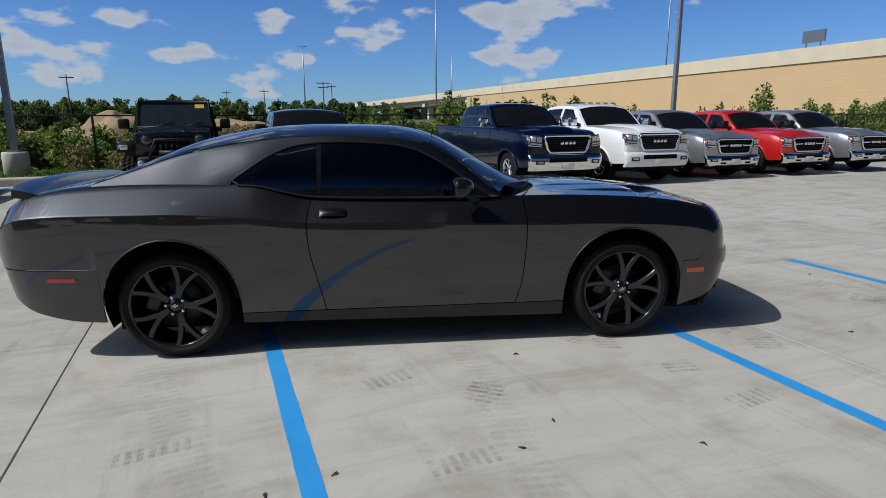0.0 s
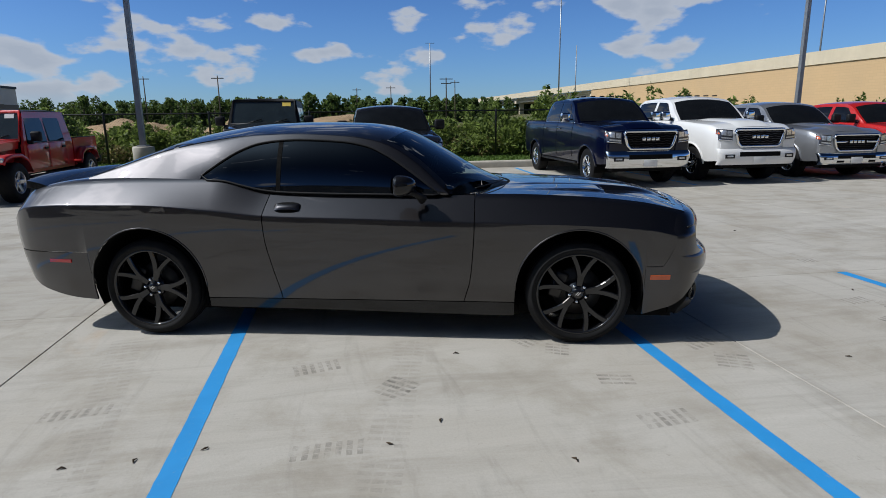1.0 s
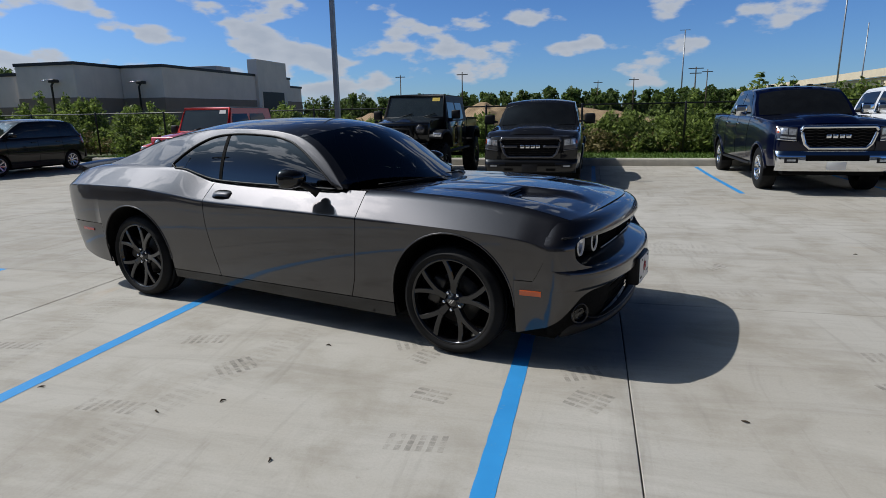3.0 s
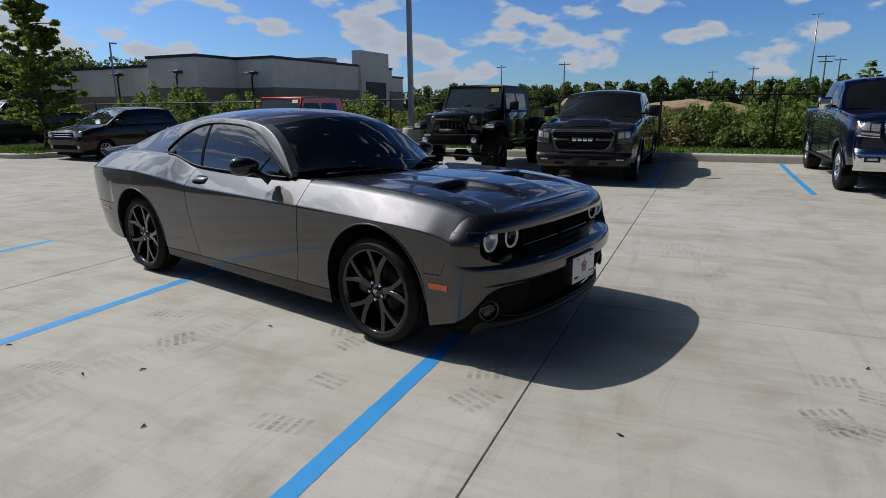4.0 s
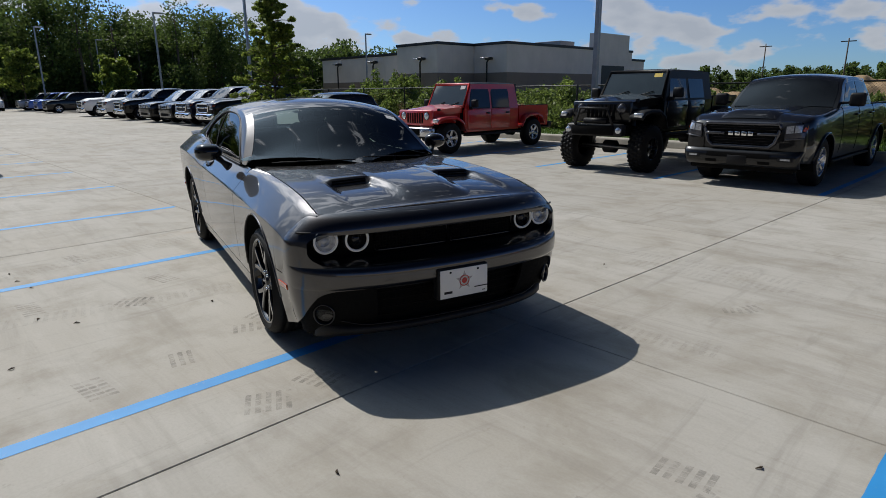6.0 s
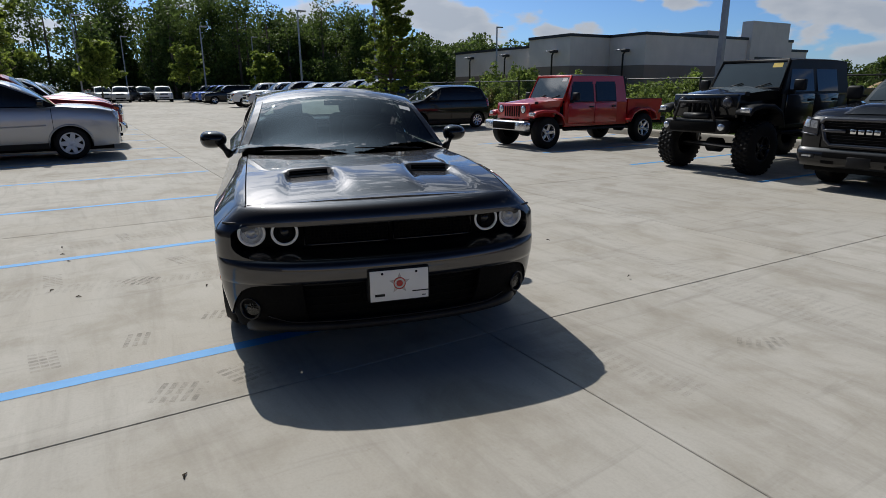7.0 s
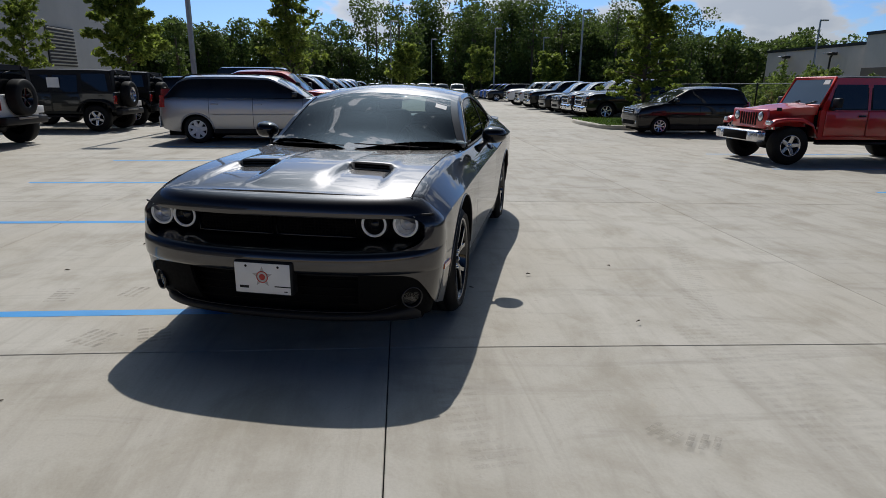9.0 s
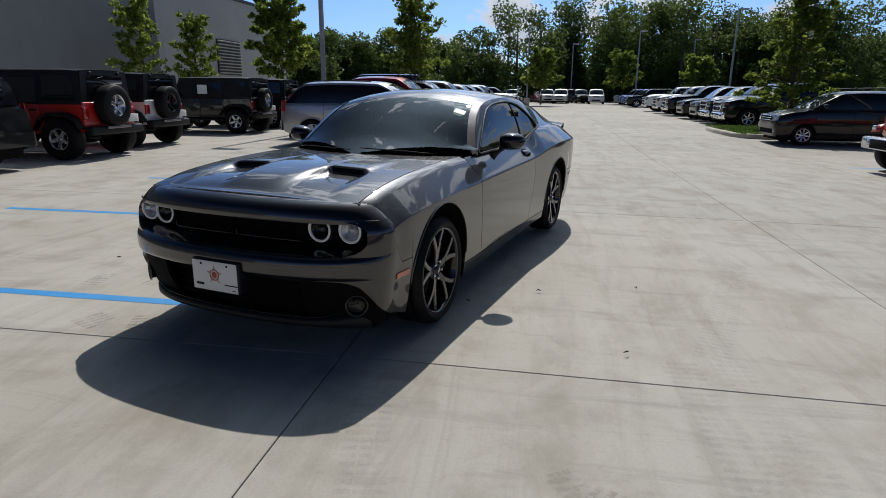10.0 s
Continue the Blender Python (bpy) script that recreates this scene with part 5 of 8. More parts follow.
    for s in (-1, 1):
        for c in (-t["wb"] / 2, t["wb"] / 2):
            pts = []
            for k in range(17):
                q = math.pi * k / 16
                x, zz = c - t["arch"] * math.cos(q), w_r + 0.02 + 0.92 * t["arch"] * math.sin(q)
                pts.append((x, s * (shell(t, x, shell_s(t, x, zz))[0] + 0.004), zz))
            part("arch_flare", tube(pts, 0.024, 6), coat, bod)
        part("belt_trim", tube([(x, s * (house(t, x, 0.02)[0] + 0.006), house(t, x, 0.02)[1]) for x in spread(-1.14, 1.02, 12)], 0.010, 5), CHROME if bright else BLACK, bod)
        for x in (-0.98, 0.06):
            zz = t["zc"](x) + 0.55 * (t["zs"](x) - t["zc"](x))
            part("door_handle", box_bm((x - 0.10, -0.02, -0.018), (x + 0.10, 0.02, 0.018), 0.01, Matrix.Translation((0, s * (shell(t, x, shell_s(t, x, zz))[0] + 0.02), zz))), CHROME if heavy else coat, bod)
    for s in (-1, 1):
        part("side_step", box_bm((-1.3, s * (W2 - 0.08) - 0.06, t["clear"] - 0.08), (1.2, s * (W2 - 0.08) + 0.06, t["clear"] - 0.03), 0.02), BLACK, bod)
    if detail and not bright:
        part("price_sticker", box_bm((-0.002, -0.09, -0.05), (0.002, 0.09, 0.05), 0, Matrix.Translation((0.66, -0.5, t["height"] - 0.21)) @ pose(0, 0, 0, 0, -52)), STICKER, bod)
    if heavy:
        for y in (-0.5, -0.25, 0, 0.25, 0.5):
            part("roof_marker", box_bm((0.28, y - 0.05, t["height"] - 0.015), (0.38, y + 0.05, t["height"] + 0.015), 0.01), BLACK, bod)
    return car


def W(t, z):
    return shell(t, t["end"], shell_s(t, t["end"], z))[0] + 0.004


STICKER = surface("yellow_sticker", (0.75, 0.55, 0.10), 0.5)


def crossover(label, m, coat, t, windows, doors, wheel, name="crossover_car", cat="car", group="", rack=True, cladding=None):
    car, bod = vehicle(name, label, cat, m, t, coat, windows, doors, wheel, group=group, pillar=GLOSS_BLACK, rear_lamps=(t["belt"] - 0.22, t["belt"] + 0.06), lower=cladding)
    f, W2, H = t["f"], t["width"] / 2, t["hood"]
    nose = t["nose"]
    gz0, gz1 = H - 0.30, H - 0.17
    arc = lambda y, z, o: (nose(math.degrees(math.asin(min(1, (abs(y) / W2) ** 2.22))), z)[0] + o, y, z)
    g = part("grille", patch(lambda u, v: arc(0.42 * u, gz0 + (gz1 - gz0) * v, 0.006), spread(-1, 1, 11), spread(0, 1, 3)), VOID, bod)
    for z in spread(gz0, gz1, 3):
        part("slat", tube([arc(y, z, 0.012) for y in spread(-0.42, 0.42, 9)], 0.012, 6), CHROME, g)
    part("lower_grille", patch(lambda u, v: arc(0.5 * u, t["clear"] + 0.1 + 0.13 * v, 0.008), spread(-1, 1, 11), spread(0, 1, 3)), VOID, bod)
    for s in (-1, 1):
        lm = patch(lambda u, v: (lambda y, z: (nose(math.degrees(math.asin(min(1, (y / W(t, z)) ** 2.22))), z)[0] + 0.008, s * y, z))(0.5 + (W2 - 0.09 - 0.5) * u, gz0 - 0.02 + (0.15 + 0.02 * u) * v + 0.02 * u), spread(0, 1, 8), spread(0, 1, 4), s < 0, 0.02)
        part("headlamp", lm, LAMP, bod)
        part("fog_lamp", lathe([(0.0, -0.012), (0.04, -0.01), (0.05, 0.0), (0.05, 0.03)], 20, m=pose(nose(55, t["clear"] + 0.18)[0] + 0.004, s * (W2 - 0.24), t["clear"] + 0.18, 0, 0, 90)), LAMP, bod)
        if rack:
            part("roof_rack", tube([(x, s * (house(t, x, 1)[0] - 0.05), house(t, x, 1.1)[1] + 0.045) for x in spread(t["gx"][0] + 0.35, t["gx"][1] - 1.15, 10)], 0.016, 6), BLACK, bod)
    ax = t["wb"] / 2 - t["arch"] - 0.01
    for s in (-1, 1):
        part("sill", patch(lambda x, v: (x, s * (shell(t, x, 0.02 + 0.22 * v)[0] + 0.008), shell(t, x, 0.02 + 0.22 * v)[1] - 0.03), spread(-ax, ax, 12), spread(0, 1, 4), s > 0, 0.03), BLACK, bod)
        part("side_rub_strip", tube([(x, s * (shell(t, x, 0.86)[0] + 0.004), shell(t, x, 0.86)[1]) for x in spread(-ax, ax, 12)], 0.010, 5), coat, bod)
    part("rear_bumper", patch(lambda u, v: (t["b"] - 0.05 * math.cos(radians(u)) ** 0.5, shell(t, t["b"] + 0.05, 0.6)[0] * math.sin(radians(u)), t["clear"] + 0.12 + 0.26 * v), spread(-88, 88, 21), spread(0, 1, 4), True, 0.03), coat, bod)
    part("front_bumper", patch(lambda u, v: (lambda p: (p[0] + 0.02, p[1] * 1.005, p[2]))(nose(u, t["clear"] + 0.26 + 0.12 * v)), spread(-85, 85, 25), spread(0, 1, 4), False, 0.03, "bt"), coat, bod)
    return car


JOURNEY = dict(wb=2.89, fo=0.96, ro=0.90, width=1.86, height=1.69, hood=1.13, belt=1.10, xw=1.26, xf=0.45, xr=-1.72, xt=-2.22, clear=0.27, arch=0.40, nose=0.0)
HATCH = dict(wb=2.45, fo=0.78, ro=0.58, width=1.66, height=1.55, hood=1.0, belt=1.01, xw=1.05, xf=0.35, xr=-1.40, xt=-1.72, clear=0.22, arch=0.33, nose=0.03)
SUV = dict(wb=2.95, fo=0.9, ro=1.05, width=1.95, height=1.78, hood=1.10, belt=1.12, xw=0.95, xf=0.25, xr=-2.12, xt=-2.30, clear=0.3, arch=0.42)
SEDAN = dict(wb=2.9, fo=0.95, ro=1.1, width=1.88, height=1.45, hood=0.92, belt=0.97, xw=0.9, xf=0.1, xr=-1.0, xt=-1.75, clear=0.2, arch=0.38, nose=0.04)
VAN = dict(wb=3.6, fo=0.85, ro=1.3, width=2.0, height=2.55, hood=1.2, belt=1.3, xw=1.7, xf=1.2, xr=-2.95, xt=-3.1, clear=0.35, arch=0.42)


def suv_windows(t):
    a, b = t["gx"]
    rear = (a + 0.22, a + 0.36, -t["wb"] / 2 + 0.28, -t["wb"] / 2 + 0.30)
    if a < -t["wb"] / 2 - 0.6 and t["gzt"](a + 0.1) < t["height"] - 0.2:
        rear = (a + 0.30, a + 0.62, -t["wb"] / 2 + 0.28, -t["wb"] / 2 + 0.30)
    return [rear, (-t["wb"] / 2 + 0.36, -t["wb"] / 2 + 0.38, -0.10, -0.08), (-0.03, -0.01, b - 0.16, b - 0.62)]


def simple_suv(label, m, coat, spec=SUV, name="suv_car", group="", rim=None, cladding=None, cat="suv", rack=True, wr=0.36, spokes=5, wide=0.07):
    t = style(**spec)
    return crossover(label, m, coat, t, suv_windows(t), [-t["wb"] / 2 + 0.32, -0.06, t["gx"][1] - 0.1], (wr, wr * 0.66, 0.23, rim or ALLOY, spokes, wide), name=name, cat=cat, group=group, cladding=cladding, rack=rack)


# ---- off-road vehicles with upright grilles ----
def jeep(label, m, coat, bed=False, lift=0.0, tyre=(0.40, 0.22, 0.26), rim=None, top=None, group="", name="off_road_car", cat="off-road car", knobs=False, upper=None):
    top = top or BLACK
    rim = rim or ALLOY
    car = thing(name, label, cat, m, group)
    bod = thing("body", "", "")
    bod.parent = car
    wb = 3.49 if bed else 3.0
    ax = wb / 2
    z0 = 0.52 + lift
    zb = 1.12 + lift          # belt
    zh = 1.22 + lift          # bonnet
    zr = 1.84 + lift * 0.7    # roof
    hw = 0.78
    f = ax + 0.42             # grille
    xw = ax - 0.75            # windscreen foot
    xr = -ax - (0.85 if bed else 0.50)           # tail of the tub or of the bed
    xc = xr if not bed else -ax + 0.58      # rear of the cab
    # tub
    for s in (-1, 1):
        o = [(xc, z0), (xw + 0.1, z0), (xw + 0.1, zb), (xc, zb)]
        if not bed:
            o = [(xc, z0 + 0.05), (-ax - 0.42, z0 + 0.05), (-ax - 0.38, z0 + 0.28), (-ax - 0.2, z0 + 0.40), (-ax + 0.2, z0 + 0.40), (-ax + 0.38, z0 + 0.28), (-ax + 0.44, z0), (xw + 0.1, z0), (xw + 0.1, zb), (xc, zb)]
        part("body_side", prism(bmesh.new(), o, (s * (hw - 0.06), s * hw)), coat, bod, smooth=False)
        # doors with shut lines
        d0, d1, d2 = xw - 0.02, xw - 0.95, max(xw - 1.78, xc + 0.12)
        for a, b in ((d1 + 0.01, d0), (d2 + 0.01, d1 - 0.01)):
            door = part("door", box_bm((a, s * (hw + 0.008) - 0.012, z0 + 0.06), (b, s * (hw + 0.008) + 0.012, zb + 0.005), 0.02), coat, bod)
            part("door_handle", box_bm((a + 0.05, s * (hw + 0.03) - 0.015, zb - 0.13), (a + 0.2, s * (hw + 0.03) + 0.015, zb - 0.09), 0.008), BLACK, door)
            yb, yt = hw + 0.004, hw - 0.10
            sl = 0.16 if a == d1 + 0.01 else 0.0
            wn = bmesh.new()
            fr = bmesh.new()
            q = [(a + 0.015, zb + 0.015, 0), (b - 0.03, zb + 0.015, 0), (b - 0.03 - sl * 1.15, zr - 0.09, 1), (a + 0.015, zr - 0.09, 1)]
            v = [fr.verts.new((x, s * ((yb if not k else yt) + d), z)) for d in (0.0, 0.004) for x, z, k in q]
            fr.faces.new(v[4:] if s < 0 else v[:3:-1])
            for k in range(4):
                fr.faces.new((v[k], v[(k + 1) % 4], v[4 + (k + 1) % 4], v[4 + k]))
            part("window_frame", fr, BLACK, door, smooth=False)
            q = [(a + 0.04, zb + 0.04, 0), (b - 0.06, zb + 0.04, 0), (b - 0.06 - sl, zr - 0.115, 1), (a + 0.04, zr - 0.115, 1)]
            v = [wn.verts.new((x, s * ((yb if not k else yt) + 0.008), z)) for x, z, k in q]
            wn.faces.new(v if s < 0 else v[::-1])
            part("side_window", wn, GLASS_DARK, door, smooth=False)
        # upper side in the top's colour
        up = bmesh.new()
        q = [(xc, zb, 0), (xw + 0.08, zb, 0), (xw - 0.22, zr - 0.05, 1), (xc + 0.1, zr - 0.05, 1)]
        outer = [up.verts.new((x, s * ((hw + 0.004) if not k else hw - 0.10), z)) for x, z, k in q]
        inner = [up.verts.new((x, s * ((hw - 0.05) if not k else hw - 0.16), z)) for x, z, k in q]
        up.faces.new(outer if s < 0 else outer[::-1])
        for k in range(4):
            up.faces.new((outer[k], inner[k], inner[(k + 1) % 4], outer[(k + 1) % 4]))
        part("cab_side", up, upper or top, bod, smooth=False)
        if not bed:
            q = [(xc + 0.13, zb + 0.07, 0.1), (d2 - 0.08, zb + 0.07, 0.1), (d2 - 0.08, zr - 0.14, 0.85), (xc + 0.2, zr - 0.14, 0.85)]
            wn = bmesh.new()
            v = [wn.verts.new((x, s * (hw + 0.012 - 0.104 * k), z)) for x, z, k in q]
            wn.faces.new(v if s < 0 else v[::-1])
            part("rear_side_window", wn, GLASS_DARK, bod, smooth=False)
        # flared fenders over each wheel
        for c, rear in ((ax, False), (-ax, True)):
            r = tyre[0]
            zt = max(z0 + 0.42, r * 2 + 0.10) if not rear else max(z0 + 0.42, r * 2 + 0.06)
            pts = [(c + 0.50, zt - 0.10), (c + 0.40, zt - 0.01), (c + 0.15, zt + 0.03), (c - 0.2, zt + 0.02), (c - 0.42, zt - 0.08), (c - 0.55, zt - 0.32)]
            if rear:
                pts = [(c + 0.55, zt - 0.30), (c + 0.42, zt - 0.08), (c + 0.2, zt + 0.02), (c - 0.2, zt + 0.02), (c - 0.42, zt - 0.08), (c - 0.52, zt - 0.25)]
            fb = bmesh.new()
            y0, y1 = (hw - 0.12, hw + 0.17)
            rows = [[fb.verts.new((x, s * y, z + dz)) for y, dz in ((y0, 0.0), (y1 - 0.03, 0.0), (y1, -0.02), (y1, -0.075), (y1 - 0.03, -0.06), (y0, -0.05))] for x, z in pts]
            for p, q in zip(rows, rows[1:]):
                for k in range(6):
                    fb.faces.new((p[k], q[k], q[(k + 1) % 6], p[(k + 1) % 6]))
            fb.faces.new(rows[0])
            fb.faces.new(rows[-1][::-1])
            part("fender_flare", fb, coat if bed and not knobs else BLACK, bod)
            if not rear:
                part("turn_lamp", box_bm((c + 0.44, s * (hw + 0.05) - 0.07, zt - 0.115), (c + 0.525, s * (hw + 0.07) + 0.08, zt - 0.03), 0.015), LAMP, bod)
            ty = hw + 0.16 - tyre[2] / 2
            road_wheel(car, c, s * ty, tyre[0], tyre[1], tyre[2], s, rim, 5, 13.0 if c > 0 else 40.0, knobs, 0.075)
        # mirror
        part("door_mirror", box_bm((xw - 0.17, s * (hw + 0.17) - 0.1, zb + 0.06), (xw - 0.06, s * (hw + 0.17) + 0.1, zb + 0.26), 0.03), BLACK, bod)
        part("mirror_arm", box_bm((xw - 0.13, s * (hw + 0.04) - 0.06, zb + 0.0), (xw - 0.07, s * (hw + 0.04) + 0.06, zb + 0.08), 0.01), BLACK, bod)
        part("side_step", box_bm((-ax + 0.55, s * (hw + 0.04) - 0.06, z0 - 0.10), (ax - 0.6, s * (hw + 0.04) + 0.06, z0 - 0.04), 0.02), BLACK, bod)
    # bonnet: narrows to the grille, crowned
    hood = patch(lambda u, v: (xw + 0.05 + (f - xw - 0.05) * u, v * (0.70 - 0.10 * u), zh + 0.015 - 0.10 * u ** 2 - 0.045 * abs(v) ** 3 + 0.03 * max(0, 1 - abs(v) / 0.45) * min(1, 4 * (1 - u))), spread(0, 1, 14), spread(-1, 1, 17), False, 0.16, "lrbt")
    part("hood", hood, coat, bod)
    for s in (-1, 1):
        part("engine_side", prism(bmesh.new(), [(xw + 0.08, z0 + 0.25), (f - 0.03, z0 + 0.25), (f - 0.03, zh - 0.18), (xw + 0.08, zh - 0.12)], (s * 0.56, s * 0.60)), coat, bod, smooth=False)
        part("hood_latch", box_bm((f - 0.3, s * 0.63 - 0.02, zh - 0.12), (f - 0.2, s * 0.63 + 0.02, zh - 0.05), 0.008), BLACK, bod)
    # grille panel with seven upright slots and round lamps
    gz0, gz1 = zh - 0.50, zh - 0.09
    gp = part("grille_panel", box_bm((f - 0.05, -0.66, gz0), (f + 0.03, 0.66, gz1), 0.035), coat, bod)
    for k in range(7):
        y = -0.285 + 0.095 * k
        part("grille_slot", box_bm((f + 0.022, y - 0.032, gz0 + 0.07), (f + 0.034, y + 0.032, gz1 - 0.07), 0.012), VOID, gp)
    for s in (-1, 1):
        lm = part("headlamp", lathe([(0.0, -0.03), (0.05, -0.028), (0.085, -0.015), (0.095, 0.0), (0.095, 0.04)], 28, m=pose(f + 0.03, s * 0.455, gz1 - 0.15, 0, 0, 90)), LAMP_DARK if knobs else LAMP, gp, "round headlamp")
        part("lamp_ring", lathe([(0.092, -0.012), (0.105, -0.014), (0.108, 0.01)], 28, m=pose(f + 0.03, s * 0.455, gz1 - 0.15, 0, 0, 90)), BLACK, lm)
    # bumper, winch or fog lamps
    bz = z0 + 0.06
    bp = part("front_bumper", box_bm((f + 0.08, -0.85 if not knobs else -0.62, bz - 0.12), (f + 0.30, 0.85 if not knobs else 0.62, bz + 0.12), 0.05), BLACK if knobs or coat is PAINTS["olive"] else ALLOY, bod)
    part("bumper_inlet", box_bm((f + 0.29, -0.47, bz - 0.09), (f + 0.308, 0.47, bz + 0.085), 0.015), VOID, bp)
    for s in (-1, 1):
        part("fog_lamp", lathe([(0.0, -0.01), (0.05, -0.008), (0.06, 0.0), (0.06, 0.03)], 20, m=pose(f + 0.305, s * 0.56, bz, 0, 0, 90)), LAMP, bp)
        part("bumper_mount", box_bm((f - 0.3, s * 0.42 - 0.05, bz - 0.08), (f + 0.1, s * 0.42 + 0.05, bz + 0.08)), BLACK, bod)
    if knobs:
        part("winch", lathe([(0.0, -0.25), (0.06, -0.25), (0.06, 0.25), (0.0, 0.25)], 16, m=pose(f + 0.2, 0, bz + 0.17)), BLACK, bp)
        part("bull_bar", tube([(f + 0.28, -0.42, bz + 0.1), (f + 0.3, -0.3, bz + 0.42), (f + 0.3, 0.3, bz + 0.42), (f + 0.28, 0.42, bz + 0.1)], 0.025, 8), BLACK, bp)
        part("steering_rod", tube([(ax + 0.12, -0.6, 0.5), (ax + 0.12, 0.6, 0.46)], 0.022, 8), STEEL, bod)
    # axles, frame
    for c in (ax, -ax):
        part("axle", lathe([(0.0, -0.7), (0.05, -0.7), (0.05, -0.18), (0.13, -0.12), (0.13, 0.12), (0.05, 0.18), (0.05, 0.7), (0.0, 0.7)], 16, m=pose(c, 0.0, tyre[0])), BLACK, bod)
        for s in (-1, 1):
            part("shock_absorber", tube([(c - 0.08, s * 0.46, tyre[0]), (c - 0.1, s * 0.44, z0 + 0.3)], 0.035, 8), STEEL if knobs else BLACK, bod)
    part("frame", box_bm((xr + 0.1, -0.5, z0 - 0.07), (f, 0.5, z0 + 0.12)), VOID, bod)
    part("bulkhead", box_bm((xw, -0.7, z0), (xw + 0.1, 0.7, zh - 0.05)), VOID, bod)
    # windscreen frame and glass
    lo, hi = [(xw + 0.08, -0.70, zh - 0.02), (xw + 0.08, 0.70, zh - 0.02)], [(xw - 0.20, 0.645, zr - 0.06), (xw - 0.20, -0.645, zr - 0.06)]
    part("windscreen_frame", tube(lo + hi, 0.04, 8, closed=True), coat if not knobs else BLACK, bod)
    g = bmesh.new()
    g.faces.new([g.verts.new(p) for p in ((xw + 0.075, -0.69, zh), (xw + 0.075, 0.69, zh), (xw - 0.185, 0.635, zr - 0.07), (xw - 0.185, -0.635, zr - 0.07))])
    part("windscreen", g, CAR_SCREEN, bod, "upright windscreen", smooth=False)
    part("price_sticker", box_bm((-0.002, -0.09, -0.05), (0.002, 0.09, 0.05), 0, Matrix.Translation((xw - 0.145, 0.48, zr - 0.14)) @ pose(0, 0, 0, 0, -24)), STICKER if knobs else WHITE_PLASTIC, bod, smooth=False)
    for y in (-0.35, 0.2):
        part("wiper", tube([(xw + 0.09, y, zh + 0.01), (xw + 0.05, y + 0.3, zh + 0.09)], 0.01, 6), BLACK, bod)
    # hard top
    rf = patch(lambda u, v: (xc + 0.08 + (xw - 0.20 - xc - 0.08) * u, v * (hw - 0.10), zr - 0.035 * abs(v) ** 4 - 0.02 * abs(2 * u - 1) ** 6), spread(0, 1, 12), spread(-1, 1, 13), False, 0.07)
    part("hard_top", rf, top, bod, "black hard top")
    part("cab_back", prism(bmesh.new(), [(-hw + 0.02, zb - 0.02), (hw - 0.02, zb - 0.02), (hw - 0.11, zr - 0.05), (-hw + 0.11, zr - 0.05)], (0, 0.05), pose(xc + 0.06, 0, 0, 0, 0, 90)), top, bod, smooth=False)
    part("rear_window", prism(bmesh.new(), [(-0.56, zb + 0.08), (0.56, zb + 0.08), (0.52, zr - 0.14), (-0.52, zr - 0.14)], (0, 0.004), pose(xc + 0.006, 0, 0, 0, 0, 90)), GLASS_DARK, bod, smooth=False)
    if bed:
        for s in (-1, 1):
            o = [(xr, z0 + 0.08), (-ax - 0.44, z0 + 0.08), (-ax - 0.36, z0 + 0.30), (-ax, z0 + 0.42), (-ax + 0.36, z0 + 0.30), (-ax + 0.46, z0 + 0.02), (xc - 0.05, z0 + 0.02), (xc - 0.05, zb + 0.06), (xr, zb + 0.06)]
            part("bed_side", prism(bmesh.new(), o, (s * (hw - 0.06), s * (hw + 0.004))), coat, bod, smooth=False)
            part("bed_rail", box_bm((xr, s * (hw - 0.03) - 0.04, zb + 0.06), (xc - 0.05, s * (hw - 0.03) + 0.04, zb + 0.08), 0.008), BLACK, bod)
        part("bed_floor", box_bm((xr, -hw + 0.08, z0 + 0.34), (xc - 0.05, hw - 0.08, z0 + 0.38)), BLACK, bod)
    part("tailgate", box_bm((xr - 0.03, -hw + 0.02, z0 + 0.05), (xr + 0.03, hw - 0.02, zb + 0.05), 0.02), coat, bod)
    part("rear_bumper", box_bm((xr - 0.22, -0.80, z0 - 0.02), (xr - 0.02, 0.80, z0 + 0.16), 0.04), BLACK, bod)
    for s in (-1, 1):
        part("tail_lamp", box_bm((xr - 0.05, s * 0.70 - 0.075, zb - 0.30), (xr + 0.05, s * 0.70 + 0.075, zb - 0.06), 0.02), REDLENS, bod)
    part("plate", box_bm((xr - 0.24, -0.62, z0 + 0.22), (xr - 0.035, -0.30, z0 + 0.38), 0.004), WHITE_PLASTIC, bod)
    if not bed:
        part("rear_wiper", tube([(xc - 0.002, 0.05, zr - 0.16), (xc - 0.004, 0.34, zr - 0.22)], 0.010, 6), BLACK, bod)
        for y in (-0.42, 0.42):
            part("glass_hinge", box_bm((xc - 0.02, y - 0.035, zr - 0.13), (xc + 0.06, y + 0.035, zr - 0.06), 0.01), BLACK, bod)
        part("tail_step", box_bm((xr - 0.235, -0.36, z0 + 0.10), (xr - 0.20, 0.36, z0 + 0.155), 0.008), STEEL, bod)
        sp = thing("spare_wheel", "", "")
        sp.parent = car
        sp.matrix_local = pose(xr - 0.20, 0.1, zb - 0.02, 0, 0, -90)
        part("tyre", wheel_bm(tyre[0] - 0.01, tyre[1], tyre[2], False), RUBBER, sp)
        q = bmesh.new()
        for k in range(5):
            join_into(q, spoke_bm(90 + 72 * k, 90 + 72 * k, 0.03, tyre[1] - 0.01, 0.09, 0.07, -tyre[2] / 2 + 0.05, -tyre[2] / 2 + 0.03, 0.05))
        part("spokes", q, rim, sp, smooth=False)
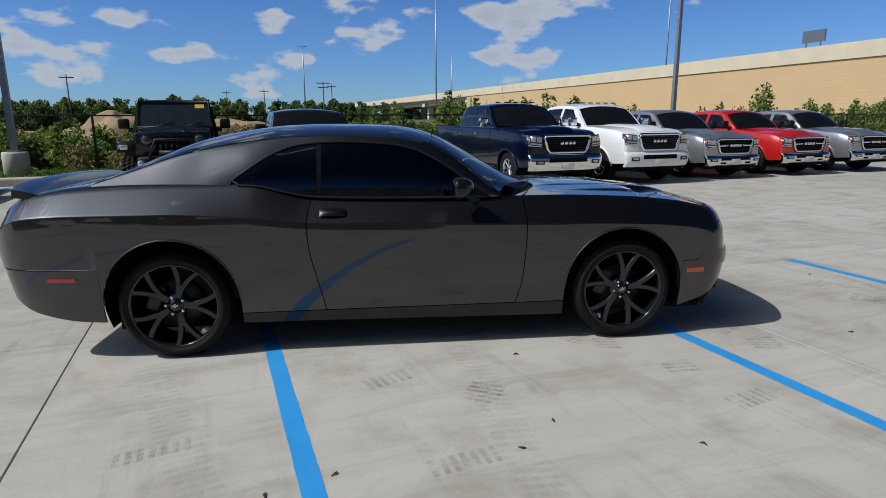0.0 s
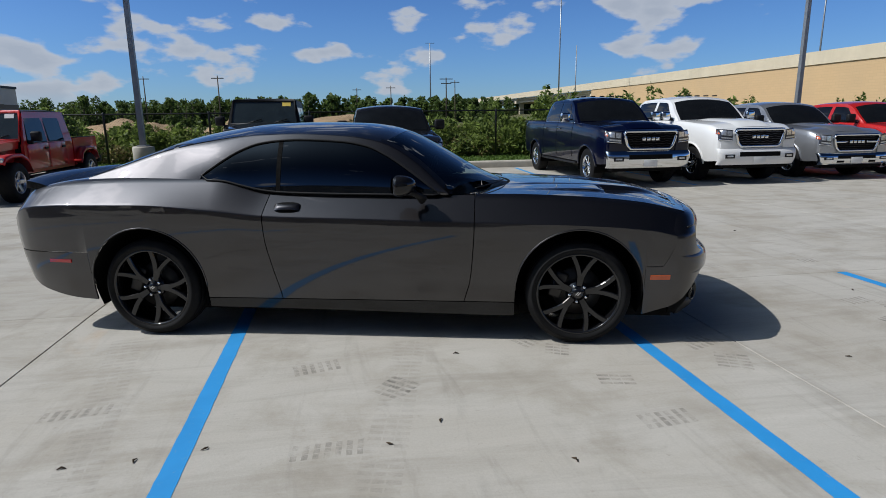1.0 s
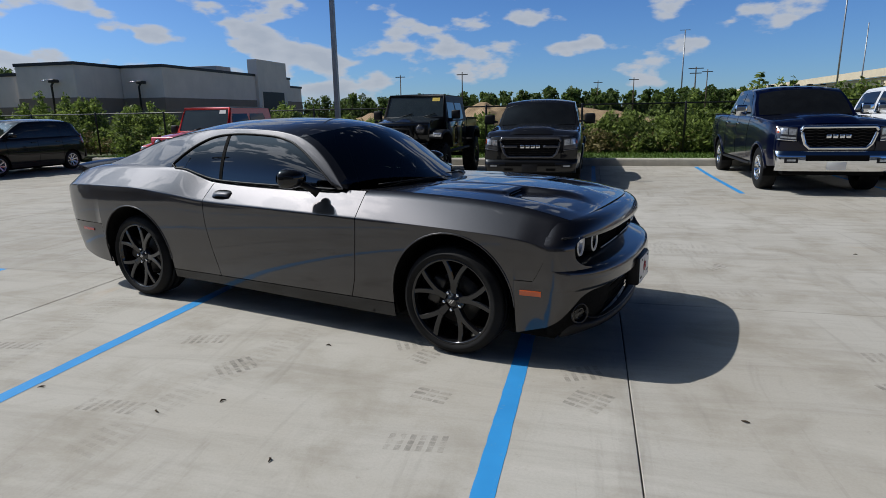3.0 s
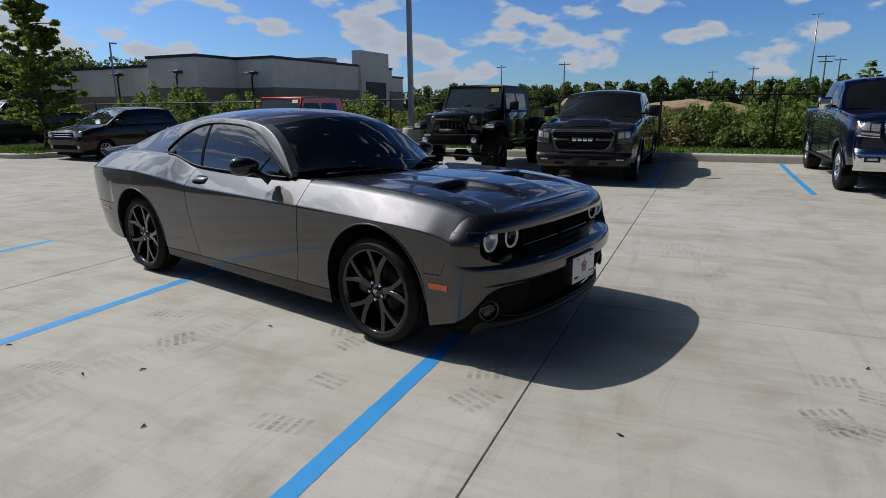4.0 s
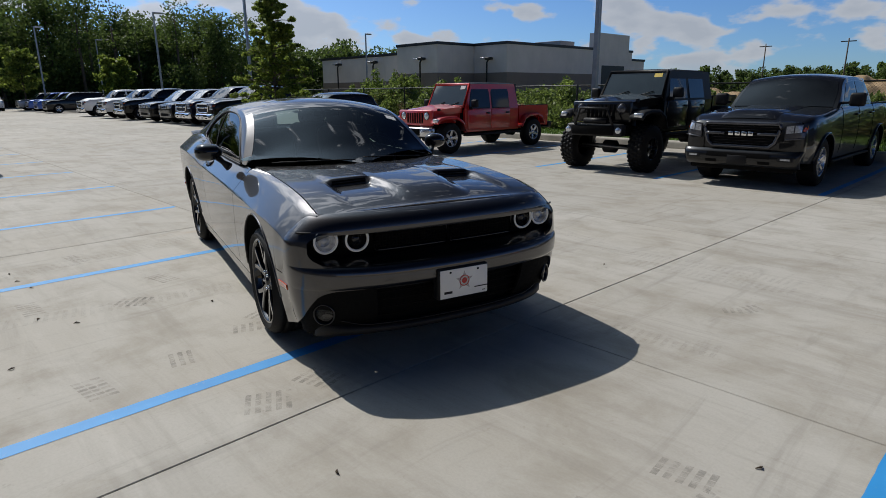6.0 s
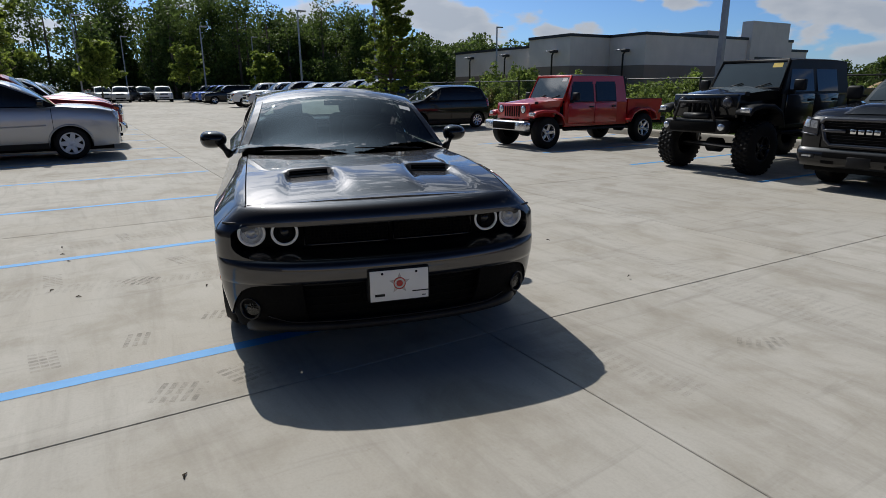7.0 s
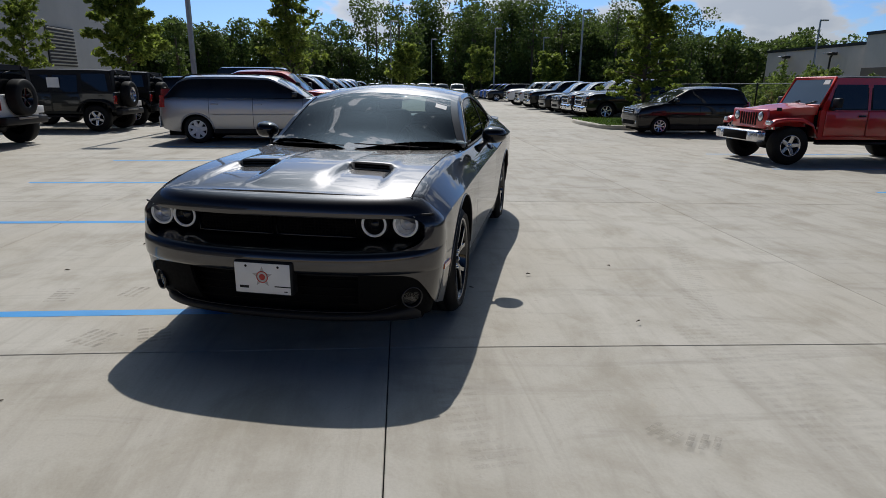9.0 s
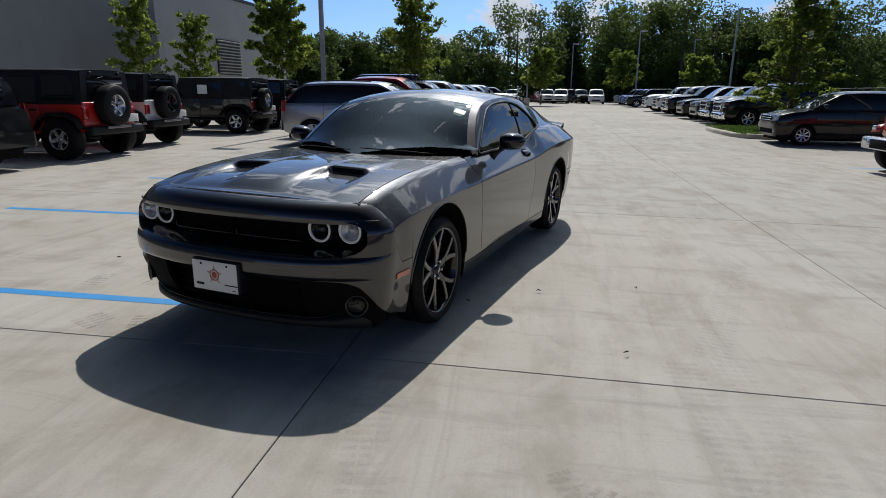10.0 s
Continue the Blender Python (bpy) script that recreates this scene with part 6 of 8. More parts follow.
        part("rim", lathe([(tyre[1] + 0.004, -tyre[2] / 2 + 0.012), (tyre[1] - 0.02, -tyre[2] / 2 + 0.03), (tyre[1] - 0.03, 0.06), (0.0, 0.06)], 32), rim, sp)
        part("mount", box_bm((-0.12, 0.02, -0.12), (0.12, 0.2, 0.12), 0.02), BLACK, sp)
    return car


# ---- the site: ground, paving, kerbs, fence, buildings ----
def world_pos(n, l):
    return n.new("ShaderNodeNewGeometry").outputs["Position"]


def stretched(n, l, vec, sx, sy, sz=1.0, rz=0.0):
    mp = n.new("ShaderNodeMapping")
    mp.inputs["Scale"].default_value = (sx, sy, sz)
    mp.inputs["Rotation"].default_value = (0, 0, rz)
    l.new(vec, mp.inputs["Vector"])
    return mp.outputs[0]


def make_concrete():
    m, n, l, b = shader("broomed_concrete")
    p = world_pos(n, l)
    big = noise_node(n, l, p, 0.35, 6, 0.6, 0.6)
    mid = noise_node(n, l, p, 1.7, 6, 0.62, 0.4)
    across = noise_node(n, l, stretched(n, l, p, 0.55, 4.2), 1.0, 6, 0.68, 0.9)
    along = noise_node(n, l, stretched(n, l, p, 3.6, 0.5, 1, radians(17)), 1.0, 6, 0.66, 1.2)
    fine = noise_node(n, l, p, 70.0, 3, 0.6)
    oi = n.new("ShaderNodeObjectInfo")
    c = ramp(n, l, big, [(0.30, (0.392, 0.360, 0.305)), (0.5, (0.432, 0.409, 0.365)), (0.72, (0.474, 0.453, 0.412))])
    c = mixc(n, l, ramp(n, l, mid, [(0.47, (0, 0, 0)), (0.68, (0.75,) * 3)]), c, (0.300, 0.272, 0.222))
    c = mixc(n, l, ramp(n, l, across, [(0.48, (0, 0, 0)), (0.74, (0.52,) * 3)]), c, (0.265, 0.242, 0.205))
    c = mixc(n, l, ramp(n, l, along, [(0.55, (0, 0, 0)), (0.72, (0.42,) * 3)]), c, (0.215, 0.198, 0.170))
    c = mixc(n, l, ramp(n, l, fine, [(0.35, (0.10,) * 3), (0.6, (0, 0, 0))]), c, (0.2, 0.18, 0.15))
    pale = noise_node(n, l, stretched(n, l, p, 1.1, 3.2, 1, radians(-14)), 1.0, 7, 0.7, 0.8)
    c = mixc(n, l, ramp(n, l, pale, [(0.50, (0, 0, 0)), (0.74, (0.36,) * 3)]), c, (0.52, 0.495, 0.445))
    spots = noise_node(n, l, p, 16.0, 5, 0.7)
    c = mixc(n, l, ramp(n, l, spots, [(0.62, (0, 0, 0)), (0.74, (0.35,) * 3)]), c, (0.21, 0.185, 0.15))
    rust = noise_node(n, l, p, 0.8, 5, 0.6, 1.2)
    c = mixc(n, l, ramp(n, l, rust, [(0.66, (0, 0, 0)), (0.80, (0.35,) * 3)]), c, (0.42, 0.28, 0.15))
    tone = n.new("ShaderNodeMapRange")
    tone.inputs["To Min"].default_value, tone.inputs["To Max"].default_value = 0.93, 1.04
    l.new(oi.outputs["Random"], tone.inputs["Value"])
    hs = n.new("ShaderNodeHueSaturation")
    l.new(tone.outputs[0], hs.inputs["Value"])
    l.new(c, hs.inputs["Color"])
    l.new(hs.outputs[0], b.inputs["Base Color"])
    b.inputs["Roughness"].default_value = 0.82
    b.inputs["Specular IOR Level"].default_value = 0.35
    h = n.new("ShaderNodeMath")
    h.operation = "ADD"
    l.new(across, h.inputs[0])
    l.new(fine, h.inputs[1])
    bump(n, l, b, h.outputs[0], 0.18, 0.006)
    return m


CONCRETE = make_concrete()
KERB = surface("kerb_concrete", (0.46, 0.43, 0.37), 0.85, 0, 0.18, 2.5, 0.3, 50)
JOINT = surface("joint_filler", (0.035, 0.032, 0.028), 0.9, 0, 0.3, 3)


def make_line_paint():
    m, n, l, b = shader("blue_line_paint")
    p = world_pos(n, l)
    worn = noise_node(n, l, p, 28.0, 6, 0.7)
    blot = noise_node(n, l, p, 2.2, 4)
    c = ramp(n, l, blot, [(0.3, (0.025, 0.245, 0.58)), (0.7, (0.035, 0.300, 0.68))])
    l.new(mixc(n, l, ramp(n, l, worn, [(0.60, (0, 0, 0)), (0.72, (0.55,) * 3)]), c, (0.25, 0.34, 0.45)), b.inputs["Base Color"])
    b.inputs["Roughness"].default_value = 0.6
    return m


LINE = make_line_paint()


def make_ground():
    m, n, l, b = shader("rough_grass_ground")
    p = world_pos(n, l)
    c = ramp(n, l, noise_node(n, l, p, 0.06, 5, 0.6), [(0.35, (0.075, 0.095, 0.030)), (0.55, (0.12, 0.115, 0.045)), (0.7, (0.22, 0.17, 0.09))])
    c = mixc(n, l, ramp(n, l, noise_node(n, l, p, 3.0, 6), [(0.4, (0.0,) * 3), (0.7, (0.6,) * 3)]), c, (0.05, 0.065, 0.02))
    l.new(c, b.inputs["Base Color"])
    b.inputs["Roughness"].default_value = 0.95
    bump(n, l, b, noise_node(n, l, p, 9.0, 6), 0.6, 0.08)
    return m


GRASSY = make_ground()
GRASS = surface("lawn_grass", (0.075, 0.125, 0.022), 0.9, 0, 0.4, 1.5, 0.6, 40)


def leaf_shader(name, dark, light, trans=0.35):
    m, n, l, b = shader(name)
    g = n.new("ShaderNodeNewGeometry")
    c = ramp(n, l, g.outputs["Random Per Island"], [(0.0, dark), (0.75, light), (1.0, tuple(min(1, v * 1.35) for v in light))])
    l.new(c, b.inputs["Base Color"])
    b.inputs["Roughness"].default_value = 0.55
    b.inputs["Specular IOR Level"].default_value = 0.3
    t = n.new("ShaderNodeBsdfTranslucent")
    l.new(c, t.inputs["Color"])
    mx = n.new("ShaderNodeMixShader")
    mx.inputs["Fac"].default_value = trans
    l.new(b.outputs[0], mx.inputs[1])
    l.new(t.outputs[0], mx.inputs[2])
    l.new(mx.outputs[0], n["Material Output"].inputs["Surface"])
    return m


LEAF_WOOD = leaf_shader("woodland_leaves", (0.056, 0.088, 0.022), (0.125, 0.178, 0.044), 0.5)
LEAF_TREE = leaf_shader("young_tree_leaves", (0.085, 0.125, 0.020), (0.24, 0.30, 0.055), 0.6)
LEAF_WEED = leaf_shader("weed_leaves", (0.070, 0.110, 0.022), (0.25, 0.32, 0.075), 0.5)
STRAW = leaf_shader("dry_grass", (0.16, 0.13, 0.05), (0.34, 0.28, 0.12))
BLADE = leaf_shader("grass_blades", (0.05, 0.10, 0.015), (0.12, 0.19, 0.035))
BARK = surface("bark", (0.11, 0.085, 0.06), 0.9, 0, 0.35, 8, 0.8, 40)

RNG = np.random.default_rng(7)


def leaves_mesh(name, centers, size, material, flat=0.0, long=1.6):
    """Many small pointed leaves, one quad each, turned at random."""
    n = len(centers)
    d = RNG.normal(size=(n, 3))
    d /= np.linalg.norm(d, axis=1)[:, None]
    d[:, 2] *= 1 - flat
    e = np.cross(d, RNG.normal(size=(n, 3)))
    e /= np.linalg.norm(e, axis=1)[:, None] + 1e-9
    s = size * RNG.uniform(0.55, 1.25, size=(n, 1))
    a, c = d * s * long * 0.5, e * s * 0.5
    v = np.stack([centers - a, centers + c * 0.9 - a * 0.1, centers + a, centers - c * 0.9 - a * 0.1], axis=1).reshape(-1, 3)
    me = bpy.data.meshes.new(name)
    me.vertices.add(4 * n)
    me.vertices.foreach_set("co", v.astype(np.float32).ravel())
    me.loops.add(4 * n)
    me.loops.foreach_set("vertex_index", np.arange(4 * n, dtype=np.int32))
    me.polygons.add(n)
    me.polygons.foreach_set("loop_start", np.arange(0, 4 * n, 4, dtype=np.int32))
    me.update(calc_edges=True)
    me.validate()
    me.materials.append(material)
    return me


def in_blobs(blobs, n, shell_=0.55):
    """Points in ellipsoids (x, y, z, rx, ry, rz), gathered towards their skins."""
    b = np.array(blobs, float)
    w = b[:, 3] * b[:, 4] + b[:, 4] * b[:, 5]
    k = RNG.choice(len(b), n, p=w / w.sum())
    d = RNG.normal(size=(n, 3))
    d /= np.linalg.norm(d, axis=1)[:, None]
    r = shell_ + (1.08 - shell_) * RNG.random((n, 1)) ** 0.7
    return b[k, :3] + d * r * b[k, 3:]


# ground to the horizon
gb = bmesh.new()
ring = [0, 20, 45, 90, 160, 300, 600, 1200, 2600]
gp = sorted({-v for v in ring} | set(ring))


def land(x, y):
    bank = 2.0 * max(0, min(1, (x - 36) / 19)) * max(0, min(1, (x - 36) / 19))
    return -0.24 + bank


rows = [[gb.verts.new((x, y, land(x, y))) for y in gp] for x in sorted(set(gp) | {36, 41, 46, 51, 55})]
for a, b_ in zip(rows, rows[1:]):
    for k in range(len(gp) - 1):
        gb.faces.new((a[k], b_[k], b_[k + 1], a[k + 1]))
ground = finish("ground", gb, GRASSY, None, "rough grass and bare earth beyond the lot")
tagged(ground, category="ground", kind="structure")

# concrete lot: a dark bed under separate slabs
X0, Y0, SX, SY = -1.07, 4.46, 4.56, 3.54
LOT = (-112.0, -19.0, 35.5, 17.55)
pav = finish("pavement", box_bm((LOT[0], LOT[1], -0.20), (LOT[2], LOT[3], -0.112)), JOINT, None, "pale broomed concrete parking lot in jointed slabs", False)
tagged(pav, category="pavement", kind="structure")


FALL = ((4.46, 0.0), (8.0, -0.045), (11.54, -0.09), (15.08, -0.09), (17.55, -0.06))


def fall(x, y):
    """How far the lot lies below the coupe's ground: a shallow gutter along the truck row."""
    z = float(np.interp(y, [p[0] for p in FALL], [p[1] for p in FALL]))
    return z * max(0.0, min(1.0, (x + 14.75) / 4.56))


def slab_mesh(x0, y0, x1, y1, bm):
    g, c = 0.0028, 0.004
    v = [bm.verts.new(p) for p in ((x0 + g, y0 + g, -0.05), (x1 - g, y0 + g, -0.05), (x1 - g, y1 - g, -0.05), (x0 + g, y1 - g, -0.05))]
    w = [bm.verts.new(p) for p in ((x0 + g, y0 + g, -c), (x1 - g, y0 + g, -c), (x1 - g, y1 - g, -c), (x0 + g, y1 - g, -c))]
    t = [bm.verts.new(p) for p in ((x0 + g + c, y0 + g + c, 0), (x1 - g - c, y0 + g + c, 0), (x1 - g - c, y1 - g - c, 0), (x0 + g + c, y1 - g - c, 0))]
    for a, b_ in ((v, w), (w, t)):
        for k in range(4):
            bm.faces.new((a[k], a[(k + 1) % 4], b_[(k + 1) % 4], b_[k]))
    bm.faces.new(t)


def line(x, y0, y1, w=0.10):
    bm = bmesh.new()
    n = max(2, int((y1 - y0) / 0.06))
    rng = random.Random(int(x * 100) + int(y0))
    left, right = [], []
    for k in range(n + 1):
        y = y0 + (y1 - y0) * k / n
        left.append(bm.verts.new((x - w / 2 + rng.uniform(-0.002, 0.002), y, fall(x, y) + 0.0016)))
        right.append(bm.verts.new((x + w / 2 + rng.uniform(-0.002, 0.002), y, fall(x, y) + 0.0016)))
    for k in range(n):
        bm.faces.new((left[k], right[k], right[k + 1], left[k + 1]))
    tagged(finish("parking_line", bm, LINE, None, "bright blue painted parking line, slightly worn", False), category="parking line", group="parking lines")


for k in range(-8, 8):
    line(0.155 + 2.715 * k, -1.0, 4.44)
for k in range(-3, 9):
    line(0.62 + 2.715 * k, 11.95, 17.3)


def kerb_run(points, name="kerb", label="pale concrete kerb along the grass", closed=False):
    """A kerb 15 cm high and wide with a rounded face, along a plan line; the lot lies on its right."""
    bm = bmesh.new()
    prof = [(0.0, -0.14), (0.0, 0.09), (0.012, 0.125), (0.04, 0.145), (0.16, 0.15), (0.16, -0.05)]
    pts = [Vector((*p, 0)) for p in points]
    n = len(pts)
    rings = []
    for k, p in enumerate(pts):
        a = pts[(k - 1) % n] if closed or k else p
        c = pts[(k + 1) % n] if closed or k < n - 1 else p
        t = (c - a).normalized()
        s = Vector((-t.y, t.x, 0))
        rings.append([bm.verts.new(p + s * o + Vector((0, 0, z))) for o, z in prof])
    for a, c in list(zip(rings, rings[1:])) + ([(rings[-1], rings[0])] if closed else []):
        for q in range(len(prof) - 1):
            bm.faces.new((a[q], c[q], c[q + 1], a[q + 1]))
    o = finish(name, bm, KERB, None, label)
    tagged(o, category="kerb", kind="structure")
    return o


kerb_run([(x, 17.5) for x in spread(-13.9, 35.5, 18)])
isl = [(-14.4, 17.5), (-14.4, 12.6), (-14.7, 12.0), (-15.4, 11.75), (-17.5, 11.7), (-18.9, 11.8), (-19.5, 12.3), (-19.7, 13.0), (-19.7, 17.5)]
kerb_run(isl[::-1], label="rounded concrete kerb of the grass island")
kerb_run([(x, 17.5) for x in spread(-112, -19.7, 20)])


def lawn(name, outline, z, label, n, h=0.06):
    bm = bmesh.new()
    bm.faces.new([bm.verts.new((x, y, z)) for x, y in outline])
    o = finish(name, bm, GRASS, None, label, False)
    tagged(o, category="lawn", kind="structure")
    xs, ys = [p[0] for p in outline], [p[1] for p in outline]
    c = np.stack([RNG.uniform(min(xs), max(xs), n), RNG.uniform(min(ys), max(ys), n), np.full(n, z + h * 0.5)], axis=1)
    g = new("grass_blades", leaves_mesh("grass_blades", c, 0.035, BLADE, -1.0, h / 0.03))
    tagged(g, "short green grass blades on the kerbed strip", "grass", kind="stuff")


lawn("lawn_strip", [(-13.9, 17.66), (35.5, 17.66), (35.5, 20.2), (-13.9, 20.2)], 0.13, "narrow mown grass strip behind the kerb", 26000)
lawn("island_lawn", [(-14.56, 17.6), (-14.56, 12.7), (-15.4, 11.92), (-17.5, 11.86), (-18.9, 11.96), (-19.54, 13.0), (-19.54, 17.6)], 0.14, "small grass island with a young tree", 9000)
lawn("far_lawn", [(-112, 17.66), (-19.7, 17.66), (-19.7, 20.2), (-112, 20.2)], 0.13, "mown grass strip along the far row", 9000)

# chain-link fence
FENCE_Y = 19.6
FENCE = surface("black_fence_coating", (0.012, 0.012, 0.012), 0.45, 0, 0.2)
fence = thing("chain_link_fence", "black chain-link fence with slim round posts", "fence", Matrix.Translation((0, FENCE_Y, 0.1)))
px = [-6.27 + 3.07 * k for k in range(-14, 14)]
for x in px:
    p = part("post", lathe([(0.0, 0.0), (0.034, 0.0), (0.034, 1.60), (0.03, 1.62), (0.0, 1.63)], 10, m=pose(x, 0, 0, 90)), FENCE, fence)
part("top_rail", tube([(px[0], 0, 1.57), (px[-1], 0, 1.57)], 0.022, 8), FENCE, fence)
mesh_wire = bmesh.new()
pitch, hgt = 0.075, 1.52
n = int((px[-1] - px[0] + hgt) / pitch)
for k in range(n):
    for sgn in (-1, 1):
        xa = px[0] + k * pitch - (hgt if sgn > 0 else 0)
        a, b_ = Vector((xa, 0.004 * sgn, 0.02)), Vector((xa + hgt, 0.004 * sgn, 0.02 + hgt))
        if sgn < 0:
            a, b_ = Vector((xa + hgt - hgt, -0.004, 0.02 + hgt)), Vector((xa + hgt, -0.004, 0.02))
        q = Vector((0.0, 0.0, 0.0022))
        vs = [mesh_wire.verts.new(v) for v in (a + q, a - q, a + Vector((0, 0.003, 0)), b_ + q, b_ - q, b_ + Vector((0, 0.003, 0)))]
        for f_ in ((0, 3, 4, 1), (1, 4, 5, 2), (2, 5, 3, 0)):
            mesh_wire.faces.new([vs[i] for i in f_])
tagged(part("wire_mesh", mesh_wire, FENCE, fence, "woven black wire mesh", False), kind="stuff")

# weeds and shrubs behind the fence
def weeds(name, x0, x1, y0, y1, n_blob, n_leaf, size, material, hlo, hhi, label):
    bl = []
    for _ in range(n_blob):
        x, y = RNG.uniform(x0, x1), RNG.uniform(y0, y1)
        h = RNG.uniform(hlo, hhi) * (0.75 + 0.5 * noise.noise((x * 0.25, y * 0.2, 3.1)))
        r = RNG.uniform(0.25, 0.6)
        bl.append((x, y, h * 0.55, r, r, h * 0.5))
        bl.append((x + RNG.uniform(-0.3, 0.3), y, h * 0.9, r * 0.45, r * 0.45, h * 0.22))
    c = in_blobs(bl, n_leaf, 0.35)
    c[:, 2] = np.maximum(c[:, 2], 0.03)
    o = new(name, leaves_mesh(name, c, size, material, 0.0, 1.9))
    tagged(o, label, "shrubs", kind="stuff")


weeds("shrub_bank", -24, 14, 19.95, 22.6, 210, 100000, 0.085, LEAF_WEED, 0.7, 1.8, "dense leafy green weeds and shrubs behind the fence")
weeds("shrub_bank", 5, 36, 19.95, 23.5, 170, 60000, 0.10, LEAF_WEED, 1.1, 2.9, "tall leafy shrubs behind the parked trucks")
weeds("shrub_bank", -24, -8, 21.5, 25, 90, 36000, 0.10, LEAF_WEED, 1.5, 2.5, "taller leafy shrubs behind the fence")
weeds("shrub_bank", -75, -24, 20.2, 24, 130, 26000, 0.16, LEAF_WEED, 0.9, 1.9, "green shrubs along the far fence")
weeds("dry_grass_bank", -60, 40, 23, 40, 420, 60000, 0.13, STRAW, 0.5, 1.3, "straw-coloured tall grass beyond the fence")
weeds("dry_grass_bank", -24, 14, 19.9, 22.4, 120, 20000, 0.075, STRAW, 0.6, 1.5, "dry yellow grass standing among the weeds")
weeds("dry_grass_bank", -4, 8, 19.9, 21.5, 40, 7000, 0.07, STRAW, 0.4, 1.1, "dry seeding grass against the fence")


def tree_limbs(bm, base, h, r, n, spreadr, rng):
    tips = []
    trunk = [base + Vector((rng.uniform(-0.04, 0.04) * k, rng.uniform(-0.04, 0.04) * k, h * k / 6)) for k in range(7)]
    tube(trunk, r, 8, bm, taper=[r * (1 - 0.8 * k / 6) for k in range(7)])
    for k in range(n):
        t0 = 0.10 if n > 40 else 0.28
        t = t0 + (0.96 - t0) * k / n
        p = trunk[0].lerp(trunk[-1], t)
        a = k * 2.4 + rng.uniform(-0.4, 0.4)
        ln = spreadr * (1 - (0.85 if n > 40 else 0.55) * t) * rng.uniform(0.7, 1.15)
        q = p + Vector((math.cos(a) * ln, math.sin(a) * ln, ln * (rng.uniform(0.05, 0.35) if n > 40 else rng.uniform(0.25, 0.7))))
        tube([p, p.lerp(q, 0.5) + Vector((0, 0, 0.05 * ln)), q], r * 0.3, 5, bm, taper=[r * 0.38 * (1 - t * 0.5), r * 0.24 * (1 - t * 0.5), r * 0.08])
        tips.append((p, q))
    return tips


def young_tree(label, x, y, h, spreadr, leafsize, n_leaf, shape="round", seed=1, bare=0.25):
    rng = random.Random(seed)
    t = thing("tree", label, "tree", Matrix.Translation((x, y, 0.1)))
    bm = bmesh.new()
    tips = tree_limbs(bm, Vector((0, 0, 0)), h * 0.97, 0.035 + 0.012 * h, 64 if shape == "cone" else 34, spreadr, rng)
    part("trunk", bm, BARK, t, "slim brown trunk with limbs")
    bl = []
    for p, q in tips:
        if p.z < h * bare:
            continue
        for k in (0.3, 0.55, 0.8, 1.0):
            c = p.lerp(q, k) + Vector((rng.gauss(0, 0.08), rng.gauss(0, 0.08), rng.gauss(0, 0.08)))
            s = (0.17 if shape == "cone" else 0.27) * (0.55 + 0.3 * spreadr) * rng.uniform(0.6, 1.1)
            bl.append((c.x, c.y, c.z, s, s, s * (0.55 if shape == "cone" else 0.75)))
    bl.append((0, 0, h * 0.96, 0.14 * spreadr, 0.14 * spreadr, 0.3))
    bl.append((0, 0, h * 0.85, 0.24 * spreadr, 0.24 * spreadr, 0.4))
    c = in_blobs(bl, n_leaf, 0.0)
    o = new("crown", leaves_mesh("crown", c, leafsize, LEAF_TREE, 0.0, 1.8))
    o.parent = t
    return t


young_tree("young feathery conifer on the grass island", -17.2, 14.15, 6.1, 1.9, 0.085, 26000, "cone", 3, 0.06)
young_tree("young leafy tree beside a parked row", -17.4, 0.4, 5.0, 1.35, 0.10, 6500, "round", 5, 0.35)
young_tree("young leafy tree before the grey building", -26.2, -17.6, 6.4, 1.7, 0.14, 4600, "round", 6)
young_tree("young leafy tree before the grey building", -30.0, -16.6, 6.0, 1.7, 0.14, 4600, "round", 7)
young_tree("broad leafy tree at the building's end", -38.5, -14.5, 8.2, 3.2, 0.22, 11000, "round", 8)
young_tree("young leafy tree by the far cars", -58, 5.0, 5.5, 2.2, 0.22, 5000, "round", 9, 0.2)
young_tree("young leafy tree by the far cars", -70, 14.5, 6.0, 2.4, 0.24, 5000, "round", 10, 0.2)
young_tree("young leafy tree by the far cars", -64, 21.5, 5.0, 2.2, 0.24, 5000, "round", 11, 0.2)


# far woods
def woods(name, label, line_pts, hlo, hhi, n_tree, n_leaf, size, depth):
    bl, bm = [], bmesh.new()
    for _ in range(n_tree):
        k = RNG.integers(len(line_pts) - 1)
        f = RNG.random()
        a, b_ = line_pts[k], line_pts[k + 1]
        x, y = a[0] + (b_[0] - a[0]) * f + RNG.normal() * depth, a[1] + (b_[1] - a[1]) * f + RNG.normal() * depth
        h = RNG.uniform(hlo, hhi)
        tube([(x, y, -0.1), (x, y, h * 0.45), (x + 0.2, y, h * 0.8)], 0.2, 5, bm, taper=[0.25, 0.18, 0.05])
        for _ in range(19):
            a2, rr = RNG.uniform(0, 6.28), RNG.uniform(0.0, 0.30) * h
            z = h * RNG.uniform(0.03, 0.92) ** 1.15 if RNG.random() < 0.75 else h * RNG.uniform(0.05, 0.3)
            rr *= 1.2 - z / h
            s = h * RNG.uniform(0.08, 0.17)
            bl.append((x + rr * math.cos(a2), y + rr * math.sin(a2), z, s, s, s * 0.8))
    c = in_blobs(bl, n_leaf, 0.5)
    o = new(name, leaves_mesh(name, c, size, LEAF_WOOD, 0.0, 1.4))
    tagged(o, label, "woods", kind="stuff")
    tr = finish(name + "_trunk", bm, BARK, None, "grey-brown trunks of the far woods")
    tagged(tr, category="woods", kind="stuff")


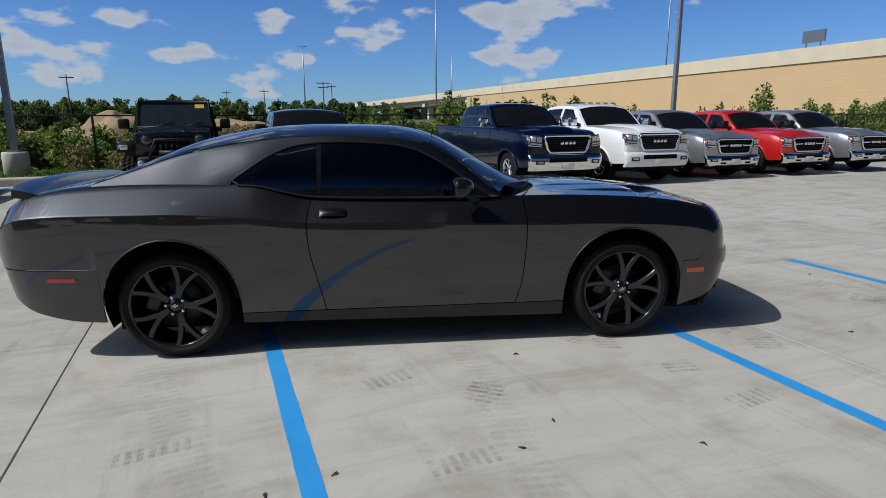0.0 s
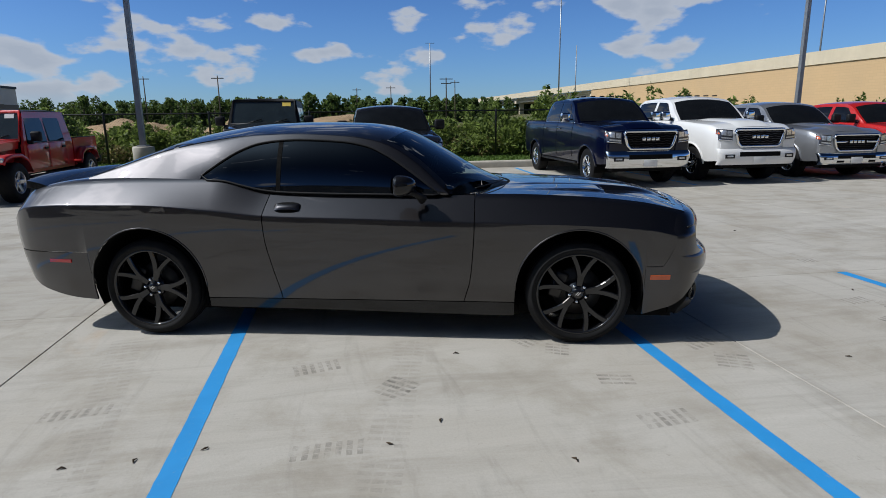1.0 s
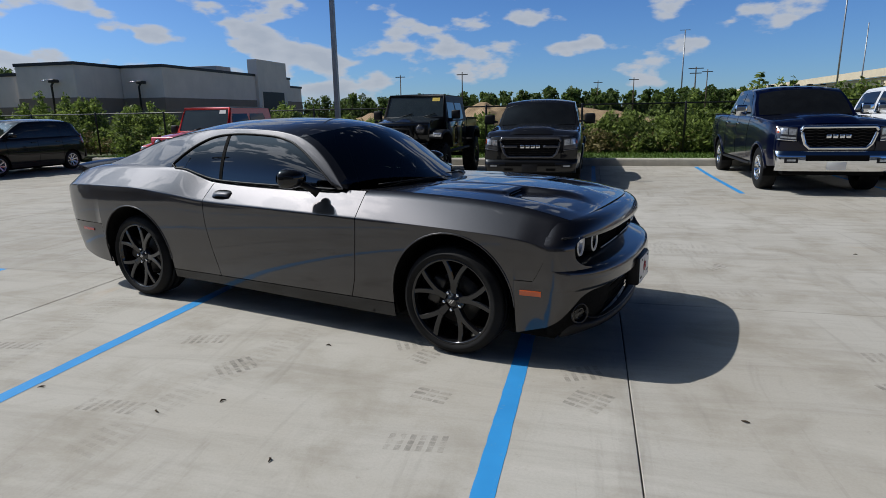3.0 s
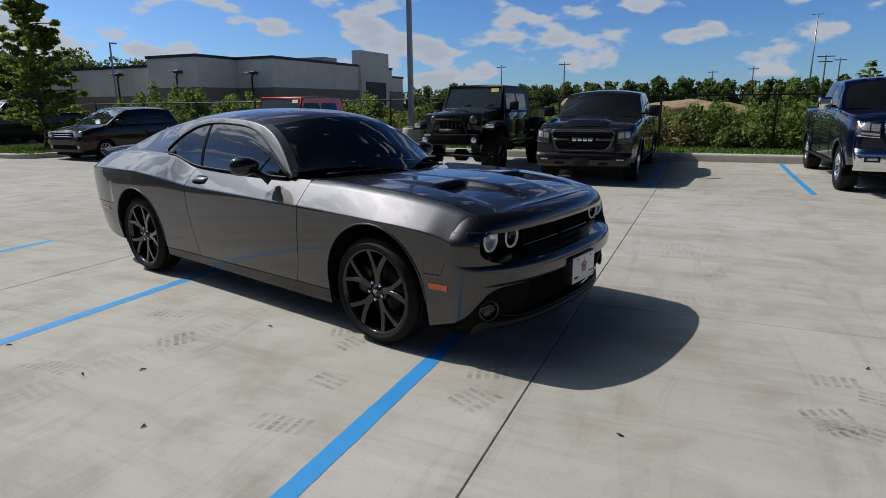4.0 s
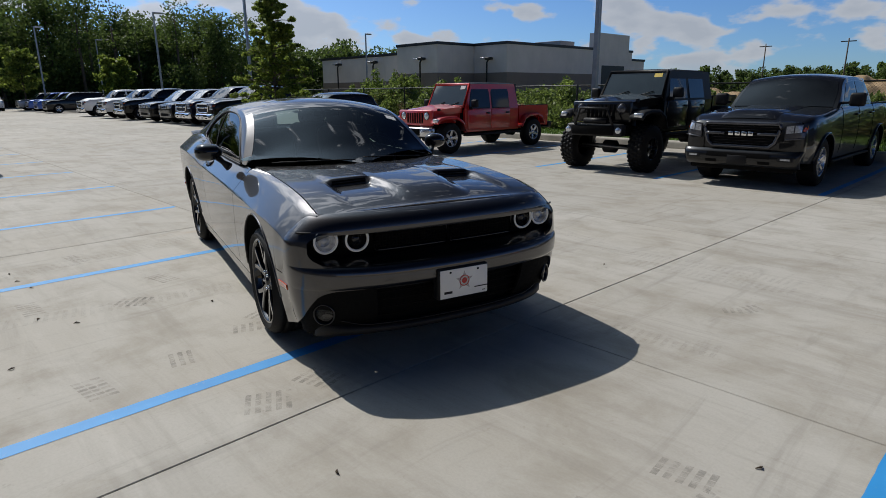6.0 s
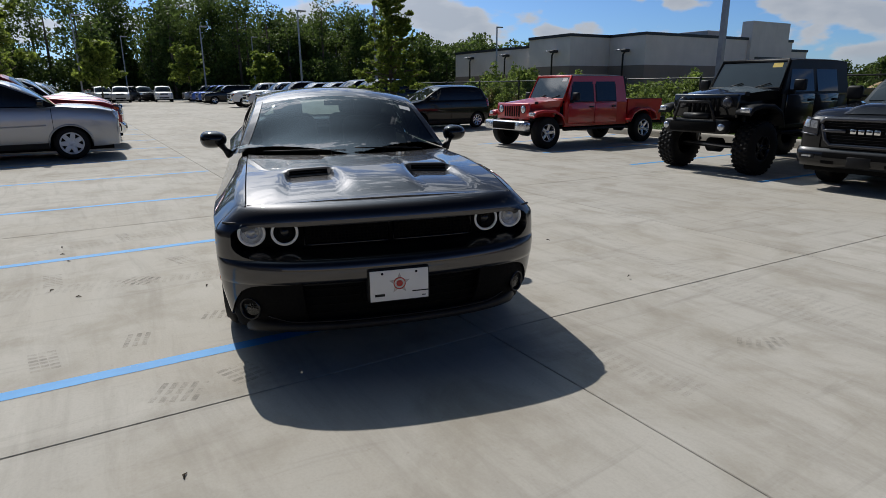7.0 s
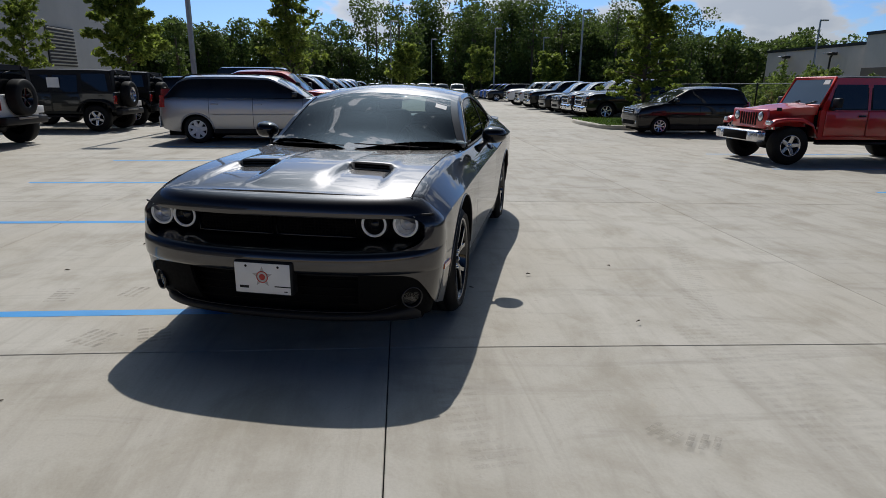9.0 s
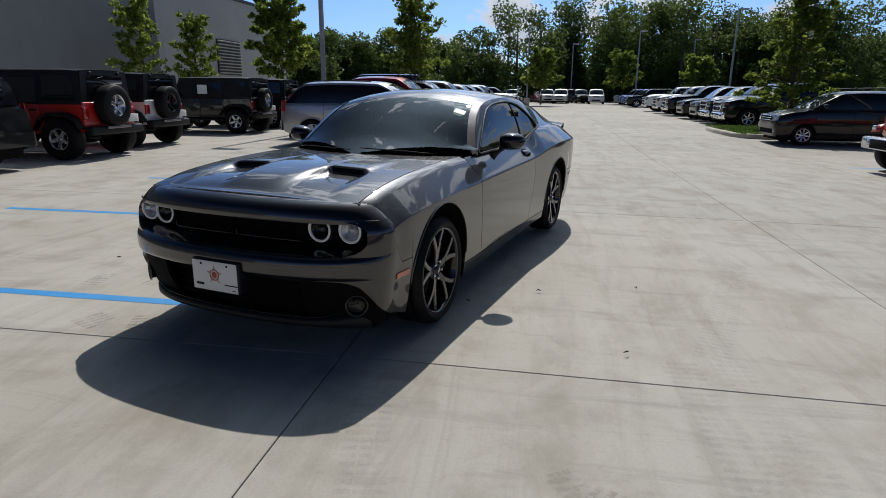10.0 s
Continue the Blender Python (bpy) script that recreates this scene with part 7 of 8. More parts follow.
woods("woodland", "dense dark green woodland behind the far cars", [(-96, -2), (-98, 30), (-104, 52)], 9.5, 17, 95, 230000, 0.34, 5)
woods("woodland", "lower green woodland with sky above it", [(-94, -30), (-96, -4)], 7.0, 11.0, 50, 90000, 0.34, 4)
woods("woodland", "dense dark green woodland behind the dealership", [(-60, -34), (-78, -36), (-92, -30)], 7, 12, 60, 110000, 0.35, 4)
woods("woodland", "far green tree line beyond the low building", [(-104, 60), (-118, 95)], 8.5, 13, 70, 60000, 0.55, 6)
woods("woodland", "low far tree line on the skyline", [(-118, 95), (-95, 130), (-50, 145), (-20, 150)], 4.2, 6.4, 300, 150000, 0.40, 6)
woods("woodland", "distant low tree line on the horizon", [(-20, 165), (30, 185), (80, 230), (130, 260)], 5, 8.0, 300, 90000, 0.8, 9)


# ---- buildings and the raised highway ----
def make_stucco(name, col, bs=30):
    m, n, l, b = shader(name)
    p = world_pos(n, l)
    c = ramp(n, l, noise_node(n, l, p, 0.5, 5), [(0.3, tuple(v * 0.92 for v in col)), (0.7, tuple(v * 1.05 for v in col))])
    streak = noise_node(n, l, stretched(n, l, p, 2.0, 2.0, 0.15), 1.0, 5)
    l.new(mixc(n, l, ramp(n, l, streak, [(0.55, (0, 0, 0)), (0.8, (0.25,) * 3)]), c, tuple(v * 0.7 for v in col)), b.inputs["Base Color"])
    b.inputs["Roughness"].default_value = 0.9
    bump(n, l, b, noise_node(n, l, p, bs, 4), 0.25, 0.01)
    return m


STUCCO = make_stucco("light_stucco", (0.80, 0.71, 0.64))
STONE = make_stucco("grey_split_block", (0.27, 0.215, 0.175), 6)
DARKCAP = surface("dark_metal_coping", (0.03, 0.028, 0.026), 0.5, 0.2, 0.2)
GREYWALL = make_stucco("grey_metal_panel", (0.22, 0.225, 0.235))
PALEWALL = make_stucco("pale_grey_panel", (0.42, 0.42, 0.42))


def make_block():
    m, n, l, b = shader("tan_wall_panels")
    p = world_pos(n, l)
    mp = n.new("ShaderNodeMapping")
    mp.inputs["Rotation"].default_value = (radians(90), 0, radians(90))
    l.new(p, mp.inputs["Vector"])
    br = n.new("ShaderNodeTexBrick")
    br.inputs["Scale"].default_value = 1.0
    br.inputs["Brick Width"].default_value, br.inputs["Row Height"].default_value = 0.9, 0.32
    br.inputs["Mortar Size"].default_value = 0.02
    for key, c in (("Color1", (0.60, 0.41, 0.215)), ("Color2", (0.58, 0.395, 0.206)), ("Mortar", (0.54, 0.37, 0.195))):
        br.inputs[key].default_value = (*c, 1)
    sep_ = n.new("ShaderNodeSeparateXYZ")
    l.new(p, sep_.inputs[0])
    cmb = n.new("ShaderNodeCombineXYZ")
    l.new(sep_.outputs["Y"], cmb.inputs["X"])
    l.new(sep_.outputs["Z"], cmb.inputs["Y"])
    l.new(cmb.outputs[0], br.inputs["Vector"])
    c = mixc(n, l, ramp(n, l, noise_node(n, l, p, 0.2, 5), [(0.4, (0, 0, 0)), (0.75, (0.3,) * 3)]), br.outputs["Color"], (0.45, 0.33, 0.2))
    l.new(c, b.inputs["Base Color"])
    b.inputs["Roughness"].default_value = 0.9
    return m


TANWALL = make_block()
TANCAP = make_stucco("cream_concrete", (0.62, 0.53, 0.38))


def block(name, lo, hi, material, parent, bevel=0.0):
    return part(name, box_bm(lo, hi, bevel), material, parent, smooth=False)


# raised highway: retaining wall, parapet, then the bridge on its piers
hw_ = thing("highway_wall", "tan block retaining wall of a raised highway with cream parapet", "highway wall", kind="structure")
block("wall", (57.0, -60, -0.1), (58.2, 133, 7.0), TANWALL, hw_)
block("parapet", (56.85, -60, 7.0), (57.6, 260, 8.5), TANCAP, hw_)
block("roadway", (58.2, -60, 6.3), (72.0, 260, 7.0), TANCAP, hw_)
for y in (133.6, 165, 197, 229):
    block("pier", (59, y, -0.1), (60.4, y + 1.4, 5.2), TANCAP, hw_, 0.05)
    block("pier", (68, y, -0.1), (69.4, y + 1.4, 5.2), TANCAP, hw_, 0.05)
    block("pier_cap", (57.6, y - 0.3, 5.2), (71.0, y + 1.7, 6.3), TANCAP, hw_, 0.05)
for x in (58.6, 61.8, 65.0, 68.2):
    block("girder", (x, 133.2, 5.5), (x + 0.8, 260, 6.3), TANCAP, hw_)
sign = thing("sign_board", "small grey sign board above the highway parapet", "sign")
block("board", (59.0, 45.5, 9.2), (59.2, 48.0, 10.4), STEEL, sign)
block("sign_post", (59.05, 45.9, 7.0), (59.15, 46.0, 9.2), STEEL, sign)
block("sign_post", (59.05, 47.5, 7.0), (59.15, 47.6, 9.2), STEEL, sign)

# low commercial building
shop = thing("store_building", "low beige store building with stone base and dark coping", "building")


def mass(x0, y0, x1, y1, h, base=3.6):
    block("stone_base", (x0 - 0.06, y0 - 0.06, -0.1), (x1 + 0.06, y1 + 0.06, base), STONE, shop)
    block("wall", (x0, y0, base), (x1, y1, h), STUCCO, shop)
    block("coping", (x0 - 0.12, y0 - 0.12, h), (x1 + 0.12, y1 + 0.12, h + 0.35), DARKCAP, shop)


mass(-80, 57.2, -60.4, 95, 6.45, 3.0)
mass(-60.4, 56.6, -52.4, 95, 7.4, 3.9)
mass(-52.3, 63.4, -46.5, 95, 7.4, 3.9)
block("entrance_wall", (-47.6, 84, -0.1), (-46.0, 93, 9.9), STUCCO, shop)
block("entrance_band", (-46.05, 85.2, 0), (-45.95, 91.8, 5.2), DARKCAP, shop)
mass(-52.3, 95.2, -47.5, 101, 6.2, 3.9)
block("roof_unit", (-58, 84, 7.6), (-53, 88, 9.2), PALEWALL, shop, 0.05)
for x, y, d in ((-55.2, 56.45, 0), (-49.5, 63.2, 0), (-66.0, 57.0, 0), (-75.0, 57.0, 0)):
    lampw = thing("wall_lamp", "black gooseneck floodlight on the store wall", "wall lamp", pose(x, y, 0))
    part("stem", tube([(0, 0.5, 2.0), (0, -0.05, 2.0), (0, -0.35, 2.2), (0, -0.35, 5.2), (0.35, -0.4, 5.6)], 0.12, 8), DARKCAP, lampw)
    part("lamp_head", box_bm((0.1, -0.9, 5.5), (0.9, -0.1, 5.85), 0.08), DARKCAP, lampw)
    part("lamp_glass", box_bm((-0.9, -0.8, 5.7), (-0.1, -0.2, 5.82), 0.03), ALLOY, lampw)

# dealership building: tall grey walls with a louvre
deal = thing("dealer_building", "tall grey dealership building with a louvred vent", "building")
block("wall", (-54, -40, -0.1), (-33.2, -21, 8.7), PALEWALL, deal)
block("pilaster", (-33.6, -21.0, -0.1), (-31.8, -20.2, 11.0), PALEWALL, deal)
# east of x = 2 an unseen addition, there to darken the coupe's reflections
block("wing_wall_run_on", (-31.8, -40, -0.3), (27.0, -20.6, 11.0), GREYWALL, deal)
block("coping", (-54.1, -40, 8.7), (-33.6, -20.9, 8.95), DARKCAP, deal)
lou = part("louvre", box_bm((-44.4, -20.99, 2.6), (-40.6, -20.9, 5.4), 0.01), DARKCAP, deal, smooth=False)
for z in spread(2.75, 5.25, 11):
    part("slat", box_bm((-44.3, -0.1, -0.01), (-40.7, 0.06, 0.02), 0, Matrix.Translation((0, -20.85, z)) @ pose(0, 0, 0, 35)), PALEWALL, lou, smooth=False)

# lamp and utility poles
GALV = surface("galvanised_steel", (0.30, 0.31, 0.32), 0.45, 0.6, 0.12)


def lot_pole(x, y, h=9.0, heads=1, base=True):
    p = thing("light_pole", "tall square grey lot light on a round concrete base", "light pole", Matrix.Translation((x, y, 0)), "lot lights")
    if base:
        part("base", lathe([(0.0, -0.05), (0.30, -0.05), (0.30, 0.70), (0.28, 0.74), (0.0, 0.74)], 28, m=pose(0, 0, 0, 90)), KERB, p, "round concrete base")
    sh = bmesh.new()
    a, b_ = 0.075, 0.055
    lo = [sh.verts.new((sx * a, sy * a, 0.74 if base else 0)) for sx, sy in ((-1, -1), (1, -1), (1, 1), (-1, 1))]
    hi = [sh.verts.new((sx * b_, sy * b_, h)) for sx, sy in ((-1, -1), (1, -1), (1, 1), (-1, 1))]
    for k in range(4):
        sh.faces.new((lo[k], lo[(k + 1) % 4], hi[(k + 1) % 4], hi[k]))
    sh.faces.new(hi)
    part("shaft", sh, GALV, p, smooth=False)
    part("foot_plate", box_bm((-0.14, -0.14, 0.735), (0.14, 0.14, 0.78), 0.01), GALV, p, smooth=False)
    hd = part("lamp_head", box_bm((-0.16, 0.05, h - 0.12), (0.16, 0.75, h), 0.03), GALV, p)
    part("lamp_panel", box_bm((-0.13, 0.15, h - 0.13), (0.13, 0.7, h - 0.122)), WHITE_PLASTIC, hd)
    return p


lot_pole(-4.87, 18.45)
lot_pole(16.6, 18.75)
lot_pole(-28.6, 18.8)
lot_pole(-15.4, -2.6)
for x, y, h in ((-48, 20.5, 8), (-60, 3.5, 8), (-66, 15.5, 8), (-78, 24, 8), (-52, 45, 8), (-84, 9, 8)):
    lot_pole(x, y, h)


def mast(name, label, x, y, h, r, arms=()):
    p = thing(name, label, "pole", Matrix.Translation((x, y, -0.1)))
    part("shaft", lathe([(0.0, 0.0), (r, 0.0), (r * 0.6, h), (0.0, h)], 10, m=pose(0, 0, 0, 90)), GALV if name != "utility_pole" else BARK, p)
    for z, w in arms:
        part("cross_arm", box_bm((-w, -0.08, z - 0.08), (w, 0.08, z + 0.08)), GALV if name != "utility_pole" else BARK, p, smooth=False)


mast("highway_light", "tall slim grey highway light", 42.3, 114, 26, 0.16)
mast("highway_light", "slim grey highway light", 48.8, 122, 15.5, 0.14)
mast("highway_light", "tall slim grey highway light", 94.0, 109, 34, 0.2)
mast("high_mast_light", "very tall mast with a ring of lamps", 32.2, 220, 27, 0.28, ((27, 1.6),))
mast("utility_pole", "wooden utility pole with crossarms", 22.7, 129, 9.6, 0.17, ((9.3, 1.4), (8.4, 1.1)))
for x, y, h in ((12.5, 150, 9), (27.5, 145, 10), (-22, 120, 9.5), (-70, 118, 10), (-38, 130, 10), (4.5, 160, 9), (-92, 30, 11)):
    mast("utility_pole", "weathered wooden utility pole", x, y, h, 0.15, ((h - 0.5, 1.1),))

# heap of bare earth
DIRT = make_stucco("bare_earth", (0.36, 0.25, 0.14), 3)


def mound(x, y, rx, ry, h, seed):
    def fn(u, v):
        a = 2 * math.pi * u
        r = 1 - v
        k = noise.noise((math.cos(a) * 1.5 + seed, math.sin(a) * 1.5, v * 2)) * 0.35
        z = h * (v ** 0.8) * (1 + k * (1 - v)) + 0.45 * noise.noise((math.cos(a) * r * 4 + seed, math.sin(a) * r * 4, 0))
        return (x + rx * r * (1 + k) * math.cos(a), y + ry * r * (1 + k) * math.sin(a), z * (1 if v > 0 else 0) - 0.1)
    o = finish("earth_mound", patch(fn, spread(0, 1, 49), spread(0, 1, 20)), DIRT, None, "heap of bare orange-brown earth")
    tagged(o, category="earth mound", kind="structure")


mound(-22, 70, 7, 6, 1.7, 1.0)
mound(-10, 78, 5.5, 5, 2.9, 4.0)
mound(2, 92, 10, 8, 2.0, 7.0)


# ---- what stands in the lot ----
coupe(pose(1.2315, 4.416, 0, 0, 0, -14.43))
P = PAINTS


def north(x, nose_y, front):
    """Parked on the far side of the lane, nose towards it."""
    return pose(x, nose_y + front, fall(x, nose_y + front), 0, 0, -90)


def south(x, nose_y, front):
    return pose(x, nose_y - front, 0, 0, 0, 90)


pickup("dark grey crew-cab pickup truck with a black grille", north(2.06, 11.97, 2.83), P["charcoal"], bright=False)
pickup("dark navy heavy-duty pickup truck with chrome grille", north(7.48, 11.82, 2.92), P["navy"], heavy=True)
pickup("white heavy-duty pickup truck with chrome wheels", north(10.15, 11.9, 2.92), P["white"], heavy=True, bright="white")
pickup("silver crew-cab pickup truck with chrome bumper", north(12.87, 12.15, 2.83), P["silver"])
pickup("bright red crew-cab pickup truck with chrome bumper", north(15.6, 12.15, 2.83), P["red"])
pickup("silver crew-cab pickup truck beside a red one", north(18.35, 12.15, 2.83), P["silver"])
jeep("black lifted off-road pickup on knobbly tyres", north(-0.76, 12.25, 2.17), P["black"], True, 0.26, (0.47, 0.22, 0.32), RIM_BLACK, name="off_road_pickup", cat="off-road pickup", knobs=True)
jeep("bright red off-road pickup with black hard top", north(-6.38, 12.25, 2.17), P["red"], True, 0, name="off_road_pickup", cat="off-road pickup", upper=P["red"])
simple_suv("small black hatchback car beside the grass island", north(-13.35, 12.15, 2.0), P["black"], HATCH, "hatchback_car", cat="hatchback", rack=False, wr=0.29, spokes=8, wide=0.04)
simple_suv("silver crossover car with roof rails", pose(-9.72, 0.92, 0, 0, 0, 90), P["silver"], JOURNEY, "crossover_car", cat="crossover", wr=0.345, rim=surface("white_wheel_cover", (0.72, 0.73, 0.75), 0.35, 0.0, 0.06), spokes=7, wide=0.085, cladding=P["silver"])
green = jeep("dark grey-green off-road car with a black top", pose(-13.35, -6.15, 0, 0, 0, -90), P["olive"])
part("paper_sheet", box_bm((-0.48, 0.765, 1.29), (-0.13, 0.772, 1.58)), WHITE_PLASTIC, green, "white paper sheet in the window", False)
jeep("black off-road car beside a grey-green one", pose(-16.4, -6.3, 0, 0, 0, -90), P["black"])
jeep("white off-road car with a spare wheel on its tail", pose(-8.1, -6.3, 0, 0, 0, -90), P["white"], rim=RIM_BLACK, tyre=(0.42, 0.22, 0.28))
jeep("red off-road car with a spare wheel on its tail", pose(-5.35, -5.75, 0, 0, 0, -90), P["red"], tyre=(0.43, 0.22, 0.29))
simple_suv("charcoal suv parked beside a red off-road car", pose(-2.35, -6.2, 0, 0, 0, -90), P["charcoal"])
# the long row past the grass island
G1 = "long row of parked vehicles"
pickup("black crew-cab pickup truck with chrome front", north(-21.7, 12.9, 2.83), P["black"], group=G1, detail=False)
pickup("dark blue crew-cab pickup truck with chrome front", north(-24.5, 13.0, 2.83), P["navy"], group=G1, detail=False)
simple_suv("black suv between pickup trucks", north(-27.2, 13.1, 2.38), P["black"], group=G1)
simple_suv("dark grey suv between parked cars", north(-30.0, 13.0, 2.38), P["charcoal"], group=G1)
pickup("black crew-cab pickup truck beside white ones", north(-34.5, 13.0, 2.83), P["black"], group=G1, detail=False)
pickup("white crew-cab pickup truck in a long row", north(-38.5, 13.1, 2.83), P["white"], group=G1, detail=False)
pickup("white crew-cab pickup truck at a row's far end", north(-43.5, 13.1, 2.83), P["white"], group=G1, detail=False)
simple_suv("bright blue suv far down the lot", north(-60.0, 13.4, 2.38), P["blue"], group=G1)
simple_suv("black suv far down the lot", north(-55.5, 13.2, 2.38), P["black"], group=G1)
simple_suv("blue suv far down the lot beside another", north(-65.0, 13.6, 2.38), P["blue"], group=G1)
simple_suv("silver suv far down the lot", north(-70.0, 13.6, 2.38), P["silver"], group=G1)
# the row of the silver crossover
G2 = "row opposite the island"
pickup("dark red pickup truck behind a silver crossover", south(-12.35, 3.55, 2.83), P["brick"], group=G2, detail=False)
simple_suv("black suv beside a dark red pickup", south(-15.0, 3.6, 2.38), P["black"], group=G2)
pickup("silver pickup truck near a young tree", south(-20.4, 3.6, 2.83), P["silver"], group=G2, detail=False)
simple_suv("white suv down the row", south(-23.2, 3.6, 2.38), P["white"], group=G2)
simple_suv("black suv down the row", south(-26.5, 3.6, 2.38), P["black"], group=G2)
simple_suv("silver suv down the row", south(-31.0, 3.6, 2.38), P["silver"], group=G2)
pickup("white pickup truck down the row", south(-37.0, 3.6, 2.83), P["white"], group=G2, detail=False)
simple_suv("charcoal suv far down the row", south(-44.0, 3.6, 2.38), P["charcoal"], group=G2)
# across the far end of the lot
G3 = "cars across the lot's far end"
simple_suv("bright red sedan at the lot's far end", pose(-80, 4.6, 0, 0, 0, 12), P["red"], SEDAN, "sedan_car", G3, cat="sedan", rack=False, wr=0.34)
simple_suv("white suv at the lot's far end", pose(-84, 8.4, 0, 0, 0, 0), P["white"], group=G3)
simple_suv("silver suv at the lot's far end", pose(-78, 9.4, 0, 0, 0, 60), P["silver"], group=G3)
simple_suv("silver suv seen from ahead, far away", pose(-86, 0.5, 0, 0, 0, 0), P["silver"], group=G3)
simple_suv("white suv beside a silver one, far away", pose(-86, -3.5, 0, 0, 0, 0), P["white"], group=G3)
for k, (x, y, turn, colour, word) in enumerate(((-74, 5.6, 4, "white", "white"), (-72, 7.4, -6, "silver", "silver"), (-75, 9.9, 8, "black", "black"), (-71, 11.6, -4, "white", "white"), (-64, -7.0, 0, "silver", "silver"), (-68, -9.8, 10, "white", "white"))):
    simple_suv(f"small {word} suv far off across the lot", pose(x, y, 0, 0, 0, turn), P[colour], group=G3)
van = simple_suv("tall black delivery van with pale side writing", pose(-36.0, -6.2, 0, 0, 0, -90), P["black"], VAN, "delivery_van", cat="van", rack=False, wr=0.36)
part("side_writing", box_bm((-2.2, 0.985, 1.85), (-1.0, 1.0, 2.1)), P["blue"], van, "pale blue bar of writing", False)
simple_suv("black suv behind off-road cars", pose(-22.5, -6.0, 0, 0, 0, -90), P["black"])
simple_suv("silver suv behind off-road cars", pose(-26.5, -7.0, 0, 0, 0, -90), P["silver"])

# ---- marks and litter on the concrete ----
def make_scuff(name, top):
    m, n, l, b = shader(name)
    p = world_pos(n, l)
    b.inputs["Base Color"].default_value = (0.10, 0.092, 0.082, 1)
    b.inputs["Roughness"].default_value = 0.85
    tr = n.new("ShaderNodeBsdfTransparent")
    mx = n.new("ShaderNodeMixShader")
    l.new(ramp(n, l, noise_node(n, l, p, 9.0, 6, 0.7), [(0.36, (0, 0, 0)), (0.7, (top,) * 3)]), mx.inputs["Fac"])
    l.new(tr.outputs[0], mx.inputs[1])
    l.new(b.outputs[0], mx.inputs[2])
    l.new(mx.outputs[0], n["Material Output"].inputs["Surface"])
    return m


SCUFF = make_scuff("rubber_scuff", 0.36)
FAINT = make_scuff("faint_track_dust", 0.13)


def bars(bm, x, y, turn, wide, count, length, gap, slant=0.25):
    m = pose(x, y, 0.001, 0, 0, turn)
    for k in range(count):
        o = (k - (count - 1) / 2) * gap
        for r, (a, c) in enumerate(((-0.5, -0.17), (-0.13, 0.13), (0.17, 0.5))):
            q = [(o + slant * a * gap, a * wide), (o + slant * a * gap + length, a * wide), (o + slant * c * gap + length, c * wide), (o + slant * c * gap, c * wide)]
            bm.faces.new([bm.verts.new(m @ Vector((u, v, 0.0002 * r))) for u, v in q])


def tread_print(x, y, turn, wide=0.2, count=5, length=0.028, gap=0.05):
    bm = bmesh.new()
    bars(bm, x, y, turn, wide, count, length, gap)
    tagged(finish("tyre_mark", bm, SCUFF, None, "dusty grey tyre print on the concrete", False), category="tyre mark", group="tyre marks", kind="stuff")


def tread_track(x0, y0, x1, y1, wide=0.2):
    d = Vector((x1 - x0, y1 - y0))
    bm = bmesh.new()
    n = int(d.length / 0.055)
    for k in range(n):
        bars(bm, x0 + d.x * k / n, y0 + d.y * k / n, math.degrees(math.atan2(d.y, d.x)), wide, 1, 0.03, 0.05)
    tagged(finish("tyre_mark", bm, FAINT, None, "long faint tyre track on the concrete", False), category="tyre mark", group="tyre marks", kind="stuff")


PRINTS = ((-0.5, 2.74, 8, 0.11, 7), (0.81, 2.15, 2, 0.13, 7), (2.49, 2.14, 6, 0.14, 6), (2.12, 3.28, 30, 0.16, 4), (2.27, 3.1, 70, 0.15, 4), (3.22, 3.05, 20, 0.18, 5),
          (3.27, 2.72, 65, 0.2, 5), (2.45, 2.6, 80, 0.2, 3), (0.72, 3.1, 15, 0.15, 6), (1.18, 2.73, 50, 0.2, 5), (4.40, 5.67, 40, 0.1, 3), (4.49, 5.80, 60, 0.13, 3), (4.93, 3.1, 35, 0.15, 4), (5.15, 3.5, 80, 0.13, 4), (5.6, 4.9, 0, 0.13, 4), (4.90, 3.17, 25, 0.20, 5), (5.02, 3.08, 70, 0.16, 4), (4.99, 3.64, 10, 0.14, 5))
TRACKS = ((3.25, 6.31, 4.61, 6.42), (3.23, 6.58, 4.52, 6.65), (3.98, 4.78, 4.65, 4.92), (0.98, 7.26, 3.2, 6.5), (-0.59, 3.84, -0.21, 1.96), (1.35, 3.43, 1.01, 1.71))
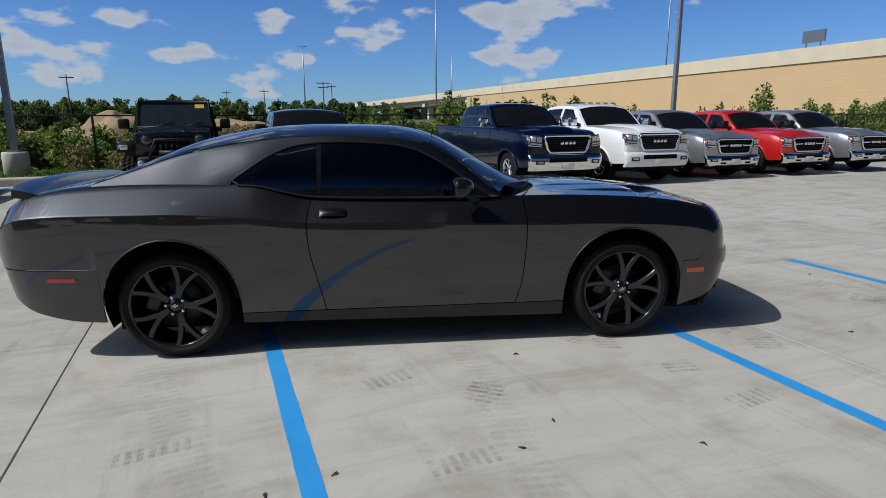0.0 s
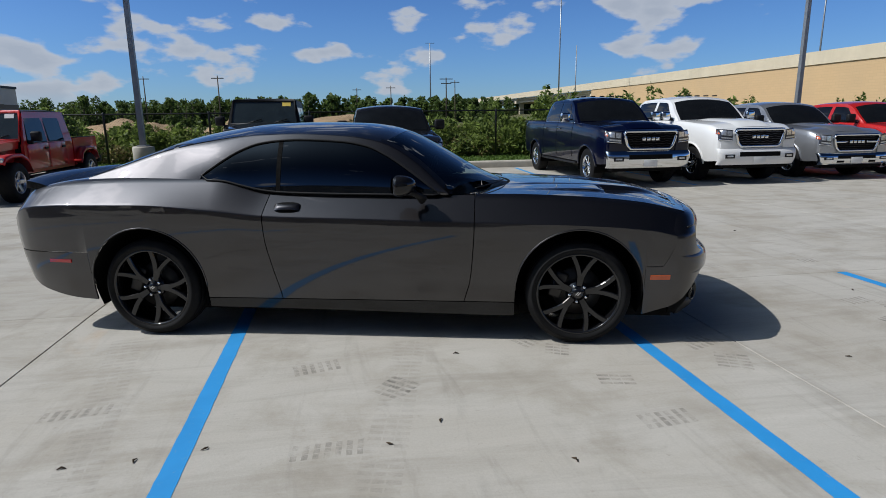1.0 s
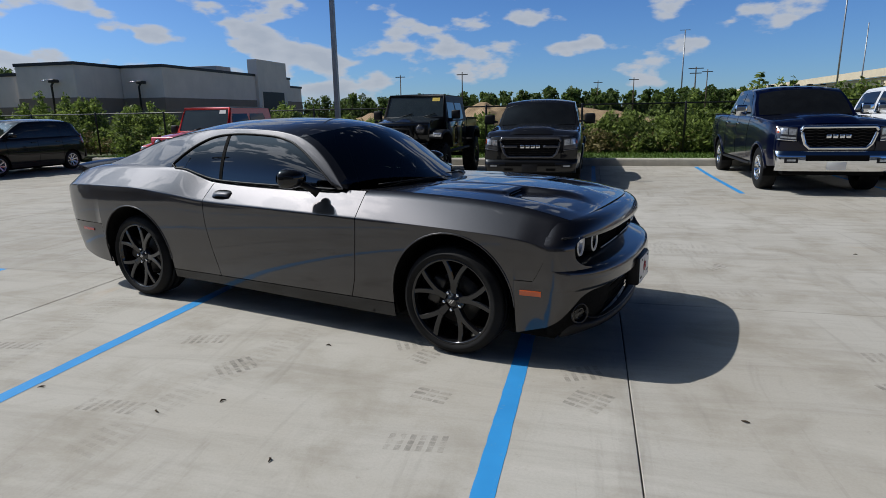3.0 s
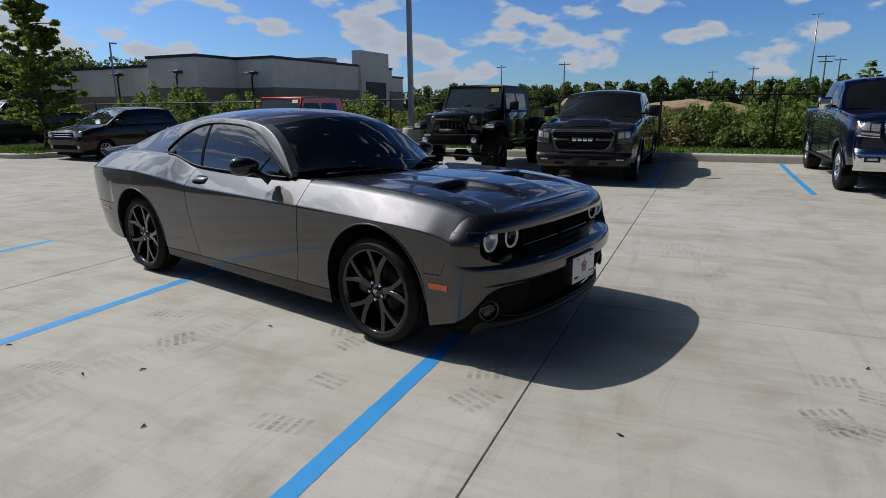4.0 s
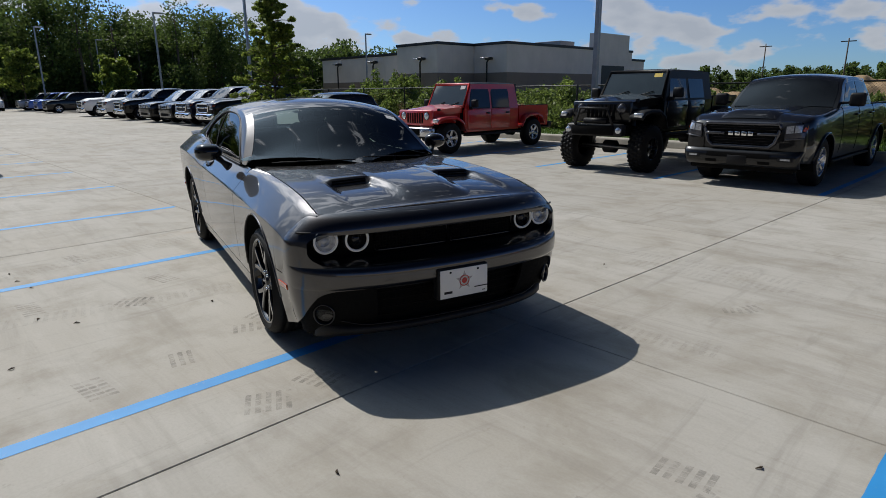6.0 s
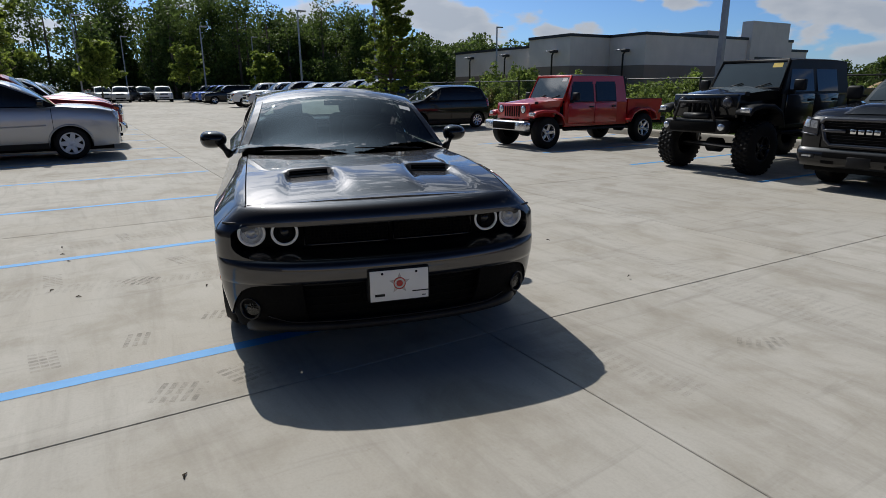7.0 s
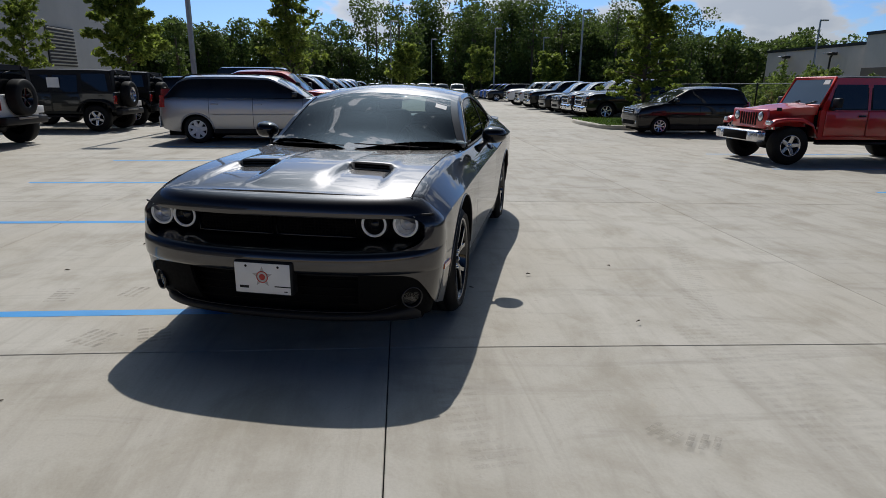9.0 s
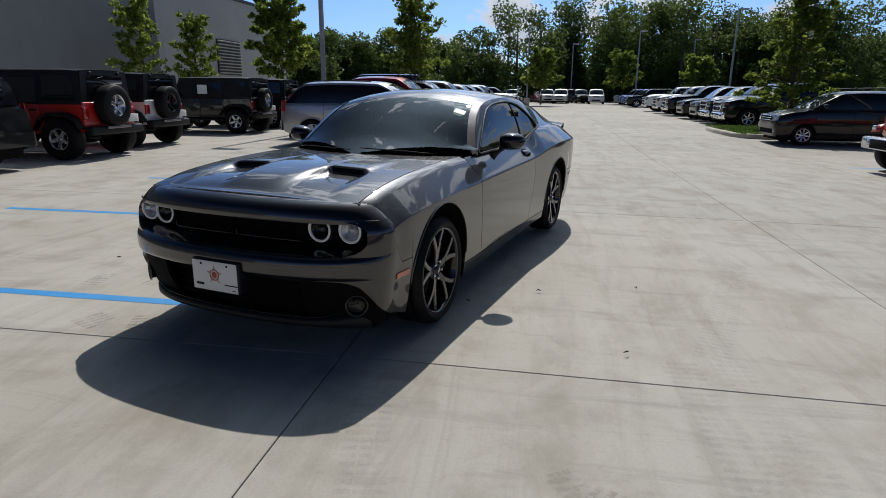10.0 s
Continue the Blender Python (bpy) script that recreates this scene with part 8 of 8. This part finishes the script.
LITTER = ((1.61, 3.16), (1.38, 2.32), (1.11, 2.15), (0.26, 2.26), (1.91, 1.87), (-0.33, 2.2), (-0.03, 2.21), (4.01, 2.65), (2.46, 5.05), (3.16, 6.05), (1.95, 6.27), (2.15, 5.54), (5.9, 6.5), (5.2, 3.9))
for x, y, a, w, c in PRINTS:
    tread_print(x, y, a, w, c)
for q in TRACKS:
    tread_track(*q)
TWIG = surface("dry_leaf", (0.06, 0.042, 0.025), 0.9, 0, 0.4)
for k, (x, y) in enumerate(LITTER):
    bm = tube([(x - 0.018, y, 0.004), (x, y + 0.006, 0.009), (x + 0.02, y - 0.003, 0.004)], 0.004, 5, taper=[0.002, 0.0055, 0.002])
    bmesh.ops.rotate(bm, verts=bm.verts, cent=(x, y, 0), matrix=Matrix.Rotation(k * 1.3, 3, "Z"))
    tagged(finish("leaf_litter", bm, TWIG, None, "small dry leaf scrap on the concrete"), category="leaf litter", group="leaf scraps")

# ---- slabs of the lot ----
share = {}
for i in range(-25, 9):
    for j in range(-7, 4):
        x0, y0 = X0 + SX * i, Y0 + SY * j
        x1, y1 = min(x0 + SX, LOT[2]), min(y0 + SY, LOT[3])
        x0, y0 = max(x0, LOT[0]), max(y0, LOT[1])
        if x1 - x0 < 0.1 or y1 - y0 < 0.1:
            continue
        near = -17 <= i <= 8
        if near and j >= 0 and i >= -4:
            bm = bmesh.new()
            slab_mesh(0, 0, x1 - x0, y1 - y0, bm)
            for v in bm.verts:
                v.co.z += fall(x0 + v.co.x, y0 + v.co.y)
            o = finish("slab", bm, CONCRETE, pav, "", False)
            o.location = (x0, y0, 0)
            continue
        key = (round(x1 - x0, 3), round(y1 - y0, 3))
        if near:
            if key not in share:
                bm = bmesh.new()
                slab_mesh(0, 0, x1 - x0, y1 - y0, bm)
                me = bpy.data.meshes.new("slab")
                bm.to_mesh(me)
                bm.free()
                me.materials.append(CONCRETE)
                share[key] = me
            o = new("slab", share[key])
            o.parent = pav
            o.location = (x0, y0, 0)
        else:
            share.setdefault("rest", bmesh.new())
            slab_mesh(x0, y0, x1, y1, share["rest"])
rest = finish("slab_field", share["rest"], CONCRETE, pav, "", False)
tagged(rest, kind="stuff")
